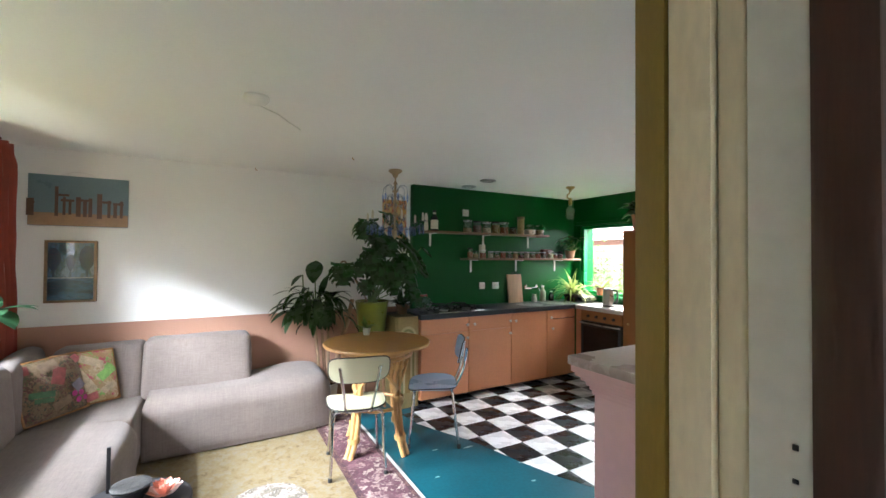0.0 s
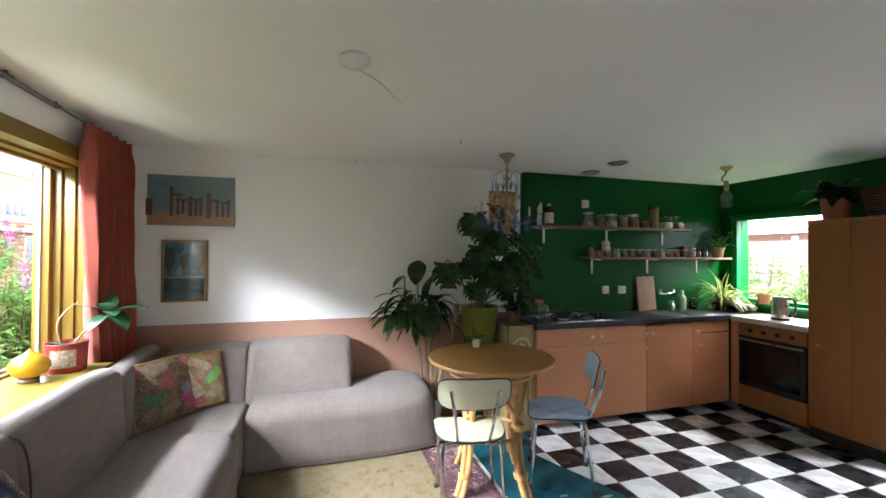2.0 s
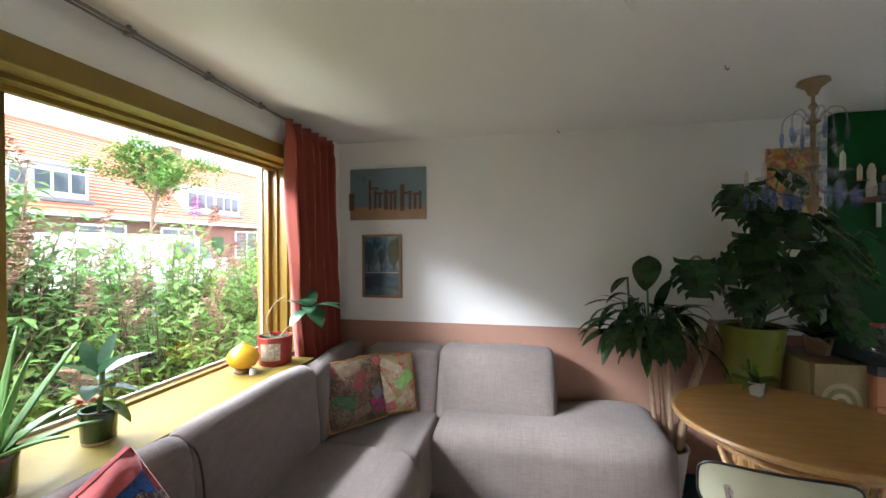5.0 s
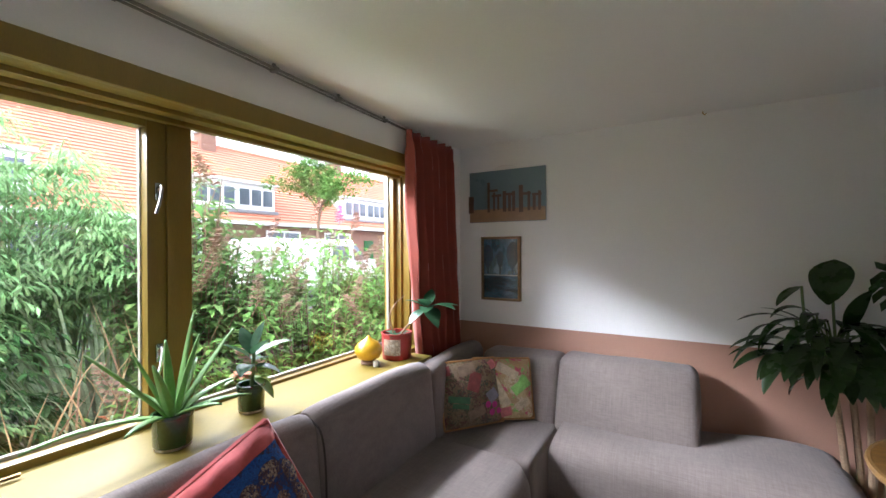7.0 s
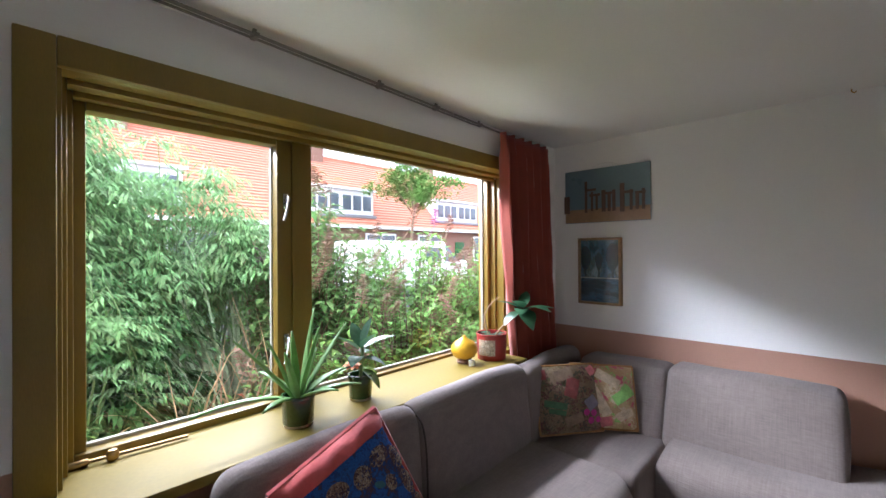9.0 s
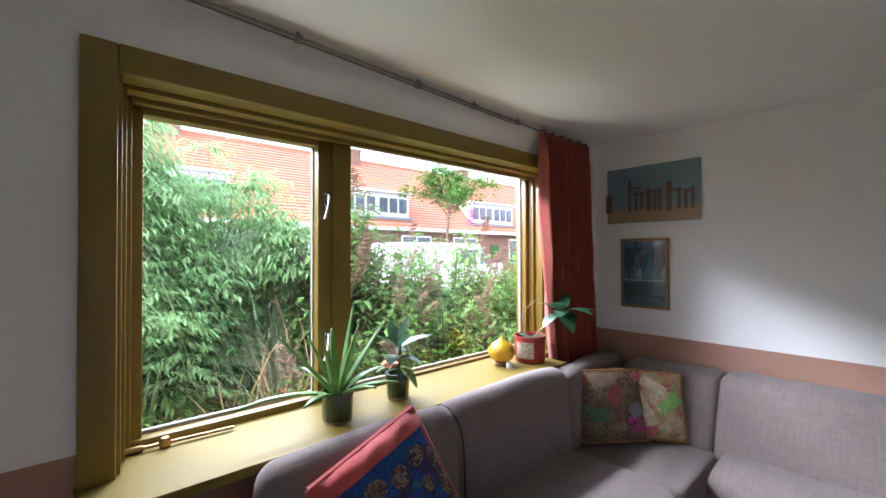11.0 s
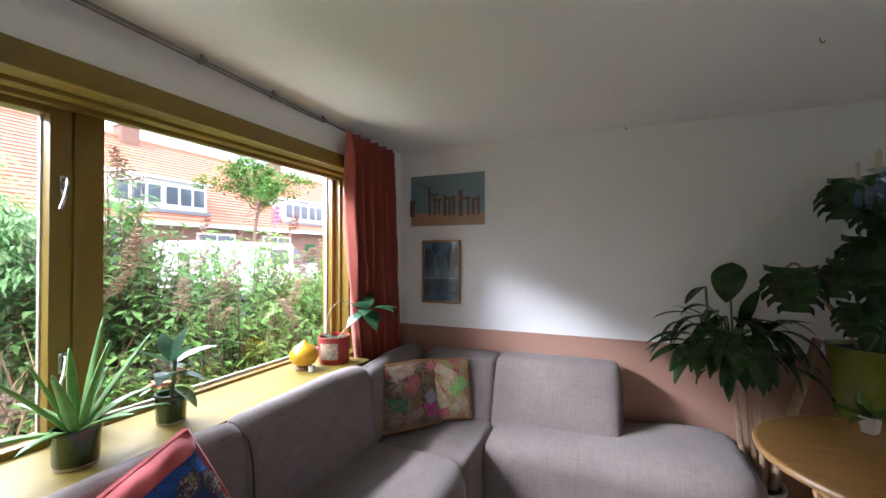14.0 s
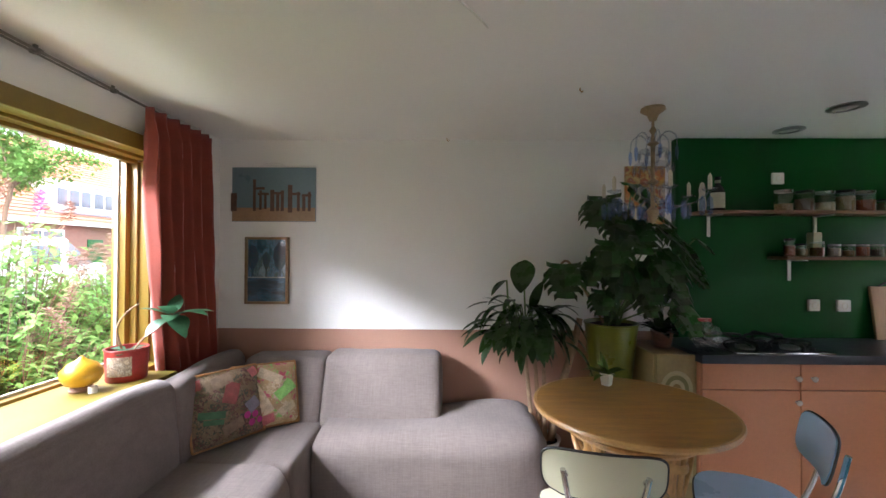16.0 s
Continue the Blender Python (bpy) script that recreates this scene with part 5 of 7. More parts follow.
bmesh.ops.transform(bb, matrix=pose(0, 0, 0, -7, 0, 0), verts=bb.verts)
part("board", bb, M_BOARD, cbd)
part("rope_loop", tube([(-0.05, 0.040, 0.36), (-0.02, 0.036, 0.385), (0.03, 0.036, 0.385), (0.055, 0.040, 0.36)], 0.006, 6), M_BLACK, cbd)


def bottle(name, label, at, r, h, m, cap, neck=0.4, cat="bottle"):
    ob = thing(name, label, cat, at)
    part("body", lathe([(r * 0.9, 0), (r, 0.01), (r, h * 0.6), (r * 0.75, h * 0.7), (r * neck, h * 0.78), (r * neck, h * 0.92), (0, h * 0.93)], 16), m, ob)
    part("cap", lathe([(r * neck * 1.15, h * 0.9), (r * neck * 1.15, h), (0, h + 0.002)], 12), cap, ob)
    return ob


M_SOAP = mat("soap_bottle_plastic", (0.42, 0.45, 0.30), 0.35, var=0.05)
M_DARKGLASS = mat("dark_bottle_glass", (0.012, 0.010, 0.008), 0.1, var=0.2, bump=0)
M_LABEL = mat("cream_paper_label", (0.62, 0.56, 0.42), 0.7, var=0.08)
bottle("soap_bottle", "pale green soap bottle beside the sink", (3.80, 4.15, 0.921), 0.038, 0.21, M_SOAP, M_PLASTIC)
bottle("soap_bottle", "short dark soap bottle beside the sink", (3.97, 4.17, 0.921), 0.035, 0.13, M_DARKGLASS, M_PLASTIC)
bottle("sponge_cup", "small steel cup with a lid at the sink", (3.66, 4.16, 0.921), 0.035, 0.10, M_STEEL, M_STEEL, 0.7, "cup")
# kettle and tray on the pale top
O = (4.15, 3.40, 0.919)
kt = thing("kettle", "steel electric kettle with a black handle", "kettle", O)
part("body", lathe([(0.066, 0), (0.068, 0.02), (0.064, 0.12), (0.058, 0.20), (0.050, 0.215), (0, 0.22)], 22), M_STEEL, kt)
part("base", lathe([(0.072, -0.0), (0.072, 0.018), (0.0, 0.019)], 22), M_BLACK, kt)
part("handle", tube([(0.0, -0.055, 0.20), (0.0, -0.12, 0.19), (0.0, -0.125, 0.08), (0.0, -0.075, 0.04)], 0.012, 8), M_BLACK, kt)
part("lid_knob", lathe([(0.02, 0.205), (0.018, 0.225), (0, 0.228)], 12), M_BLACK, kt)
O = (4.33, 3.90, 0.921)
ty = thing("dish_rack", "dark oval dish tray with white bowls under the window", "dish tray", O)
part("tray", lathe([(0.08, 0.0), (0.13, 0.03), (0.14, 0.06), (0.13, 0.055), (0.0, 0.02)], 26), M_BLACK, ty)
for dx, dy in ((-0.04, 0.02), (0.03, -0.05), (0.05, 0.05)):
    part("bowl", lathe([(0.025, 0.03), (0.05, 0.06), (0.055, 0.075), (0.048, 0.068), (0.0, 0.04)], 18, (dx, dy, 0)), M_PLASTIC, ty)
# plastic bag with red clip at the counter end
O = (1.90, 3.86, 0.921)
bg = thing("plastic_bag", "crumpled clear bread bag with a red clip", "bag", O)
bm = bmesh.new()
bmesh.ops.create_icosphere(bm, subdivisions=4, radius=1)
for v in bm.verts:
    n = noise.noise(v.co * 2.4) * 0.3 + noise.noise(v.co * 6) * 0.14
    v.co = Vector((v.co.x * 0.07 * (1 + n), v.co.y * 0.09 * (1 + n), 0.085 + max(-0.085, v.co.z * 0.095 * (1 + n))))
part("bag", bm, M_JAR, bg)
part("clip", box(-0.05, 0.03, -0.01, 0.01, 0.172, 0.192, 0.003), M_RED, bg, "red plastic clip")

# ---- wall sockets ----
for x, z, w in ((2.638, 2.035, 0.04), (2.884, 1.15, 0.038), (3.089, 1.147, 0.045)):
    O = (x, 4.25, z)
    so = thing("wall_socket", "cream plastic wall socket on the green wall", "socket", O, "sockets")
    part("plate", box(x - w, x + w, 4.228, 4.249, z - 0.04, z + 0.04, 0.006), M_PLASTIC, so, "", True, O)
    kb = lathe([(0.022, 0), (0.02, 0.004), (0.018, -0.004), (0, -0.004)], 16)
    bmesh.ops.transform(kb, matrix=Matrix.Translation((x, 4.229, z)) @ Matrix.Rotation(radians(90), 4, "X"), verts=kb.verts)
    part("socket_ring", kb, M_LABEL, so, "", True, O)

# ---- shelves with jars ----
M_SPICE = [mat("jar_contents", c, 0.8, var=0.3, scale=60, fine=200) for c in ((0.30, 0.20, 0.10), (0.12, 0.05, 0.03), (0.40, 0.34, 0.22), (0.20, 0.14, 0.05), (0.25, 0.07, 0.03), (0.08, 0.07, 0.05))]


def shelf(x0, x1, z, brackets):
    O = ((x0 + x1) / 2, 4.25, z)
    sh = thing("wall_shelf", "long brown wooden shelf on white brackets", "shelf", O, "kitchen shelves")
    part("board", box(x0, x1, 4.07, 4.248, z - 0.022, z, 0.003), M_SHELF, sh, "", True, O)
    for x in brackets:
        hb = box(x - 0.011, x + 0.011, 4.240, 4.249, z - 0.17, z - 0.023, 0.002)
        box(x - 0.008, x + 0.008, 4.10, 4.24, z - 0.030, z - 0.023, 0.001, bm=hb)
        part("bracket", hb, M_PLASTIC, sh, "white shelf bracket", True, O)


shelf(2.03, 3.84, 1.795, (2.16, 2.90, 3.62))
shelf(2.57, 4.42, 1.49, (2.72, 3.42, 4.10))


def jar(x, z, r, h, fill, lid, i, y=4.16):
    ob = thing("storage_jar", "glass storage jar with dry food on a kitchen shelf" if h > 0.09 else "small glass spice jar on a kitchen shelf", "jar", (x, y, z + 0.0005), "kitchen jars")
    part("contents", lathe([(r * 0.9, 0.004), (r * 0.92, h * fill), (0, h * fill + 0.002)], 16), M_SPICE[i % 6], ob)
    part("glass", lathe([(r * 0.95, 0), (r, 0.006), (r, h * 0.82), (r * 0.85, h * 0.9)], 18, cap=False), M_JAR, ob)
    part("lid", lathe([(r * 0.9, h * 0.88), (r * 0.92, h), (0, h + 0.002)], 16), lid, ob, "metal jar lid")


for i, x in enumerate((2.615, 2.755, 2.895, 3.03, 3.165)):
    jar(x, 1.795, 0.056, 0.145 - 0.004 * (i % 3), (0.35, 0.6, 0.45, 0.7, 0.55)[i], (M_STEEL, M_BLACK, M_STEEL, M_BLACK, M_STEEL)[i], i)
jar(3.305, 1.795, 0.05, 0.085, 0.7, M_BLACK, 1)
O = (3.43, 4.16, 1.7955)
ca = thing("tall_canister", "tall narrow brown canister on the upper shelf", "canister", O)
part("body", lathe([(0.042, 0), (0.044, 0.18), (0.04, 0.20)], 18), M_SPICE[0], ca)
part("lid", lathe([(0.046, 0.196), (0.046, 0.225), (0, 0.228)], 18), M_SHELF, ca)
for x, m, h in ((3.575, M_LABEL, 0.135), (3.72, M_SPICE[3], 0.14)):
    gj = thing("glass_canister", "square glass canister half full on the upper shelf", "canister", (x, 4.16, 1.7955))
    part("contents", box(-0.055, 0.055, -0.05, 0.05, 0.004, h * 0.5, 0.01), m, gj)
    part("glass", box(-0.062, 0.062, -0.056, 0.056, 0, h, 0.012), M_JAR, gj)
# bottle and white figure-shaped candle at the shelf's left end
bo = bottle("liqueur_bottle", "dark bottle with cream label on the upper shelf", (2.17, 4.16, 1.7955), 0.042, 0.235, M_DARKGLASS, M_BLACK, 0.38)
part("label", lathe([(0.0428, 0.02), (0.0432, 0.025), (0.0432, 0.12), (0.0428, 0.125)], 16, cap=False), M_LABEL, bo, "cream paper label")
part("neck_label", lathe([(0.0165, 0.19), (0.017, 0.215)], 12, cap=False), M_LABEL, bo)
solo("wax_candle", lathe([(0.022, 0), (0.026, 0.05), (0.018, 0.11), (0.021, 0.15), (0.012, 0.19), (0, 0.20)], 16), M_LABEL, "cream wax candle on the end of the shelf", "candle").location = (2.065, 4.16, 1.7955)
for i in range(10):
    jar(2.955 + 0.096 * i, 1.49, 0.036, 0.082, (0.7, 0.5, 0.8, 0.6)[i % 4], M_STEEL, i + 2)
for x, r, h in ((2.655, 0.033, 0.12), (2.735, 0.036, 0.085), (2.84, 0.040, 0.10), (3.94, 0.045, 0.10), (4.03, 0.032, 0.085), (4.12, 0.036, 0.09)):
    jar(x, 1.49, r, h, 0.6, M_BLACK if r < 0.037 else M_PLASTIC, int(x * 31))
O = (2.83, 4.21, 1.4905)
solo("spice_tin", box(-0.03, 0.03, -0.03, 0.03, 0, 0.165, 0.008), M_LABEL, "pale square spice tin behind the jars", "tin").location = (2.86, 4.205, 1.4905)
solo("dark_box", box(-0.07, 0.07, -0.04, 0.04, 0, 0.12, 0.006), M_SPICE[1], "dark brown box on the lower shelf", "box").location = (3.90, 4.20, 1.4905)

# ---- kitchen pendant ----
O = (3.59, 3.476, H)
kp = thing("pendant_lamp", "small brass pendant with a clear glass bulb shade", "pendant lamp", O)
part("canopy", lathe([(0.05, 0), (0.052, -0.012), (0.02, -0.035), (0.012, -0.05), (0, -0.052)], 20), M_BRASS, kp)
part("arm", tube([(0, 0, -0.04), (-0.02, 0.0, -0.08), (-0.05, 0.0, -0.10), (-0.045, 0, -0.13), (0, 0, -0.14)], 0.008, 8), M_BRASS, kp)
part("holder", lathe([(0.014, -0.13), (0.020, -0.15), (0.020, -0.20), (0.016, -0.215)], 14), M_BRASS, kp)
part("bulb", lathe([(0.018, -0.20), (0.020, -0.23), (0.036, -0.252), (0.056, -0.285), (0.062, -0.318), (0.055, -0.35), (0.034, -0.372), (0, -0.38)], 24, cap=False), M_JAR, kp)

# ---- chandelier over the table ----
O = (1.477, 3.652, H)
M_BRONZE = mat("dull_bronze", (0.36, 0.26, 0.15), 0.4, metal=0.7, var=0.2, scale=20, bump=0.03)
ch = thing("chandelier", "old glass chandelier with blue drops and candle arms", "chandelier", O)
part("canopy", lathe([(0.0, 0.0), (0.062, -0.004), (0.066, -0.018), (0.03, -0.045), (0.018, -0.075), (0, -0.08)], 24, cap=False), M_BRONZE, ch)
part("stem", lathe([(0.008, -0.07), (0.008, -0.11), (0.02, -0.13), (0.008, -0.15), (0.012, -0.19), (0.032, -0.205), (0.012, -0.22), (0.01, -0.40), (0.03, -0.42), (0.012, -0.44), (0.012, -0.56), (0.035, -0.58), (0.02, -0.63), (0, -0.66)], 16), M_BRONZE, ch)
for z0, r, n in ((-0.26, 0.075, 8), (-0.34, 0.10, 10), (-0.45, 0.085, 9)):
    part("glass_dish", lathe([(0.02, z0), (r * 0.6, z0 - 0.004), (r, z0 + 0.02)], 20, cap=False), M_CRYSTAL, ch)
    for k in range(n):
        a = 2 * math.pi * k / n
        part("drop", lathe([(0, 0), (0.009, -0.012), (0.011, -0.028), (0.006, -0.05), (0, -0.058)], 6, (r * math.cos(a), r * math.sin(a), z0 + 0.015)), M_CRYSTAL, ch)
for k in range(6):
    a = 2 * math.pi * k / 6 + 0.35
    c, s2 = math.cos(a), math.sin(a)
    arm = part("arm", tube([(0.01 * c, 0.01 * s2, -0.50), (0.10 * c, 0.10 * s2, -0.56), (0.20 * c, 0.20 * s2, -0.55), (0.27 * c, 0.27 * s2, -0.50)], 0.006, 8), M_CRYSTAL, ch)
    part("candle_cup", lathe([(0.012, -0.50), (0.034, -0.49), (0.036, -0.482), (0.014, -0.478)], 14, (0.27 * c, 0.27 * s2, 0)), M_CRYSTAL, arm)
    part("candle", lathe([(0.010, -0.485), (0.010, -0.42), (0.005, -0.41), (0, -0.40)], 12, (0.27 * c, 0.27 * s2, 0)), M_LABEL, arm, "cream candle sleeve")
    for dz, rr in ((0.0, 0.27), (0.0, 0.235), (0.01, 0.15)):
        part("blue_drop", lathe([(0, 0), (0.014, -0.02), (0.017, -0.06), (0.014, -0.095), (0, -0.11)], 6, (rr * c, rr * s2, -0.515 - dz)), M_BLUEGLASS, arm, "blue glass drop")
    part("scroll", tube([(0.01 * c, 0.01 * s2, -0.22), (0.06 * c, 0.06 * s2, -0.15), (0.11 * c, 0.11 * s2, -0.17), (0.12 * c, 0.12 * s2, -0.23)], 0.004, 6), M_CRYSTAL, ch)
    part("drop", lathe([(0, 0), (0.009, -0.012), (0.011, -0.04), (0.006, -0.075), (0, -0.085)], 6, (0.12 * c, 0.12 * s2, -0.23)), M_BLUEGLASS, ch)

# ---- small painting in the corner ----
O = (1.74, 4.31, 1.95)
sp = thing("small_painting", "narrow orange and cream abstract painting", "painting", O)
M_ORANGE = spotted("orange_abstract_paint", [(0.50, 0.30, 0.06), (0.45, 0.13, 0.03), (0.55, 0.42, 0.16), (0.35, 0.08, 0.03), (0.50, 0.42, 0.30)], 8, 0.5, 0.05, kind="NOISE")
part("canvas", box(1.60, 1.88, 4.285, 4.312, 1.70, 2.13, 0.003), M_ORANGE, sp, "", True, O)

# ---- house plants ----
def pot(parent, r0, r1, h, m, z=0.0, rim=0.006, lab=""):
    part("pot", lathe([(r0 * 0.96, z), (r0, z + 0.004), (r1, z + h - 0.012), (r1 + rim, z + h - 0.010), (r1 + rim, z + h), (r1 - 0.006, z + h), (r1 - 0.012, z + h - 0.03)], 30, cap=False), m, parent, lab)
    part("pot_base", lathe([(r0 * 0.95, z + 0.001), (0, z + 0.001)], 20, cap=False), m, parent)
    part("soil", lathe([(r1 - 0.011, z + h - 0.022), (0.0, z + h - 0.016)], 20, cap=False, wave=0.02), M_SOIL, parent)


def strap(name, parent, base, az, el, length, width, droop, m, fold=0.2, seg=8, widest=0.4, label=""):
    bm = bmesh.new()
    blade(bm, base, way(az, el), length, width, droop, fold, seg, widest=widest)
    ob = part(name, bm, m, parent, label)
    return ob


def thick(ob, t):
    md = ob.modifiers.new("thickness", "SOLIDIFY")
    md.thickness = t


M_GREENPOT = mat("dark_green_glazed_pot", (0.022, 0.055, 0.022), 0.15, var=0.25, scale=8, bump=0.02, coat=0.4)
M_FOOT = mat("bare_clay_foot", (0.38, 0.32, 0.22), 0.8, var=0.1)
# aloe
al = thing("aloe_plant", "aloe with long spiky leaves in a dark green pot", "potted plant", (-1.275, 2.130, 0.859))
pot(al, 0.058, 0.062, 0.108, M_GREENPOT, 0.008, 0.002)
part("pot_foot", lathe([(0.055, 0), (0.057, 0.012), (0, 0.012)], 24), M_FOOT, al, "bare clay foot")
random.seed(4)
for az, el, ln, dr in ((1.6, 1.42, 0.40, 0.12), (0.4, 1.30, 0.34, 0.15), (2.9, 1.25, 0.30, 0.1), (4.6, 1.2, 0.30, 0.1), (5.6, 0.95, 0.34, 0.2), (1.45, 1.0, 0.38, 0.12), (4.75, 0.92, 0.40, 0.15),
                       (4.72, 0.40, 0.42, 0.55), (1.75, 0.55, 0.30, 0.6), (1.3, 0.35, 0.28, 0.5), (3.4, 0.6, 0.26, 0.5), (0.2, 0.6, 0.25, 0.5), (5.2, 0.5, 0.22, 0.7), (2.3, 0.75, 0.28, 0.2)):
    lf = strap("leaf", al, (0.012 * math.cos(az), 0.012 * math.sin(az), 0.095), az, el, ln * 0.88, 0.028, dr, L_ALOE, 0.45, 9, 0.18)
    thick(lf, 0.006)
# small leafy plant
sm = thing("money_plant", "blue-green leafy plant with an orange flower in a dark pot", "potted plant", (-1.325, 2.455, 0.859))
pot(sm, 0.050, 0.054, 0.105, M_GREENPOT, 0.006, 0.002)
part("pot_foot", lathe([(0.048, 0), (0.05, 0.01), (0, 0.01)], 22), M_FOOT, sm)
part("stem", tube([(0, 0, 0.09), (0.01, 0.0, 0.16), (0.005, 0.01, 0.24)], 0.008, 7), M_STALK, sm)
for az, el, ln, w, z, dr in ((1.2, 0.55, 0.17, 0.07, 0.22, 0.5), (4.6, 0.75, 0.15, 0.075, 0.22, 0.4), (0.1, 0.8, 0.13, 0.06, 0.23, 0.4), (2.9, 0.9, 0.14, 0.06, 0.23, 0.3), (1.5, 1.2, 0.13, 0.06, 0.24, 0.2),
                             (5.4, 0.3, 0.13, 0.065, 0.19, 0.7), (0.8, 0.1, 0.12, 0.06, 0.18, 0.8), (2.0, 0.2, 0.12, 0.06, 0.20, 0.6), (0.5, -0.3, 0.12, 0.065, 0.13, 1.0), (1.6, 0.0, 0.10, 0.05, 0.13, 0.9), (4.3, 0.0, 0.10, 0.05, 0.15, 0.6)):
    strap("leaf", sm, (0.008 * math.cos(az), 0.008 * math.sin(az), z), az, el, ln, w, dr, L_BLUEGREEN if z > 0.17 else L_LIGHT, 0.25, 6)
M_FLOWER = mat("faded_orange_flower", (0.55, 0.20, 0.07), 0.7, var=0.3, scale=40)
fl = bmesh.new()
for k in range(12):
    a = k * 2.4
    blade(fl, (0.0, -0.045, 0.15), way(a, 0.5 + 0.08 * (k % 5)), 0.045, 0.03, 0.8, 0.3, 3)
part("flower", fl, M_FLOWER, sm, "faded orange flower")
# gourd-shaped yellow candle holder
gd2 = thing("yellow_gourd_lamp", "round yellow gourd on a small stand on the sill", "ornament", (-1.36, 3.225, 0.859))
M_GOURD = mat("glossy_yellow_gourd", (0.58, 0.33, 0.015), 0.35, var=0.12, scale=12, bump=0.03)
bm = lathe([(0.03, 0.022), (0.062, 0.036), (0.080, 0.068), (0.078, 0.095), (0.055, 0.125), (0.022, 0.142), (0.010, 0.155), (0.006, 0.162), (0, 0.163)], 30)
part("body", bm, M_GOURD, gd2)
part("stand", lathe([(0.045, 0.0), (0.048, 0.01), (0.035, 0.026)], 20), M_SHELF, gd2, "small dark stand")
solo("tealight_cup", lathe([(0.017, 0), (0.018, 0.03), (0.014, 0.03), (0.013, 0.006), (0, 0.005)], 16), M_PLASTIC, "small white cup on the sill", "cup").location = (-1.285, 3.20, 0.859)
# red tin with rubber plant
rt = thing("tin_plant", "leaning leafy plant in a red and cream tin on the sill", "potted plant", (-1.30, 3.415, 0.859))
M_TIN = mat("faded_red_tin", (0.30, 0.025, 0.022), 0.4, var=0.2, scale=10)
part("tin", lathe([(0.086, 0), (0.088, 0.004), (0.092, 0.15), (0.096, 0.153), (0.094, 0.158), (0.088, 0.157), (0.087, 0.13)], 32, cap=False), M_TIN, rt)
lb = bmesh.new()
a0 = radians(-75)
q = []
for i in range(9):
    a = a0 + radians(-36 + 9 * i)
    q.append([lb.verts.new(((0.0885 + 0.003 * z / 0.15) * math.cos(a) * 1.005, (0.0885 + 0.003 * z / 0.15) * math.sin(a) * 1.005, z)) for z in (0.03, 0.125)])
for a, b2 in zip(q, q[1:]):
    lb.faces.new((a[0], b2[0], b2[1], a[1]))
part("label_panel", lb, spotted("cream_tin_print", [(0.50, 0.42, 0.30), (0.46, 0.36, 0.25), (0.20, 0.16, 0.12), (0.52, 0.46, 0.36)], 30, 0.5, 0.0, kind="NOISE"), rt, "cream printed panel with an oval")
part("soil", lathe([(0.088, 0.135), (0.0, 0.14)], 22, cap=False, wave=0.02), M_SOIL, rt)
part("stem", tube([(0.02, 0.01, 0.13), (0.05, 0.04, 0.19), (0.10, 0.08, 0.24), (0.15, 0.12, 0.30)], 0.006, 7, taper=0.004), M_CANE, rt)
part("stem", tube([(-0.02, 0.0, 0.13), (-0.03, -0.03, 0.25), (0.0, -0.01, 0.33), (0.05, 0.02, 0.38)], 0.006, 7, taper=0.003), M_CANE, rt)
for az, el, ln, w, p, dr in ((5.2, 0.3, 0.17, 0.085, (0.15, 0.12, 0.30), 0.6), (0.4, 0.35, 0.20, 0.085, (0.15, 0.12, 0.30), 0.5), (3.6, 0.55, 0.16, 0.08, (0.15, 0.12, 0.30), 0.5), (4.4, -0.1, 0.15, 0.085, (0.14, 0.11, 0.29), 0.9),
                             (1.9, 0.8, 0.15, 0.07, (0.15, 0.12, 0.31), 0.3), (5.9, -0.2, 0.16, 0.08, (0.14, 0.11, 0.28), 0.8), (5.6, 0.0, 0.19, 0.10, (0.15, 0.12, 0.30), 0.9), (0.0, 0.5, 0.20, 0.095, (0.15, 0.12, 0.30), 0.9), (4.9, 0.7, 0.15, 0.08, (0.15, 0.12, 0.31), 0.6), (4.8, 0.2, 0.10, 0.07, (0.02, 0.0, 0.145), 0.5), (0.9, 0.3, 0.09, 0.06, (0.01, 0.01, 0.145), 0.5), (3.2, 0.3, 0.09, 0.06, (-0.01, 0.0, 0.145), 0.5)):
    strap("leaf", rt, p, az, el, ln, w, dr, L_BLUEGREEN, 0.15, 7)

# floor plant with drooping straps, left of the table
dp = thing("dracaena_plant", "drooping dark green palm-like plant in a white pot", "potted plant", (0.93, 4.06, 0))
M_WHITEPOT = mat("dirty_white_pot", (0.50, 0.47, 0.42), 0.5, var=0.15, scale=8)
pot(dp, 0.10, 0.135, 0.30, M_WHITEPOT)
for x, y, t in ((-0.03, 0.0, -0.08), (0.02, 0.02, -0.06), (0.04, -0.02, -0.02)):
    part("cane", tube([(x, y, 0.27), (x + t * 0.3, y, 0.50), (x + t * 0.6, y - 0.01, 0.72), (x + t, y - 0.01, 1.0)], 0.016, 9, taper=0.012), M_CANE, dp)
part("cane", tube([(0.08, 0.0, 0.27), (0.14, -0.01, 0.6), (0.22, -0.03, 0.9), (0.26, -0.03, 1.08)], 0.026, 10, taper=0.02), M_CANE, dp, "thick bare cut cane")
random.seed(11)
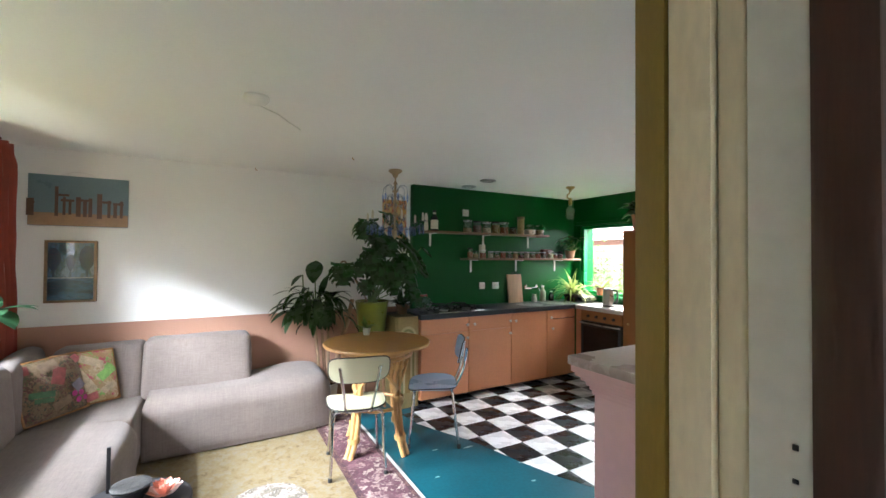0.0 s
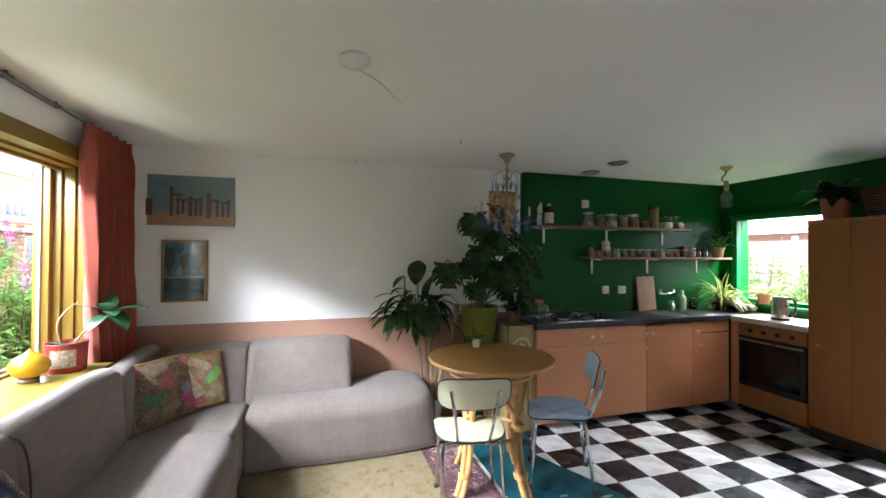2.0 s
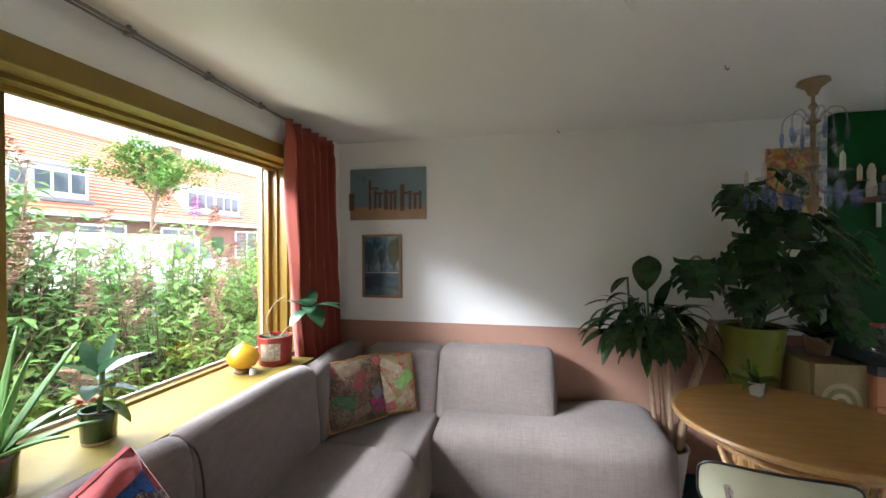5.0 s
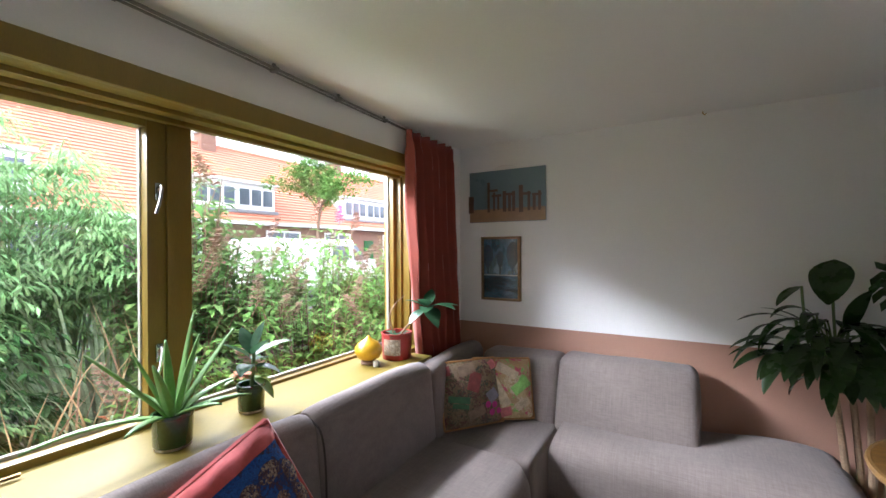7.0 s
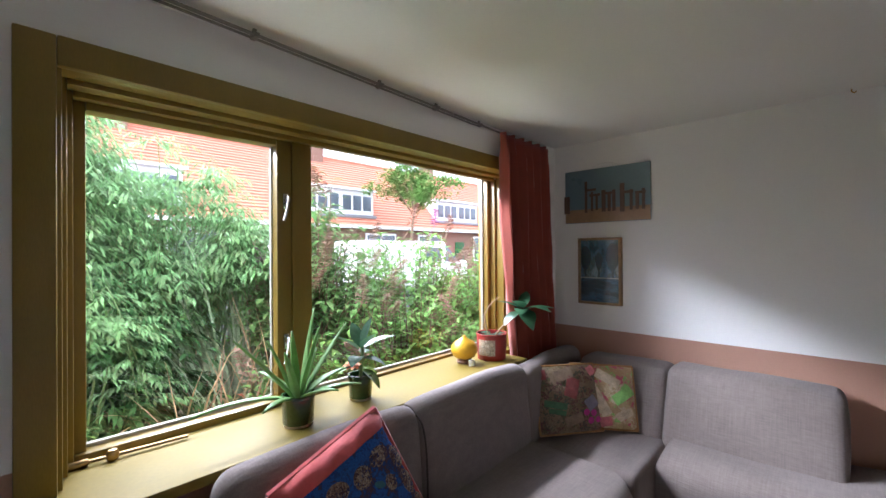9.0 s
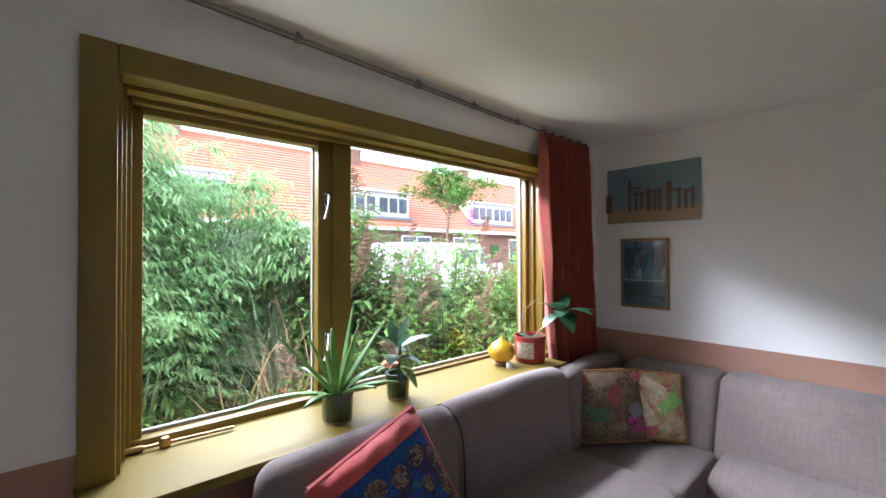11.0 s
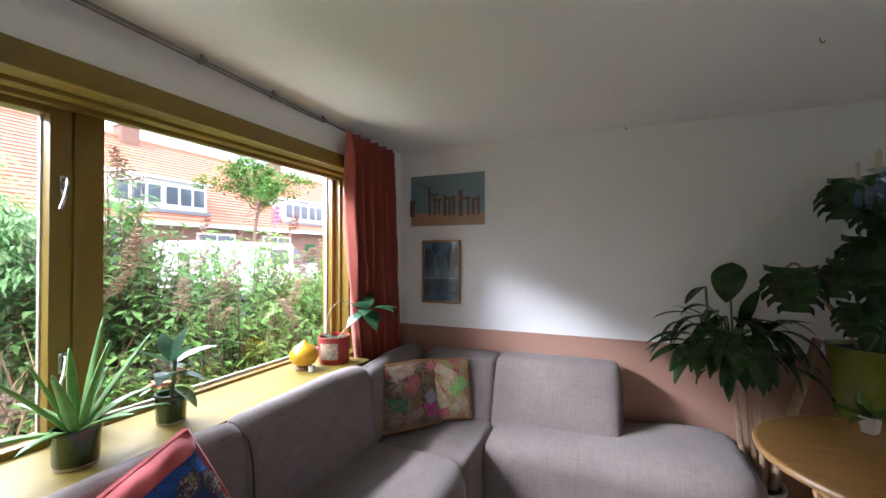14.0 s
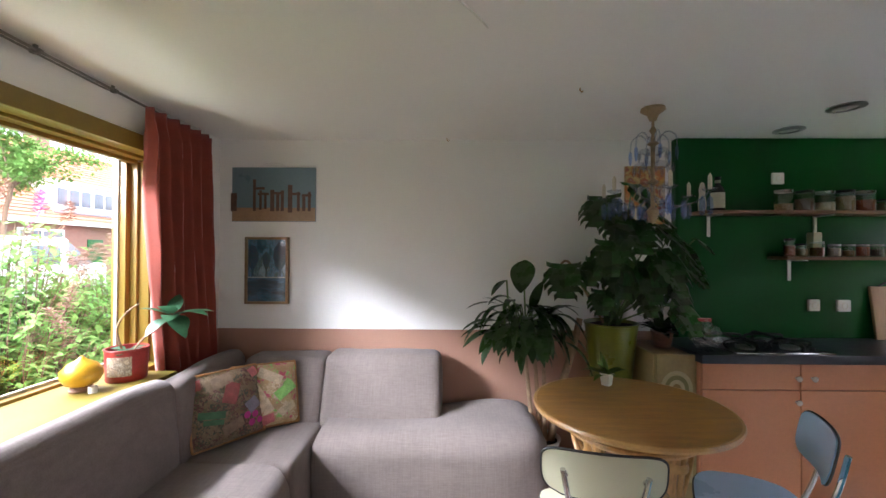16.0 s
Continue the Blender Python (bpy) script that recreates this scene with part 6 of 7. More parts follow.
for k in range(96):
    az, el = rnd(0, 6.283), rnd(-0.1, 1.25)
    wallward = math.sin(az) > 0.3
    out = rnd(0.06, 0.24) * (0.5 if wallward else 1.0)
    root = Vector((rnd(-0.04, 0.04) - 0.10, rnd(-0.03, 0.01), rnd(0.86, 1.06)))
    p = root + way(az, el) * out
    part("stalk", tube([root, root.lerp(p, 0.5) + Vector((0, 0, 0.012)), p], 0.004, 5), M_STALK, dp)
    strap("leaf", dp, p, az + rnd(-0.3, 0.3), el * 0.6, rnd(0.17, 0.31) * (0.6 if wallward else 1.0), rnd(0.045, 0.08), rnd(0.9, 2.8), L_DARK, 0.25, 9, 0.42)
for az, el, ln, w, p in ((4.3, -0.7, 0.24, 0.15, (-0.10, -0.06, 1.46)), (3.5, -0.3, 0.15, 0.08, (-0.22, -0.06, 1.33)), (3.4, 0.5, 0.26, 0.05, (-0.24, -0.05, 1.16)), (5.0, 0.9, 0.30, 0.10, (0.0, -0.06, 1.06)),
                         (0.1, 0.7, 0.26, 0.09, (0.02, -0.05, 1.10)), (4.9, 1.2, 0.28, 0.07, (-0.06, -0.08, 1.12)), (3.0, 0.9, 0.26, 0.06, (-0.15, -0.04, 1.10)), (4.6, 0.2, 0.30, 0.09, (-0.12, -0.16, 1.06)), (3.9, 0.1, 0.30, 0.085, (-0.22, -0.12, 1.03))):
    strap("broad_leaf", dp, p, az, el, ln, w, 1.0, L_DARK, 0.12, 9)
    part("stalk", tube([(p[0] * 0.4 - 0.04, p[1] * 0.3, 0.9), (p[0] * 0.8 - 0.02, p[1] * 0.5, max(0.97, p[2] - 0.2)), p], 0.006, 6), M_STALK, dp)


def monstera_leaf(bm, base, out, size, droop=0.5):
    """A split leaf: fingers run out from the midrib on both sides."""
    d = Vector(out).normalized()
    up = Vector((0, 0, 1))
    side = d.cross(up).normalized()
    p = Vector(base)
    n = 6
    pts = []
    for i in range(n + 1):
        pts.append((p.copy(), d.copy()))
        d = (d - up * droop / n).normalized()
        p = p + d * size / n
    for s in (-1, 1):
        for i in range(n):
            a, da = pts[i]
            b2, db = pts[i + 1]
            w = size * 0.50 * math.sin(math.pi * (0.20 + 0.74 * (i + 0.5) / n)) ** 0.7
            nrm = side.cross(da).normalized()
            back = -da * (0.35 if i == 0 else -0.25) * w
            mid = 0.72
            m0 = a + side * s * w * mid + nrm * 0.08 * w
            m1 = b2 + side * s * w * mid + nrm * 0.08 * w
            t0 = a.lerp(b2, 0.02) + side * s * w + back - nrm * 0.10 * w
            t1 = a.lerp(b2, 0.93) + side * s * w * 0.97 + back - nrm * 0.12 * w
            v = [bm.verts.new(q2) for q2 in (a, b2, m1, m0)]
            f = [bm.verts.new(q2) for q2 in (m0.lerp(m1, 0.01), m0.lerp(m1, 0.96), t1, t0)]
            bm.faces.new(v)
            bm.faces.new(f)
            bm.faces.new((v[3], v[2], f[1], f[0]))


# monstera in a chartreuse pot on a stool
ms = thing("monstera_plant", "large dark monstera in a chartreuse pot on a stool", "potted plant", (1.40, 4.05, 0.655))
M_CHART = mat("chartreuse_glazed_pot", (0.15, 0.17, 0.010), 0.3, var=0.2, scale=6, bump=0.02)
pot(ms, 0.125, 0.165, 0.40, M_CHART, 0.0)
st2 = thing("plant_stool", "dark wooden stool under the monstera", "stool", (1.40, 4.05, 0))
part("seat", lathe([(0.16, 0.62), (0.165, 0.63), (0.165, 0.648), (0.0, 0.654)], 26), M_SHELF, st2)
for k in range(4):
    a = math.pi / 4 + k * math.pi / 2
    part("leg", tube([(0.15 * math.cos(a), 0.15 * math.sin(a), 0), (0.12 * math.cos(a), 0.12 * math.sin(a), 0.63)], 0.016, 8), M_SHELF, st2)
random.seed(21)
ML = [((-0.07, -0.05, 1.22), 4.1, -0.8, 0.27), ((0.13, -0.03, 1.30), 5.2, -0.7, 0.22), ((-0.03, -0.10, 0.93), 4.3, -0.8, 0.27), ((0.09, -0.08, 1.06), 4.7, -0.7, 0.30), ((0.25, -0.10, 0.88), 5.0, -0.8, 0.31),
      ((0.16, -0.14, 0.80), 4.6, -0.9, 0.28), ((0.36, -0.06, 0.96), 5.4, -0.6, 0.24), ((0.48, 0.02, 0.86), 5.3, -0.7, 0.20), ((0.60, 0.08, 0.95), 5.6, -0.6, 0.15), ((0.57, 0.08, 0.74), 5.2, -0.7, 0.16),
      ((-0.33, -0.08, 0.78), 4.5, -0.75, 0.27), ((0.36, -0.12, 0.54), 5.0, -0.7, 0.24), ((0.02, -0.06, 0.74), 4.0, -0.4, 0.17), ((0.20, -0.04, 1.14), 5.6, -0.5, 0.22),
      ((0.02, -0.12, 0.80), 4.4, -0.9, 0.26), ((0.12, -0.16, 0.66), 4.9, -0.9, 0.22), ((0.28, -0.14, 0.72), 5.1, -0.9, 0.26), ((-0.12, -0.10, 0.82), 4.0, -0.8, 0.22), ((-0.10, -0.14, 0.62), 4.3, -0.7, 0.19),
      ((0.30, -0.02, 1.04), 5.3, -0.7, 0.24), ((0.02, -0.02, 1.12), 4.5, -0.8, 0.25)]
for p, az, el, sz in ML:
    bm = bmesh.new()
    monstera_leaf(bm, p, way(az, el), sz, rnd(0.2, 0.6))
    part("leaf", bm, L_DARK, ms, "split monstera leaf" if p == ML[0][0] else "")
    part("stalk", tube([(rnd(-0.05, 0.05), rnd(-0.04, 0.04), 0.38), (p[0] * 0.5, p[1] * 0.4, 0.38 + (p[2] - 0.38) * 0.55), p], 0.007, 6, taper=0.004), M_STALK, ms)
part("moss_pole", tube([(0.02, 0.02, 0.36), (0.03, 0.03, 0.8), (0.02, 0.04, 1.2)], 0.02, 9), M_BARK, ms)
part("aerial_stem", tube([(-0.06, -0.03, 0.40), (-0.20, -0.08, 0.62), (-0.30, -0.05, 0.80), (-0.36, -0.02, 0.72), (-0.34, -0.06, 0.70)], 0.008, 7), M_CANE, ms)
# low dark plant at the counter's end
lp = thing("dark_fern", "low dark leafy plant in a small brown pot", "potted plant", (1.72, 4.02, 0.906))
pot(lp, 0.05, 0.065, 0.10, M_SHELF)
random.seed(5)
for k in range(34):
    strap("leaf", lp, (rnd(-0.02, 0.02), rnd(-0.02, 0.02), 0.09), rnd(0, 6.28), rnd(0.2, 1.3), rnd(0.10, 0.22), 0.045, rnd(0.4, 1.2), L_DARK, 0.2, 5)
board = solo("corner_shelf", box(1.59, 1.797, 3.83, 4.24, 0.876, 0.9, 0.003), M_SHELF, "dark board closing the corner beside the counter", "shelf", (1.69, 4.0, 0.876))
# little plant in a white pot on the table
wp = thing("small_table_plant", "small pale green plant in a square white pot", "potted plant", (1.145, 3.46, TZ + 0.002))
part("pot", lathe([(0.026, 0), (0.028, 0.003), (0.036, 0.062), (0.031, 0.062), (0.029, 0.045), (0, 0.044)], 4), M_PLASTIC, wp, "square white pot")
for k in range(16):
    strap("leaf", wp, (rnd(-0.012, 0.012), rnd(-0.012, 0.012), 0.045), rnd(0, 6.28), rnd(0.5, 1.4), rnd(0.07, 0.14), 0.032, rnd(0.3, 1.2), L_LIGHT, 0.2, 4)
# spider plant on the counter
spd = thing("spider_plant", "pale variegated spider plant in a brown bowl", "potted plant", (4.20, 4.02, 0.921))
M_BOWL = mat("brown_clay_bowl", (0.10, 0.05, 0.03), 0.5, var=0.2, scale=10)
pot(spd, 0.07, 0.11, 0.095, M_BOWL)
for k in range(110):
    strap("leaf", spd, (rnd(-0.03, 0.03), rnd(-0.03, 0.03), 0.085), rnd(0, 6.28), rnd(0.5, 1.45), rnd(0.26, 0.44), 0.021, rnd(1.4, 3.0), L_LIME, 0.3, 7, 0.3)
# plant on the lower shelf
spn = thing("trailing_plant", "trailing green plant in a dark pot on the shelf", "potted plant", (4.30, 4.15, 1.4905))
pot(spn, 0.05, 0.068, 0.11, M_SHELF)
for k in range(60):
    az = rnd(0, 6.28)
    rr = rnd(0.02, 0.17)
    strap("leaf", spn, (rr * math.cos(az), min(0.05, rr * 0.6 * math.sin(az)), rnd(0.11, 0.30)), az, rnd(-0.3, 0.9), rnd(0.06, 0.10), rnd(0.04, 0.06), rnd(0.4, 1.0), L_LIGHT if k % 3 == 0 else L_MID, 0.2, 5)
# terracotta pot on the kitchen sill
M_TERRA = mat("terracotta", (0.42, 0.16, 0.08), 0.8, var=0.2, scale=12)
kp2 = thing("sill_plant", "pale spiky plant in a terracotta pot on the window sill", "potted plant", (4.455, 3.76, 1.013))
pot(kp2, 0.045, 0.058, 0.10, M_TERRA)
for k in range(22):
    strap("leaf", kp2, (rnd(-0.02, 0.02), rnd(-0.02, 0.02), 0.09), rnd(0, 6.28), rnd(0.2, 1.1), rnd(0.16, 0.30), 0.03, rnd(0.5, 1.2), L_LIME, 0.3, 6)
# on top of the tall cabinet
cp = thing("cabinet_top_plant", "dark leafy plant in a terracotta pot on the tall cabinet", "potted plant", (4.16, 2.97, 1.813))
pot(cp, 0.08, 0.10, 0.18, M_TERRA)
for k in range(46):
    strap("leaf", cp, (rnd(-0.04, 0.04), rnd(-0.05, 0.05), 0.17 + rnd(0, 0.08)), rnd(0, 6.28), rnd(-0.2, 0.9), rnd(0.12, 0.26), rnd(0.06, 0.10), rnd(0.4, 1.2), L_DARK, 0.2, 5)
bk2 = thing("wicker_basket", "dark brown round wicker basket on the tall cabinet", "basket", (4.18, 2.62, 1.813))
M_WICKER = mat("dark_wicker", (0.065, 0.035, 0.02), 0.7, var=0.4, scale=30, bump=0.2)
for k in range(10):
    part("weave", lathe([(0.135 + 0.004 * k, 0.022 * k), (0.146 + 0.004 * k, 0.022 * k + 0.011), (0.137 + 0.004 * k, 0.022 * k + 0.022)], 28, cap=False), M_WICKER, bk2)
part("inside", lathe([(0.0, 0.18), (0.16, 0.19)], 20, cap=False), M_SOIL, bk2)
# pothos trailing from the cabinet to the garden door
pv = thing("pothos_plant", "long pothos vines trailing in front of the garden door", "potted plant", (4.15, 2.53, 1.813))
part("pot", lathe([(0.045, 0), (0.055, 0.09), (0.05, 0.09), (0.045, 0.06), (0, 0.06)], 18), M_BOWL, pv)
random.seed(8)
for vine, pts in enumerate((((0.0, 0.0, 0.08), (0.02, -0.15, 0.20), (-0.02, -0.40, 0.16), (-0.05, -0.65, 0.22), (-0.05, -0.95, 0.32)), ((0, 0, 0.08), (-0.04, -0.16, 0.12), (-0.06, -0.32, -0.02), (-0.06, -0.38, -0.14)),
                            ((0, 0, 0.08), (-0.02, -0.2, 0.2), (-0.05, -0.45, 0.08), (-0.06, -0.55, -0.03), (-0.05, -0.62, -0.08)), ((0, 0, 0.08), (0.0, -0.25, 0.24), (-0.05, -0.55, 0.26), (-0.06, -0.80, 0.12), (-0.05, -0.90, 0.02)))):
    part("vine", tube(pts, 0.004, 6), M_STALK, pv)
    pp = [Vector(q2) for q2 in pts]
    for k in range(20):
        s = rnd(0.25, 1) * (len(pp) - 1)
        i = min(int(s), len(pp) - 2)
        p = pp[i].lerp(pp[i + 1], s - i)
        strap("leaf", pv, p, rnd(0, 6.28), rnd(-0.9, 0.3), rnd(0.09, 0.13), rnd(0.07, 0.09), rnd(0.4, 1.0), L_LIGHT if k % 2 else L_MID, 0.2, 5, 0.35)

# ---- low side table with bowl and paper lotus ----
O = (-0.26, 1.94, 0)
sd = thing("side_table", "small round black side table beside the sofa", "side table", O)
part("top", lathe([(0.19, 0.575), (0.195, 0.58), (0.195, 0.592), (0.19, 0.598), (0, 0.598)], 32), M_BLACK, sd)
part("column", lathe([(0.02, 0.03), (0.016, 0.1), (0.016, 0.5), (0.03, 0.576)], 14), M_BLACK, sd)
part("base", lathe([(0.14, 0.011), (0.14, 0.022), (0.02, 0.035)], 28), M_BLACK, sd)
O = (-0.262, 1.965, 0.5985)
bw = thing("incense_bowl", "black metal bowl with a grey mesh lid and handle", "bowl", O)
part("bowl", lathe([(0.035, 0), (0.055, 0.03), (0.06, 0.055), (0.052, 0.05), (0, 0.03)], 24), M_BLACK, bw)
part("lid", lathe([(0.062, 0.06), (0.064, 0.064), (0.045, 0.070), (0.03, 0.066), (0.0, 0.068)], 24, cap=False), mat("dark_mesh_metal", (0.10, 0.10, 0.10), 0.45, metal=0.7, var=0.3, scale=90, bump=0.2), bw)
part("handle", box(-0.072, -0.060, -0.006, 0.006, 0.05, 0.215, 0.002), M_BLACK, bw)
O = (-0.16, 1.955, 0.5985)
lo = thing("paper_lotus", "coral paper lotus flower candle holder", "ornament", O)
M_LOTUS = mat("coral_paper", (0.62, 0.25, 0.17), 0.7, var=0.15, scale=20)
M_LOTUSW = mat("pale_pink_paper", (0.72, 0.55, 0.50), 0.7, var=0.1, scale=20)
for ring, (n, el, ln, r) in enumerate(((9, 0.35, 0.055, 0.02), (8, 0.8, 0.055, 0.012), (6, 1.2, 0.05, 0.006))):
    for k in range(n):
        a = 2 * math.pi * k / n + ring * 0.3
        strap("petal", lo, (r * math.cos(a), r * math.sin(a), 0.004), a, el, ln, 0.034, -0.6, M_LOTUSW if k % 4 == 0 else M_LOTUS, 0.4, 5, 0.5)

# ---- outside, street side ----
L_BUD = leafmat("buddleia_leaf", (0.13, 0.23, 0.075), 0.8, 0.35, 0.12, 0.42)
L_FRESH = leafmat("fresh_green_leaf", (0.155, 0.29, 0.075), 0.8, 0.35, 0.12, 0.42)
L_WILLOW = leafmat("grey_green_leaf", (0.17, 0.30, 0.125), 0.8, 0.35, 0.12, 0.42)
# leaf colour darkened to paint the shade in the hollow below the bushes
L_DARKOUT = leafmat("shaded_hollow_leaf", (0.055, 0.12, 0.04), 0.8, 0.35, 0.12)
L_GRASS = leafmat("pampas_blade", (0.30, 0.38, 0.24), 0.8, 0.35, 0.12, 0.4)
L_DRY = leafmat("dry_straw", (0.36, 0.25, 0.15), 0.8, 0.35, 0.12)
L_REDBROWN = leafmat("rust_leaf", (0.22, 0.06, 0.035), 0.7, 0.35, 0.12)
M_SPIKE = mat("faded_pink_flower_spike", (0.27, 0.165, 0.115), 0.9, var=0.4, scale=60, bump=0.2)
M_PURPLE = mat("purple_flower_spike", (0.38, 0.12, 0.30), 0.9, var=0.3, scale=60, bump=0.2)


def bush(name, label, at, rx, ry, h, stems, per, leaf_m, ln, wd, seed, el=(0.0, 0.9), spikes=0, low=0.12, spread=0.45, droop=0.8):
    """Stems fan out from the ground; leaves sit in pairs along them."""
    random.seed(seed)
    ob = thing(name, label, "shrub", at)
    leaves, wood = bmesh.new(), bmesh.new()
    tops = []
    for s in range(stems):
        a, r = rnd(0, 6.283), math.sqrt(rnd(0, 1))
        top = Vector((rx * r * math.cos(a), ry * r * math.sin(a), h * (1 - 0.45 * r * r) * rnd(0.72, 1.05)))
        foot = Vector((top.x * spread, top.y * spread, 0))
        mid = foot.lerp(top, 0.55) + Vector((rnd(-0.08, 0.08), rnd(-0.08, 0.08), 0.12 * h))
        tube([foot, mid, top], 0.008, 4, wood, 0.002)
        tops.append(top)
        for k in range(per):
            t = low + (1 - low) * k / per
            p = foot.lerp(mid, t / 0.55) if t < 0.55 else mid.lerp(top, (t - 0.55) / 0.45)
            az = k * 2.4 + rnd(-0.5, 0.5)
            k2 = rnd(0.65, 1.15)
            blade(leaves, p + Vector((rnd(-0.03, 0.03), rnd(-0.03, 0.03), rnd(-0.03, 0.03))), way(az, rnd(*el)), ln * k2, wd * k2, droop * rnd(0.5, 1.3), 0.2, 2)
    fo = part("foliage", leaves, leaf_m, ob)
    fo["kind"] = "stuff"
    wo = part("stems", wood, M_BARK, ob)
    wo["kind"] = "stuff"
    for k in range(spikes):
        t = tops[k % len(tops)]
        sp = bmesh.new()
        d = Vector((rnd(-0.2, 0.7), rnd(-0.6, 0.6), rnd(0.5, 1))).normalized()
        t = t + Vector((0.10, 0, 0.04))
        size = rnd(0.16, 0.28)
        for j in range(130):
            u = j / 130
            a = j * 2.4
            o = Vector((math.cos(a), math.sin(a), 0.3 * math.sin(a * 1.7))) * (0.042 * (1 - u) ** 0.5 * rnd(0.4, 1.1))
            c = t + d * (size * u) + o
            blade(sp, c, way(a, 0.4), 0.030, 0.024, 0.2, 0.2, 2)
        tube([t - Vector((0.10, 0, 0.12)), t, t + d * size * 0.9], 0.003, 4, sp)
        part("flower_spike", sp, M_PURPLE if k % 13 == 5 else M_SPIKE, ob)
    return ob


bush("buddleia_shrub", "tall buddleia shrub with faded flower spikes outside the window", (-3.0, 3.15, -0.25), 0.62, 0.62, 2.45, 170, 46, L_BUD, 0.13, 0.045, 1, spikes=20)
bush("buddleia_shrub", "buddleia shrub with brown spikes in the front garden", (-3.1, 4.3, -0.25), 0.8, 0.9, 2.1, 190, 46, L_FRESH, 0.13, 0.045, 2, spikes=22)
bush("buddleia_shrub", "broad buddleia shrub with purple and brown spikes", (-3.1, 5.8, -0.25), 0.8, 1.0, 2.0, 160, 44, L_FRESH, 0.13, 0.045, 3, spikes=26)
bush("nettle_bed", "dense bright green garden growth below the window", (-2.35, 3.6, -0.25), 0.40, 1.5, 1.42, 300, 34, L_FRESH, 0.10, 0.040, 4, spikes=5)
bush("buddleia_shrub", "distant green garden shrub by the street", (-4.3, 7.6, -0.25), 1.0, 1.2, 1.95, 70, 44, L_BUD, 0.14, 0.06, 5, spikes=12)


def feathery(name, label, at, rx, ry, h, stems, twigs, sprays, leaf_m, ln, wd, seed, low=0.4, nod=0.35, flat=0.0):
    """Arching canes; twigs leave them on all sides and carry fans of narrow leaves."""
    random.seed(seed)
    ob = thing(name, label, "shrub", at)
    leaves, wood = bmesh.new(), bmesh.new()
    for s in range(stems):
        a, r = rnd(0, 6.283), math.sqrt(rnd(0, 1))
        out = Vector((rx * math.cos(a), ry * math.sin(a), 0)) * r
        tall = h * (1 - 0.35 * r * r) * rnd(0.75, 1.04)
        foot = out * 0.35
        cane = [foot, foot.lerp(out, 0.35) + Vector((0, 0, tall * 0.6)), foot.lerp(out, 0.8) + Vector((0, 0, tall)), out * 1.18 + Vector((0, 0, tall - nod * r * rnd(0.4, 1.3)))]
        tube(cane, 0.009, 4, wood, 0.002)
        for k in range(twigs):
            t = low + (1 - low) * (k + rnd(0, 1)) / twigs
            q = t * 3
            i = min(2, int(q))
            p = cane[i].lerp(cane[i + 1], q - i)
            az, el = rnd(0, 6.283), rnd(-0.3, 0.5)
            d = way(az, el)
            tl = rnd(0.12, 0.30)
            tip = p + d * tl + Vector((0, 0, -0.3 * tl))
            for j in range(sprays):
                u = (j + 1) / sprays
                b0 = p.lerp(tip, u)
                for sd2 in (-1, 1):
                    la = az + sd2 * rnd(0.35, 1.0)
                    blade(leaves, b0, way(la, rnd(-0.7, 0.25)), ln * rnd(0.7, 1.2), wd * rnd(0.8, 1.2), 0.6, 0.25, 2)
    for nm, bm, m in (("foliage", leaves, leaf_m), ("canes", wood, M_STALK)):
        part(nm, bm, m, ob)["kind"] = "stuff"
    return ob


feathery("bamboo_shrub", "tall feathery light green bamboo outside the casement", (-3.75, 2.30, -0.25), 0.75, 1.0, 2.62, 110, 17, 5, L_WILLOW, 0.105, 0.018, 6, low=0.42)
feathery("willow_shrub", "leafy grey-green shrub rising past the window head", (-3.35, 1.48, -0.25), 0.5, 0.5, 3.15, 88, 20, 5, L_WILLOW, 0.095, 0.017, 7, low=0.45)
feathery("willow_shrub", "shrub with pale drooping leaf sprays close to the window", (-2.75, 1.45, -0.25), 0.42, 0.45, 2.0, 34, 12, 9, L_WILLOW, 0.062, 0.014, 17, low=0.66, nod=0.6)
# added as painted shade: its dark leaves fill the hollow under the light ones
feathery("hollow_shade_shrub", "dense shrub coloured dark for the shaded hollow under the casement", (-3.1, 1.60, -0.25), 0.45, 0.6, 1.75, 60, 13, 5, L_DARKOUT, 0.10, 0.026, 8, low=0.3)
bush("low_shrub", "low yellow-green ground shrub against the window", (-2.15, 1.62, -0.25), 0.25, 0.3, 1.0, 34, 26, L_FRESH, 0.05, 0.022, 9)
bush("rust_shrub", "low rusty brown shrub in the front garden", (-2.45, 2.25, -0.25), 0.3, 0.35, 0.92, 80, 26, L_REDBROWN, 0.09, 0.035, 10)
bush("far_shrub", "green shrub at the garden's far end", (-4.8, -0.4, -0.25), 1.3, 1.3, 2.9, 70, 40, L_BUD, 0.14, 0.06, 12)
bush("far_shrub", "rounded green hedge shrub by the street", (-6.0, 3.6, -0.25), 1.0, 1.6, 2.0, 80, 40, L_FRESH, 0.14, 0.065, 13)
bush("far_shrub", "tall green shrub behind the feathery bush", (-4.6, 1.6, -0.25), 0.9, 1.0, 2.9, 80, 44, L_BUD, 0.13, 0.05, 14)

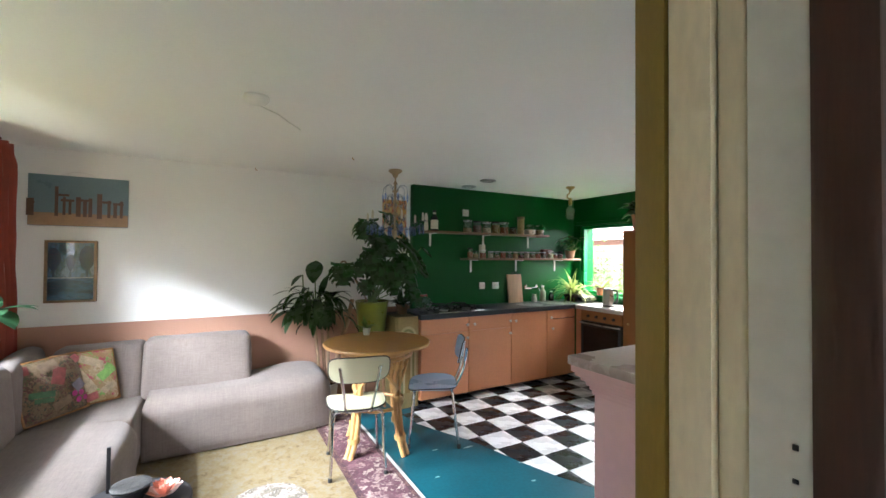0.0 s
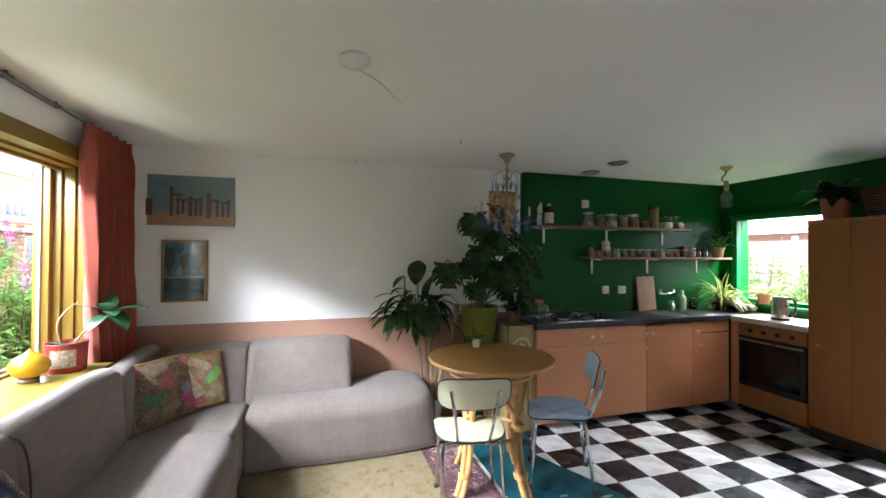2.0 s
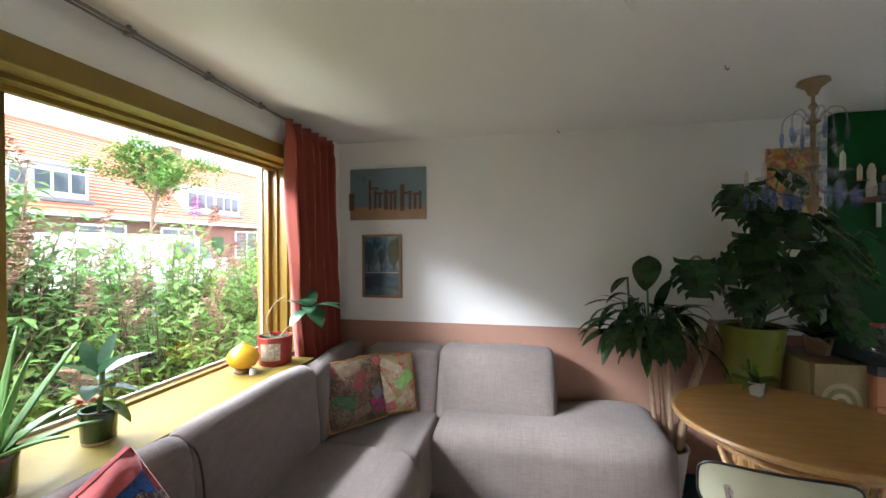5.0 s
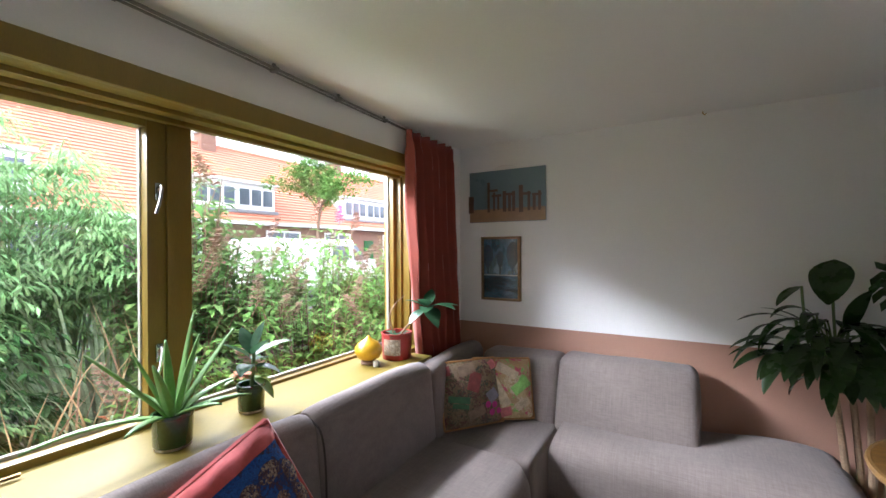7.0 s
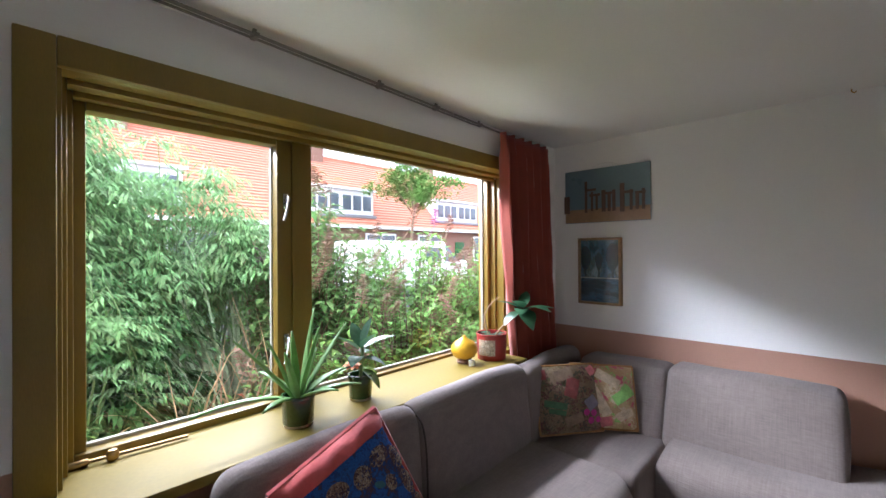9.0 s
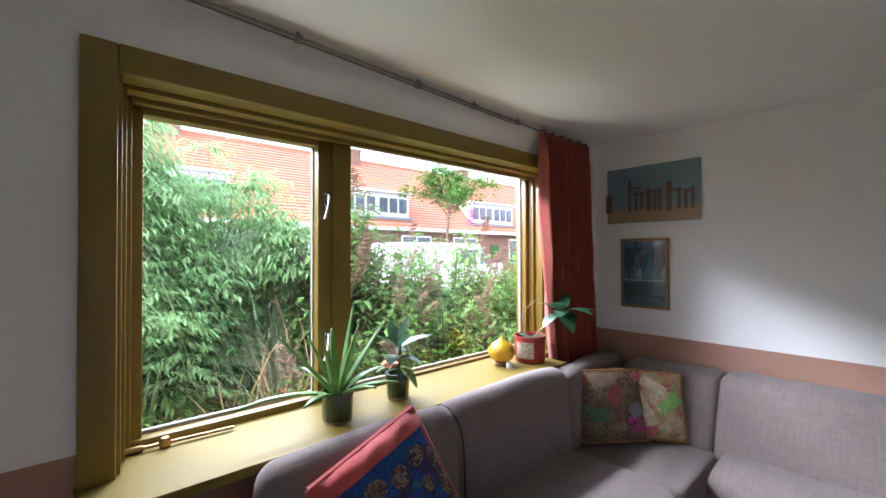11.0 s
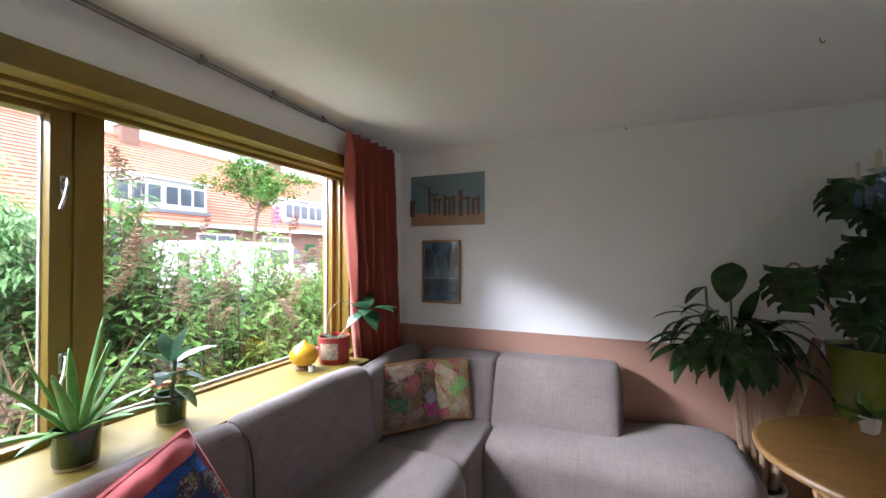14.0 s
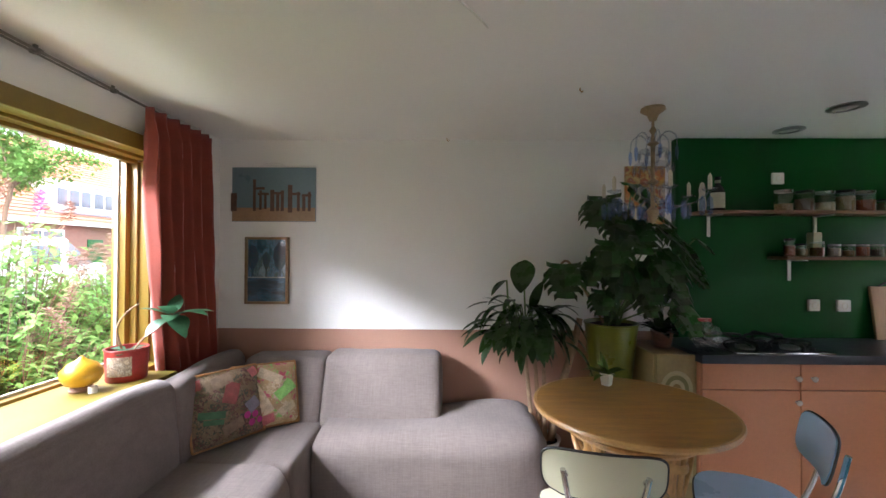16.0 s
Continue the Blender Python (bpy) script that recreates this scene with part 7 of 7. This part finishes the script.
# pampas grass with dry stalks
random.seed(31)
gr = thing("pampas_grass", "arching pale pampas grass with dry stalks", "grass", (-2.80, 2.50, -0.25))
bm, dry = bmesh.new(), bmesh.new()
for k in range(560):
    az = rnd(0, 6.28)
    blade(bm, (0.16 * math.cos(az), 0.16 * math.sin(az), 0.05), way(az, rnd(1.2, 1.52)), rnd(1.4, 2.5) * (0.55 if math.cos(az) > 0.2 else 1.0), 0.021, rnd(2.2, 4.4), 0.2, 12, widest=0.3)
for k in range(330):
    az = rnd(0, 6.28)
    blade(dry, (rnd(-0.25, 0.35), rnd(-0.5, 0.35), rnd(0.02, 0.5)), way(az, rnd(0.1, 1.45)), rnd(0.5, 1.25), 0.014, rnd(0.2, 2.0), 0.2, 4)
fo = part("blades", bm, L_GRASS, gr)
fo["kind"] = "stuff"
fo = part("dry_stalks", dry, L_DRY, gr)
fo["kind"] = "stuff"

# street tree
random.seed(41)
tr = thing("street_tree", "young street tree with an airy round crown", "tree", (-14, 14.3, -0.25))
part("trunk", tube([(0, 0, 0), (0.05, -0.05, 1.6), (-0.03, 0.1, 3.0), (0.05, 0.3, 4.2)], 0.10, 10, taper=0.05), M_BARK, tr)
crown = bmesh.new()
for k in range(12):
    a, e = rnd(0, 6.28), rnd(0.2, 1.2)
    tip = Vector((0, 0.25, 4.0)) + way(a, e) * rnd(1.2, 2.1)
    part("limb", tube([(0.02, 0.2, rnd(3.2, 3.9)), Vector((0, 0.22, 3.9)).lerp(tip, 0.5) + Vector((0, 0, 0.15)), tip], 0.035, 6, taper=0.008), M_BARK, tr)
    for c in range(7):
        cc = tip + Vector((rnd(-0.6, 0.6), rnd(-0.6, 0.6), rnd(-0.4, 0.45)))
        for j in range(70):
            q2 = cc + Vector((random.gauss(0, 0.2), random.gauss(0, 0.2), random.gauss(0, 0.16)))
            blade(crown, q2, way(rnd(0, 6.28), rnd(-0.6, 0.5)), rnd(0.12, 0.22), 0.10, 0.5, 0.2, 2)
part("crown", crown, L_FRESH, tr)

setting("road", box(-16.0, -7.5, -80, 120, -0.25, -0.235), mat("asphalt", (0.05, 0.05, 0.052), 0.9, var=0.2, scale=6, fine=120, bump=0.1), "grey asphalt street", "road")
setting("pavement", box(-17.6, -16.0, -80, 120, -0.25, -0.13, 0.01), mat("grey_paving", (0.24, 0.23, 0.21), 0.85, var=0.15, scale=8, fine=90), "grey paved strip before the houses", "pavement")

# ---- houses across the street ----
M_BRICK = mat("brown_brick", (0.20, 0.11, 0.075), 0.85, var=0.25, scale=5, fine=60, bump=0.1, stretch=(1, 1, 3))
M_ROOF = mat("orange_roof_tile", (0.46, 0.175, 0.105), 0.75, var=0.22, scale=1.5, fine=18, bump=0.1, stretch=(1, 5, 1))
M_DARKPANE = mat("dark_window_pane", (0.09, 0.11, 0.13), 0.12, var=0.3, scale=1.2, bump=0)


def house(y0, w, seed):
    O = (-17.4, y0 + w / 2, -0.13)
    ho = thing("terrace_house", "brown brick terrace house with orange tiled roof and white dormer", "house", O, "terrace houses")
    part("wall", box(-25.0, -17.6, y0, y0 + w, -0.13, 3.0), M_BRICK, ho, "", False, O)
    # roof in overlapping courses
    rf = bmesh.new()
    n = 26
    e, r = Vector((-17.25, 0, 2.85)), Vector((-21.2, 0, 7.0))
    for k in range(n):
        a, b2 = e.lerp(r, k / n), e.lerp(r, (k + 1.12) / n)
        up = Vector((0.025, 0, 0.045))
        cols = 8
        for c in range(cols):
            ya, yb = y0 + w * c / cols, y0 + w * (c + 1) / cols
            v = [rf.verts.new((p.x, y, p.z)) for p, y in ((a + up, ya), (a + up, yb), (b2, yb), (b2, ya), (a, ya), (a, yb))]
            rf.faces.new((v[0], v[1], v[2], v[3]))
            rf.faces.new((v[4], v[5], v[1], v[0]))
    roof = part("roof", rf, M_ROOF, ho, "orange pantile roof in courses", False, O)
    part("ridge", tube([(-21.2, y0, 7.02), (-21.2, y0 + w, 7.02)], 0.12, 8), M_ROOF, ho, "", True, O)
    part("gutter", box(-17.35, -17.15, y0, y0 + w, 2.72, 2.88, 0.02), M_WHITEWOOD, ho, "white gutter board", True, O)
    # dormer
    d0, d1b = y0 + w / 2 - 2.05, y0 + w / 2 + 2.05
    do = part("dormer", box(-20.2, -17.75, d0, d1b, 3.45, 4.70), M_WHITEWOOD, ho, "white dormer", False, O)
    part("dormer_roof", box(-20.4, -17.55, d0 - 0.15, d1b + 0.15, 4.70, 4.82, 0.02), M_WHITEWOOD, do, "", True, O)
    part("dormer_apron", box(-17.80, -17.55, d0 - 0.1, d1b + 0.1, 3.28, 3.45, 0.02), mat("lead_apron", (0.2, 0.2, 0.21), 0.6), do, "", True, O)
    for k in range(6):
        yy = d0 + 0.18 + k * 0.63 + (0.12 if k > 2 else 0)
        wp2 = part("window", box(-17.742, -17.72, yy, yy + 0.50, 3.68, 4.45, 0.005), M_DARKPANE, do, "", True, O)
        part("sash_bar", box(-17.738, -17.70, yy - 0.03, yy + 0.53, 3.63, 3.68), M_WHITEWOOD, wp2, "", False, O)
    # ground-floor windows and door
    for ya in (y0 + 0.8, y0 + w - 3.0):
        wn2 = part("window", box(-17.60, -17.56, ya, ya + 1.9, 0.9, 2.4), M_DARKPANE, ho, "", False, O)
        for q in ((ya - 0.08, ya + 1.98, 2.4, 2.5), (ya - 0.08, ya + 1.98, 0.8, 0.9), (ya - 0.08, ya, 0.9, 2.4), (ya + 1.9, ya + 1.98, 0.9, 2.4), (ya + 0.92, ya + 0.99, 0.9, 2.4)):
            part("window_bar", box(-17.60, -17.52, q[0], q[1], q[2], q[3]), M_WHITEWOOD, wn2, "", False, O)
    part("front_door", box(-17.60, -17.55, y0 + w / 2 - 0.45, y0 + w / 2 + 0.45, -0.1, 2.1, 0.02), M_GREEN, ho, "", True, O)
    # chimney
    cm = part("chimney", box(-21.5, -20.8, y0 + w / 2 + 0.05, y0 + w / 2 + 0.85, 6.3, 7.55, 0.02), M_BRICK, ho, "brick chimney", True, O)
    part("chimney_cap", box(-21.56, -20.74, y0 + w / 2 - 0.01, y0 + w / 2 + 0.91, 7.5, 7.6, 0.02), M_GREYRAIL, cm, "", True, O)
    return ho


h1 = house(8.35, 9.0, 1)
for k in (-3, -2, -1, 1, 2, 3, 4, 5):
    copy_thing(h1, Matrix.Translation(h1.location + Vector((0, 9.0 * k, 0))))
setting("backdrop_bank", box(-60, -26, -80, 140, -0.3, 2.5), M_BRICK, "plain far brick wall behind the houses", "backdrop")

# ---- white van ----
O = (-12.2, 12.2, -0.235)
vn = thing("white_van", "white delivery van parked across the street", "van", O)
vb = box(-1.0, 1.0, -2.6, 1.5, 0.35, 2.15, 0.18, 4)
part("body", vb, M_WHITEWOOD, vn, "white van body")
cbn = box(-0.98, 0.98, 1.3, 2.9, 0.35, 1.35, 0.16, 4)
part("bonnet", cbn, M_WHITEWOOD, vn)
cabm = bmesh.new()
vs = [cabm.verts.new(p) for p in ((-0.95, 1.2, 1.2), (0.95, 1.2, 1.2), (0.95, 2.45, 1.25), (-0.95, 2.45, 1.25), (-0.88, 1.2, 2.08), (0.88, 1.2, 2.08), (0.85, 1.6, 2.02), (-0.85, 1.6, 2.02))]
for f in ((0, 1, 5, 4), (1, 2, 6, 5), (2, 3, 7, 6), (3, 0, 4, 7), (4, 5, 6, 7)):
    cabm.faces.new([vs[i] for i in f])
part("cab_glass", cabm, M_DARKPANE, vn, "dark cab windows", False)
part("side_window", box(0.99, 1.01, 0.3, 1.15, 1.35, 1.9, 0.005), M_DARKPANE, vn)
for y in (-1.7, 1.95):
    for x in (-0.92, 0.92):
        wb = lathe([(0.20, -0.11), (0.36, -0.11), (0.38, -0.06), (0.38, 0.06), (0.36, 0.11), (0.20, 0.11)], 26, cap=False)
        bmesh.ops.transform(wb, matrix=Matrix.Translation((x, y, 0.38)) @ Matrix.Rotation(radians(90), 4, "Y"), verts=wb.verts)
        ty2 = part("tyre", wb, M_RUBBER, vn)
        rb = lathe([(0.0, -0.08), (0.21, -0.09), (0.21, 0.09), (0.0, 0.08)], 20, cap=False)
        bmesh.ops.transform(rb, matrix=Matrix.Translation((x, y, 0.38)) @ Matrix.Rotation(radians(90), 4, "Y"), verts=rb.verts)
        part("rim", rb, M_STEEL, ty2)
part("bumper", box(-0.98, 0.98, 2.80, 2.96, 0.35, 0.62, 0.03), M_BLACK, vn)

# ---- back garden, seen through kitchen window and garden door ----
bush("garden_shrub", "bright green back garden shrub behind the door", (6.6, 2.2, -0.25), 0.8, 0.9, 1.55, 60, 40, L_FRESH, 0.12, 0.045, 51)
bush("garden_shrub", "light green back garden shrub under the kitchen window", (6.4, 4.5, -0.25), 0.7, 0.9, 1.75, 60, 40, L_FRESH, 0.13, 0.045, 52)
bush("garden_shrub", "pale green climbing shrub by the back fence", (7.8, 6.4, -0.25), 0.9, 1.3, 2.2, 60, 40, L_FRESH, 0.13, 0.05, 53)
bush("garden_shrub", "green shrub by the garden fence", (8.2, 3.2, -0.25), 0.8, 1.0, 2.0, 60, 40, L_BUD, 0.13, 0.05, 54)
fn = thing("garden_fence", "weathered horizontal board garden fence", "fence", (10.0, 5.0, -0.25))
M_FENCE = mat("weathered_board", (0.34, 0.29, 0.25), 0.85, var=0.25, scale=5, fine=40, stretch=(6, 0.5, 6))
for k in range(11):
    part("board", box(-0.012, 0.012, -8, 10, 0.03 + k * 0.19, 0.20 + k * 0.19), M_FENCE, fn, "", False)
for k in range(10):
    part("post", box(0.013, 0.10, -8 + 2 * k, -7.91 + 2 * k, 0, 2.2), M_FENCE, fn, "", False)
shd = thing("garden_shed", "low brick garden shed with an orange tiled roof", "shed", (14.0, 9.0, -0.25))
part("wall", box(-1.5, 3, -6, 6, 0, 2.4), M_BRICK, shd, "", False)
rb = bmesh.new()
for k in range(14):
    xa, xb = -1.8 + 0.25 * k, -1.8 + 0.25 * (k + 1.1)
    v = [rb.verts.new(p) for p in ((xa, -6.2, 2.43 + 0.16 * k), (xa, 6.2, 2.43 + 0.16 * k), (xb, 6.2, 2.35 + 0.16 * (k + 1.1)), (xb, -6.2, 2.35 + 0.16 * (k + 1.1)))]
    rb.faces.new(v)
part("roof", rb, M_ROOF, shd, "", False)
pb = thing("planter_box", "orange wooden planter box in the back garden", "planter", (5.75, 1.95, -0.25))
for q in ((-0.25, -0.23, -0.4, 0.4), (0.23, 0.25, -0.4, 0.4), (-0.23, 0.23, -0.4, -0.38), (-0.23, 0.23, 0.38, 0.4)):
    part("side", box(q[0], q[1], q[2], q[3], 0.35, 0.95, 0.004), M_TALLSIDE, pb)
for x in (-0.22, 0.22):
    for y in (-0.37, 0.37):
        part("leg", box(x - 0.02, x + 0.02, y - 0.02, y + 0.02, 0, 0.35), M_TALLSIDE, pb)
gl = thing("garden_globe_lamp", "white globe lamp on a cable in the back garden", "lamp", (5.9, 1.45, 1.60))
gb = bmesh.new()
bmesh.ops.create_uvsphere(gb, u_segments=20, v_segments=12, radius=0.07)
part("globe", gb, M_PLASTIC, gl)
part("cable", tube([(0.0, 1.6, 0.28), (0, 0.8, 0.12), (0, 0, 0.07), (0, -0.9, 0.15), (0.0, -2.0, 0.35)], 0.006, 6), M_BLACK, gl)
for y, zz in ((1.6, 0.28), (-2.0, 0.35)):
    part("pole", tube([(0, y, -1.85), (0, y, zz + 0.03)], 0.018, 8), M_FENCE, gl)

# ---- checkered vinyl tiles ----
TXS, TYS, X0, Y0 = 0.2532, 0.2505, 2.207, 3.427
vf = thing("vinyl_floor", "black and white checkered vinyl tiles with a wavy cut edge", "floor", (3.2, 2.6, 0), kind="structure")
part("underlay", box(2.45, 4.455, 0.78, 3.88, 0.0005, 0.0015), M_BLACK, vf, "", False, (3.2, 2.6, 0))


def cut(y):
    """Where the vinyl's wavy edge lies."""
    if y > 3.45:
        return 1.575
    t = (3.45 - y)
    return 1.60 + 0.33 * t + 0.06 * t * t + 0.05 * math.sin(3.3 * t) * min(1, t * 2)


def tile_mesh(poly):
    bm = bmesh.new()
    top = [bm.verts.new((x, y, 0.004)) for x, y in poly]
    bot = [bm.verts.new((x, y, 0.0016)) for x, y in poly]
    bm.faces.new(top)
    for i in range(len(poly)):
        j = (i + 1) % len(poly)
        bm.faces.new((bot[i], bot[j], top[j], top[i]))
    return bm


FULL = {}
for i in range(-4, 10):
    for j in range(-11, 3):
        x0, y0 = X0 + i * TXS, Y0 + j * TYS
        x1, y1 = min(x0 + TXS, 4.455), min(y0 + TYS, 3.885)
        if x1 - x0 < 0.02 or y1 - y0 < 0.02 or y0 < 0.78 and x0 < 2.3:
            continue
        if x0 < 1.60 and y0 > 3.5:
            continue
        g = 0.0012
        poly = [(x0 + g, y0 + g), (x1 - g, y0 + g), (x1 - g, y1 - g), (x0 + g, y1 - g)]
        ca, cb2 = cut(y0), cut(y1)
        light = (i + j) % 2 == 0
        whole = x0 > max(ca, cb2, cut((y0 + y1) / 2)) and abs(x1 - x0 - TXS) < 1e-6 and abs(y1 - y0 - TYS) < 1e-6
        if not whole:
            out = []
            side = lambda q: q[0] - (ca + (cb2 - ca) * (q[1] - y0) / (y1 - y0))
            for k in range(4):
                p, q = poly[k], poly[(k + 1) % 4]
                sp, sq = side(p), side(q)
                if sp >= 0:
                    out.append(p)
                if sp * sq < 0:
                    u = sp / (sp - sq)
                    out.append((p[0] + (q[0] - p[0]) * u, p[1] + (q[1] - p[1]) * u))
            if len(out) < 3:
                continue
            ob = part("tile", tile_mesh([(x - x0, y - y0) for x, y in out]), M_TWHITE if light else M_TBLACK, vf, "", False)
        else:
            if light not in FULL:
                ob = part("tile", tile_mesh([(x - x0, y - y0) for x, y in poly]), M_TWHITE if light else M_TBLACK, vf, "", False)
                FULL[light] = ob.data
            else:
                ob = new("tile", FULL[light])
                ob.parent = vf
        ob.location = (x0 - 3.2, y0 - 2.6, 0)
# scuffs in the floor paint
random.seed(3)
for x, y, sx, sy in ((1.78, 2.82, 0.05, 0.012), (2.02, 2.43, 0.06, 0.02), (1.52, 2.9, 0.03, 0.008), (1.9, 2.2, 0.02, 0.012), (1.35, 2.55, 0.02, 0.01)):
    bm = bmesh.new()
    bm.faces.new([bm.verts.new((sx * math.cos(a) * rnd(0.6, 1.1), sy * math.sin(a) * rnd(0.6, 1.1), 0.0008)) for a in [2 * math.pi * k / 12 for k in range(12)]])
    sc = solo("paint_scuff", bm, M_PALE, "pale scuff worn through the teal floor paint", "scuff", kind="structure", smooth=False)
    sc.location = (x, y, 0)
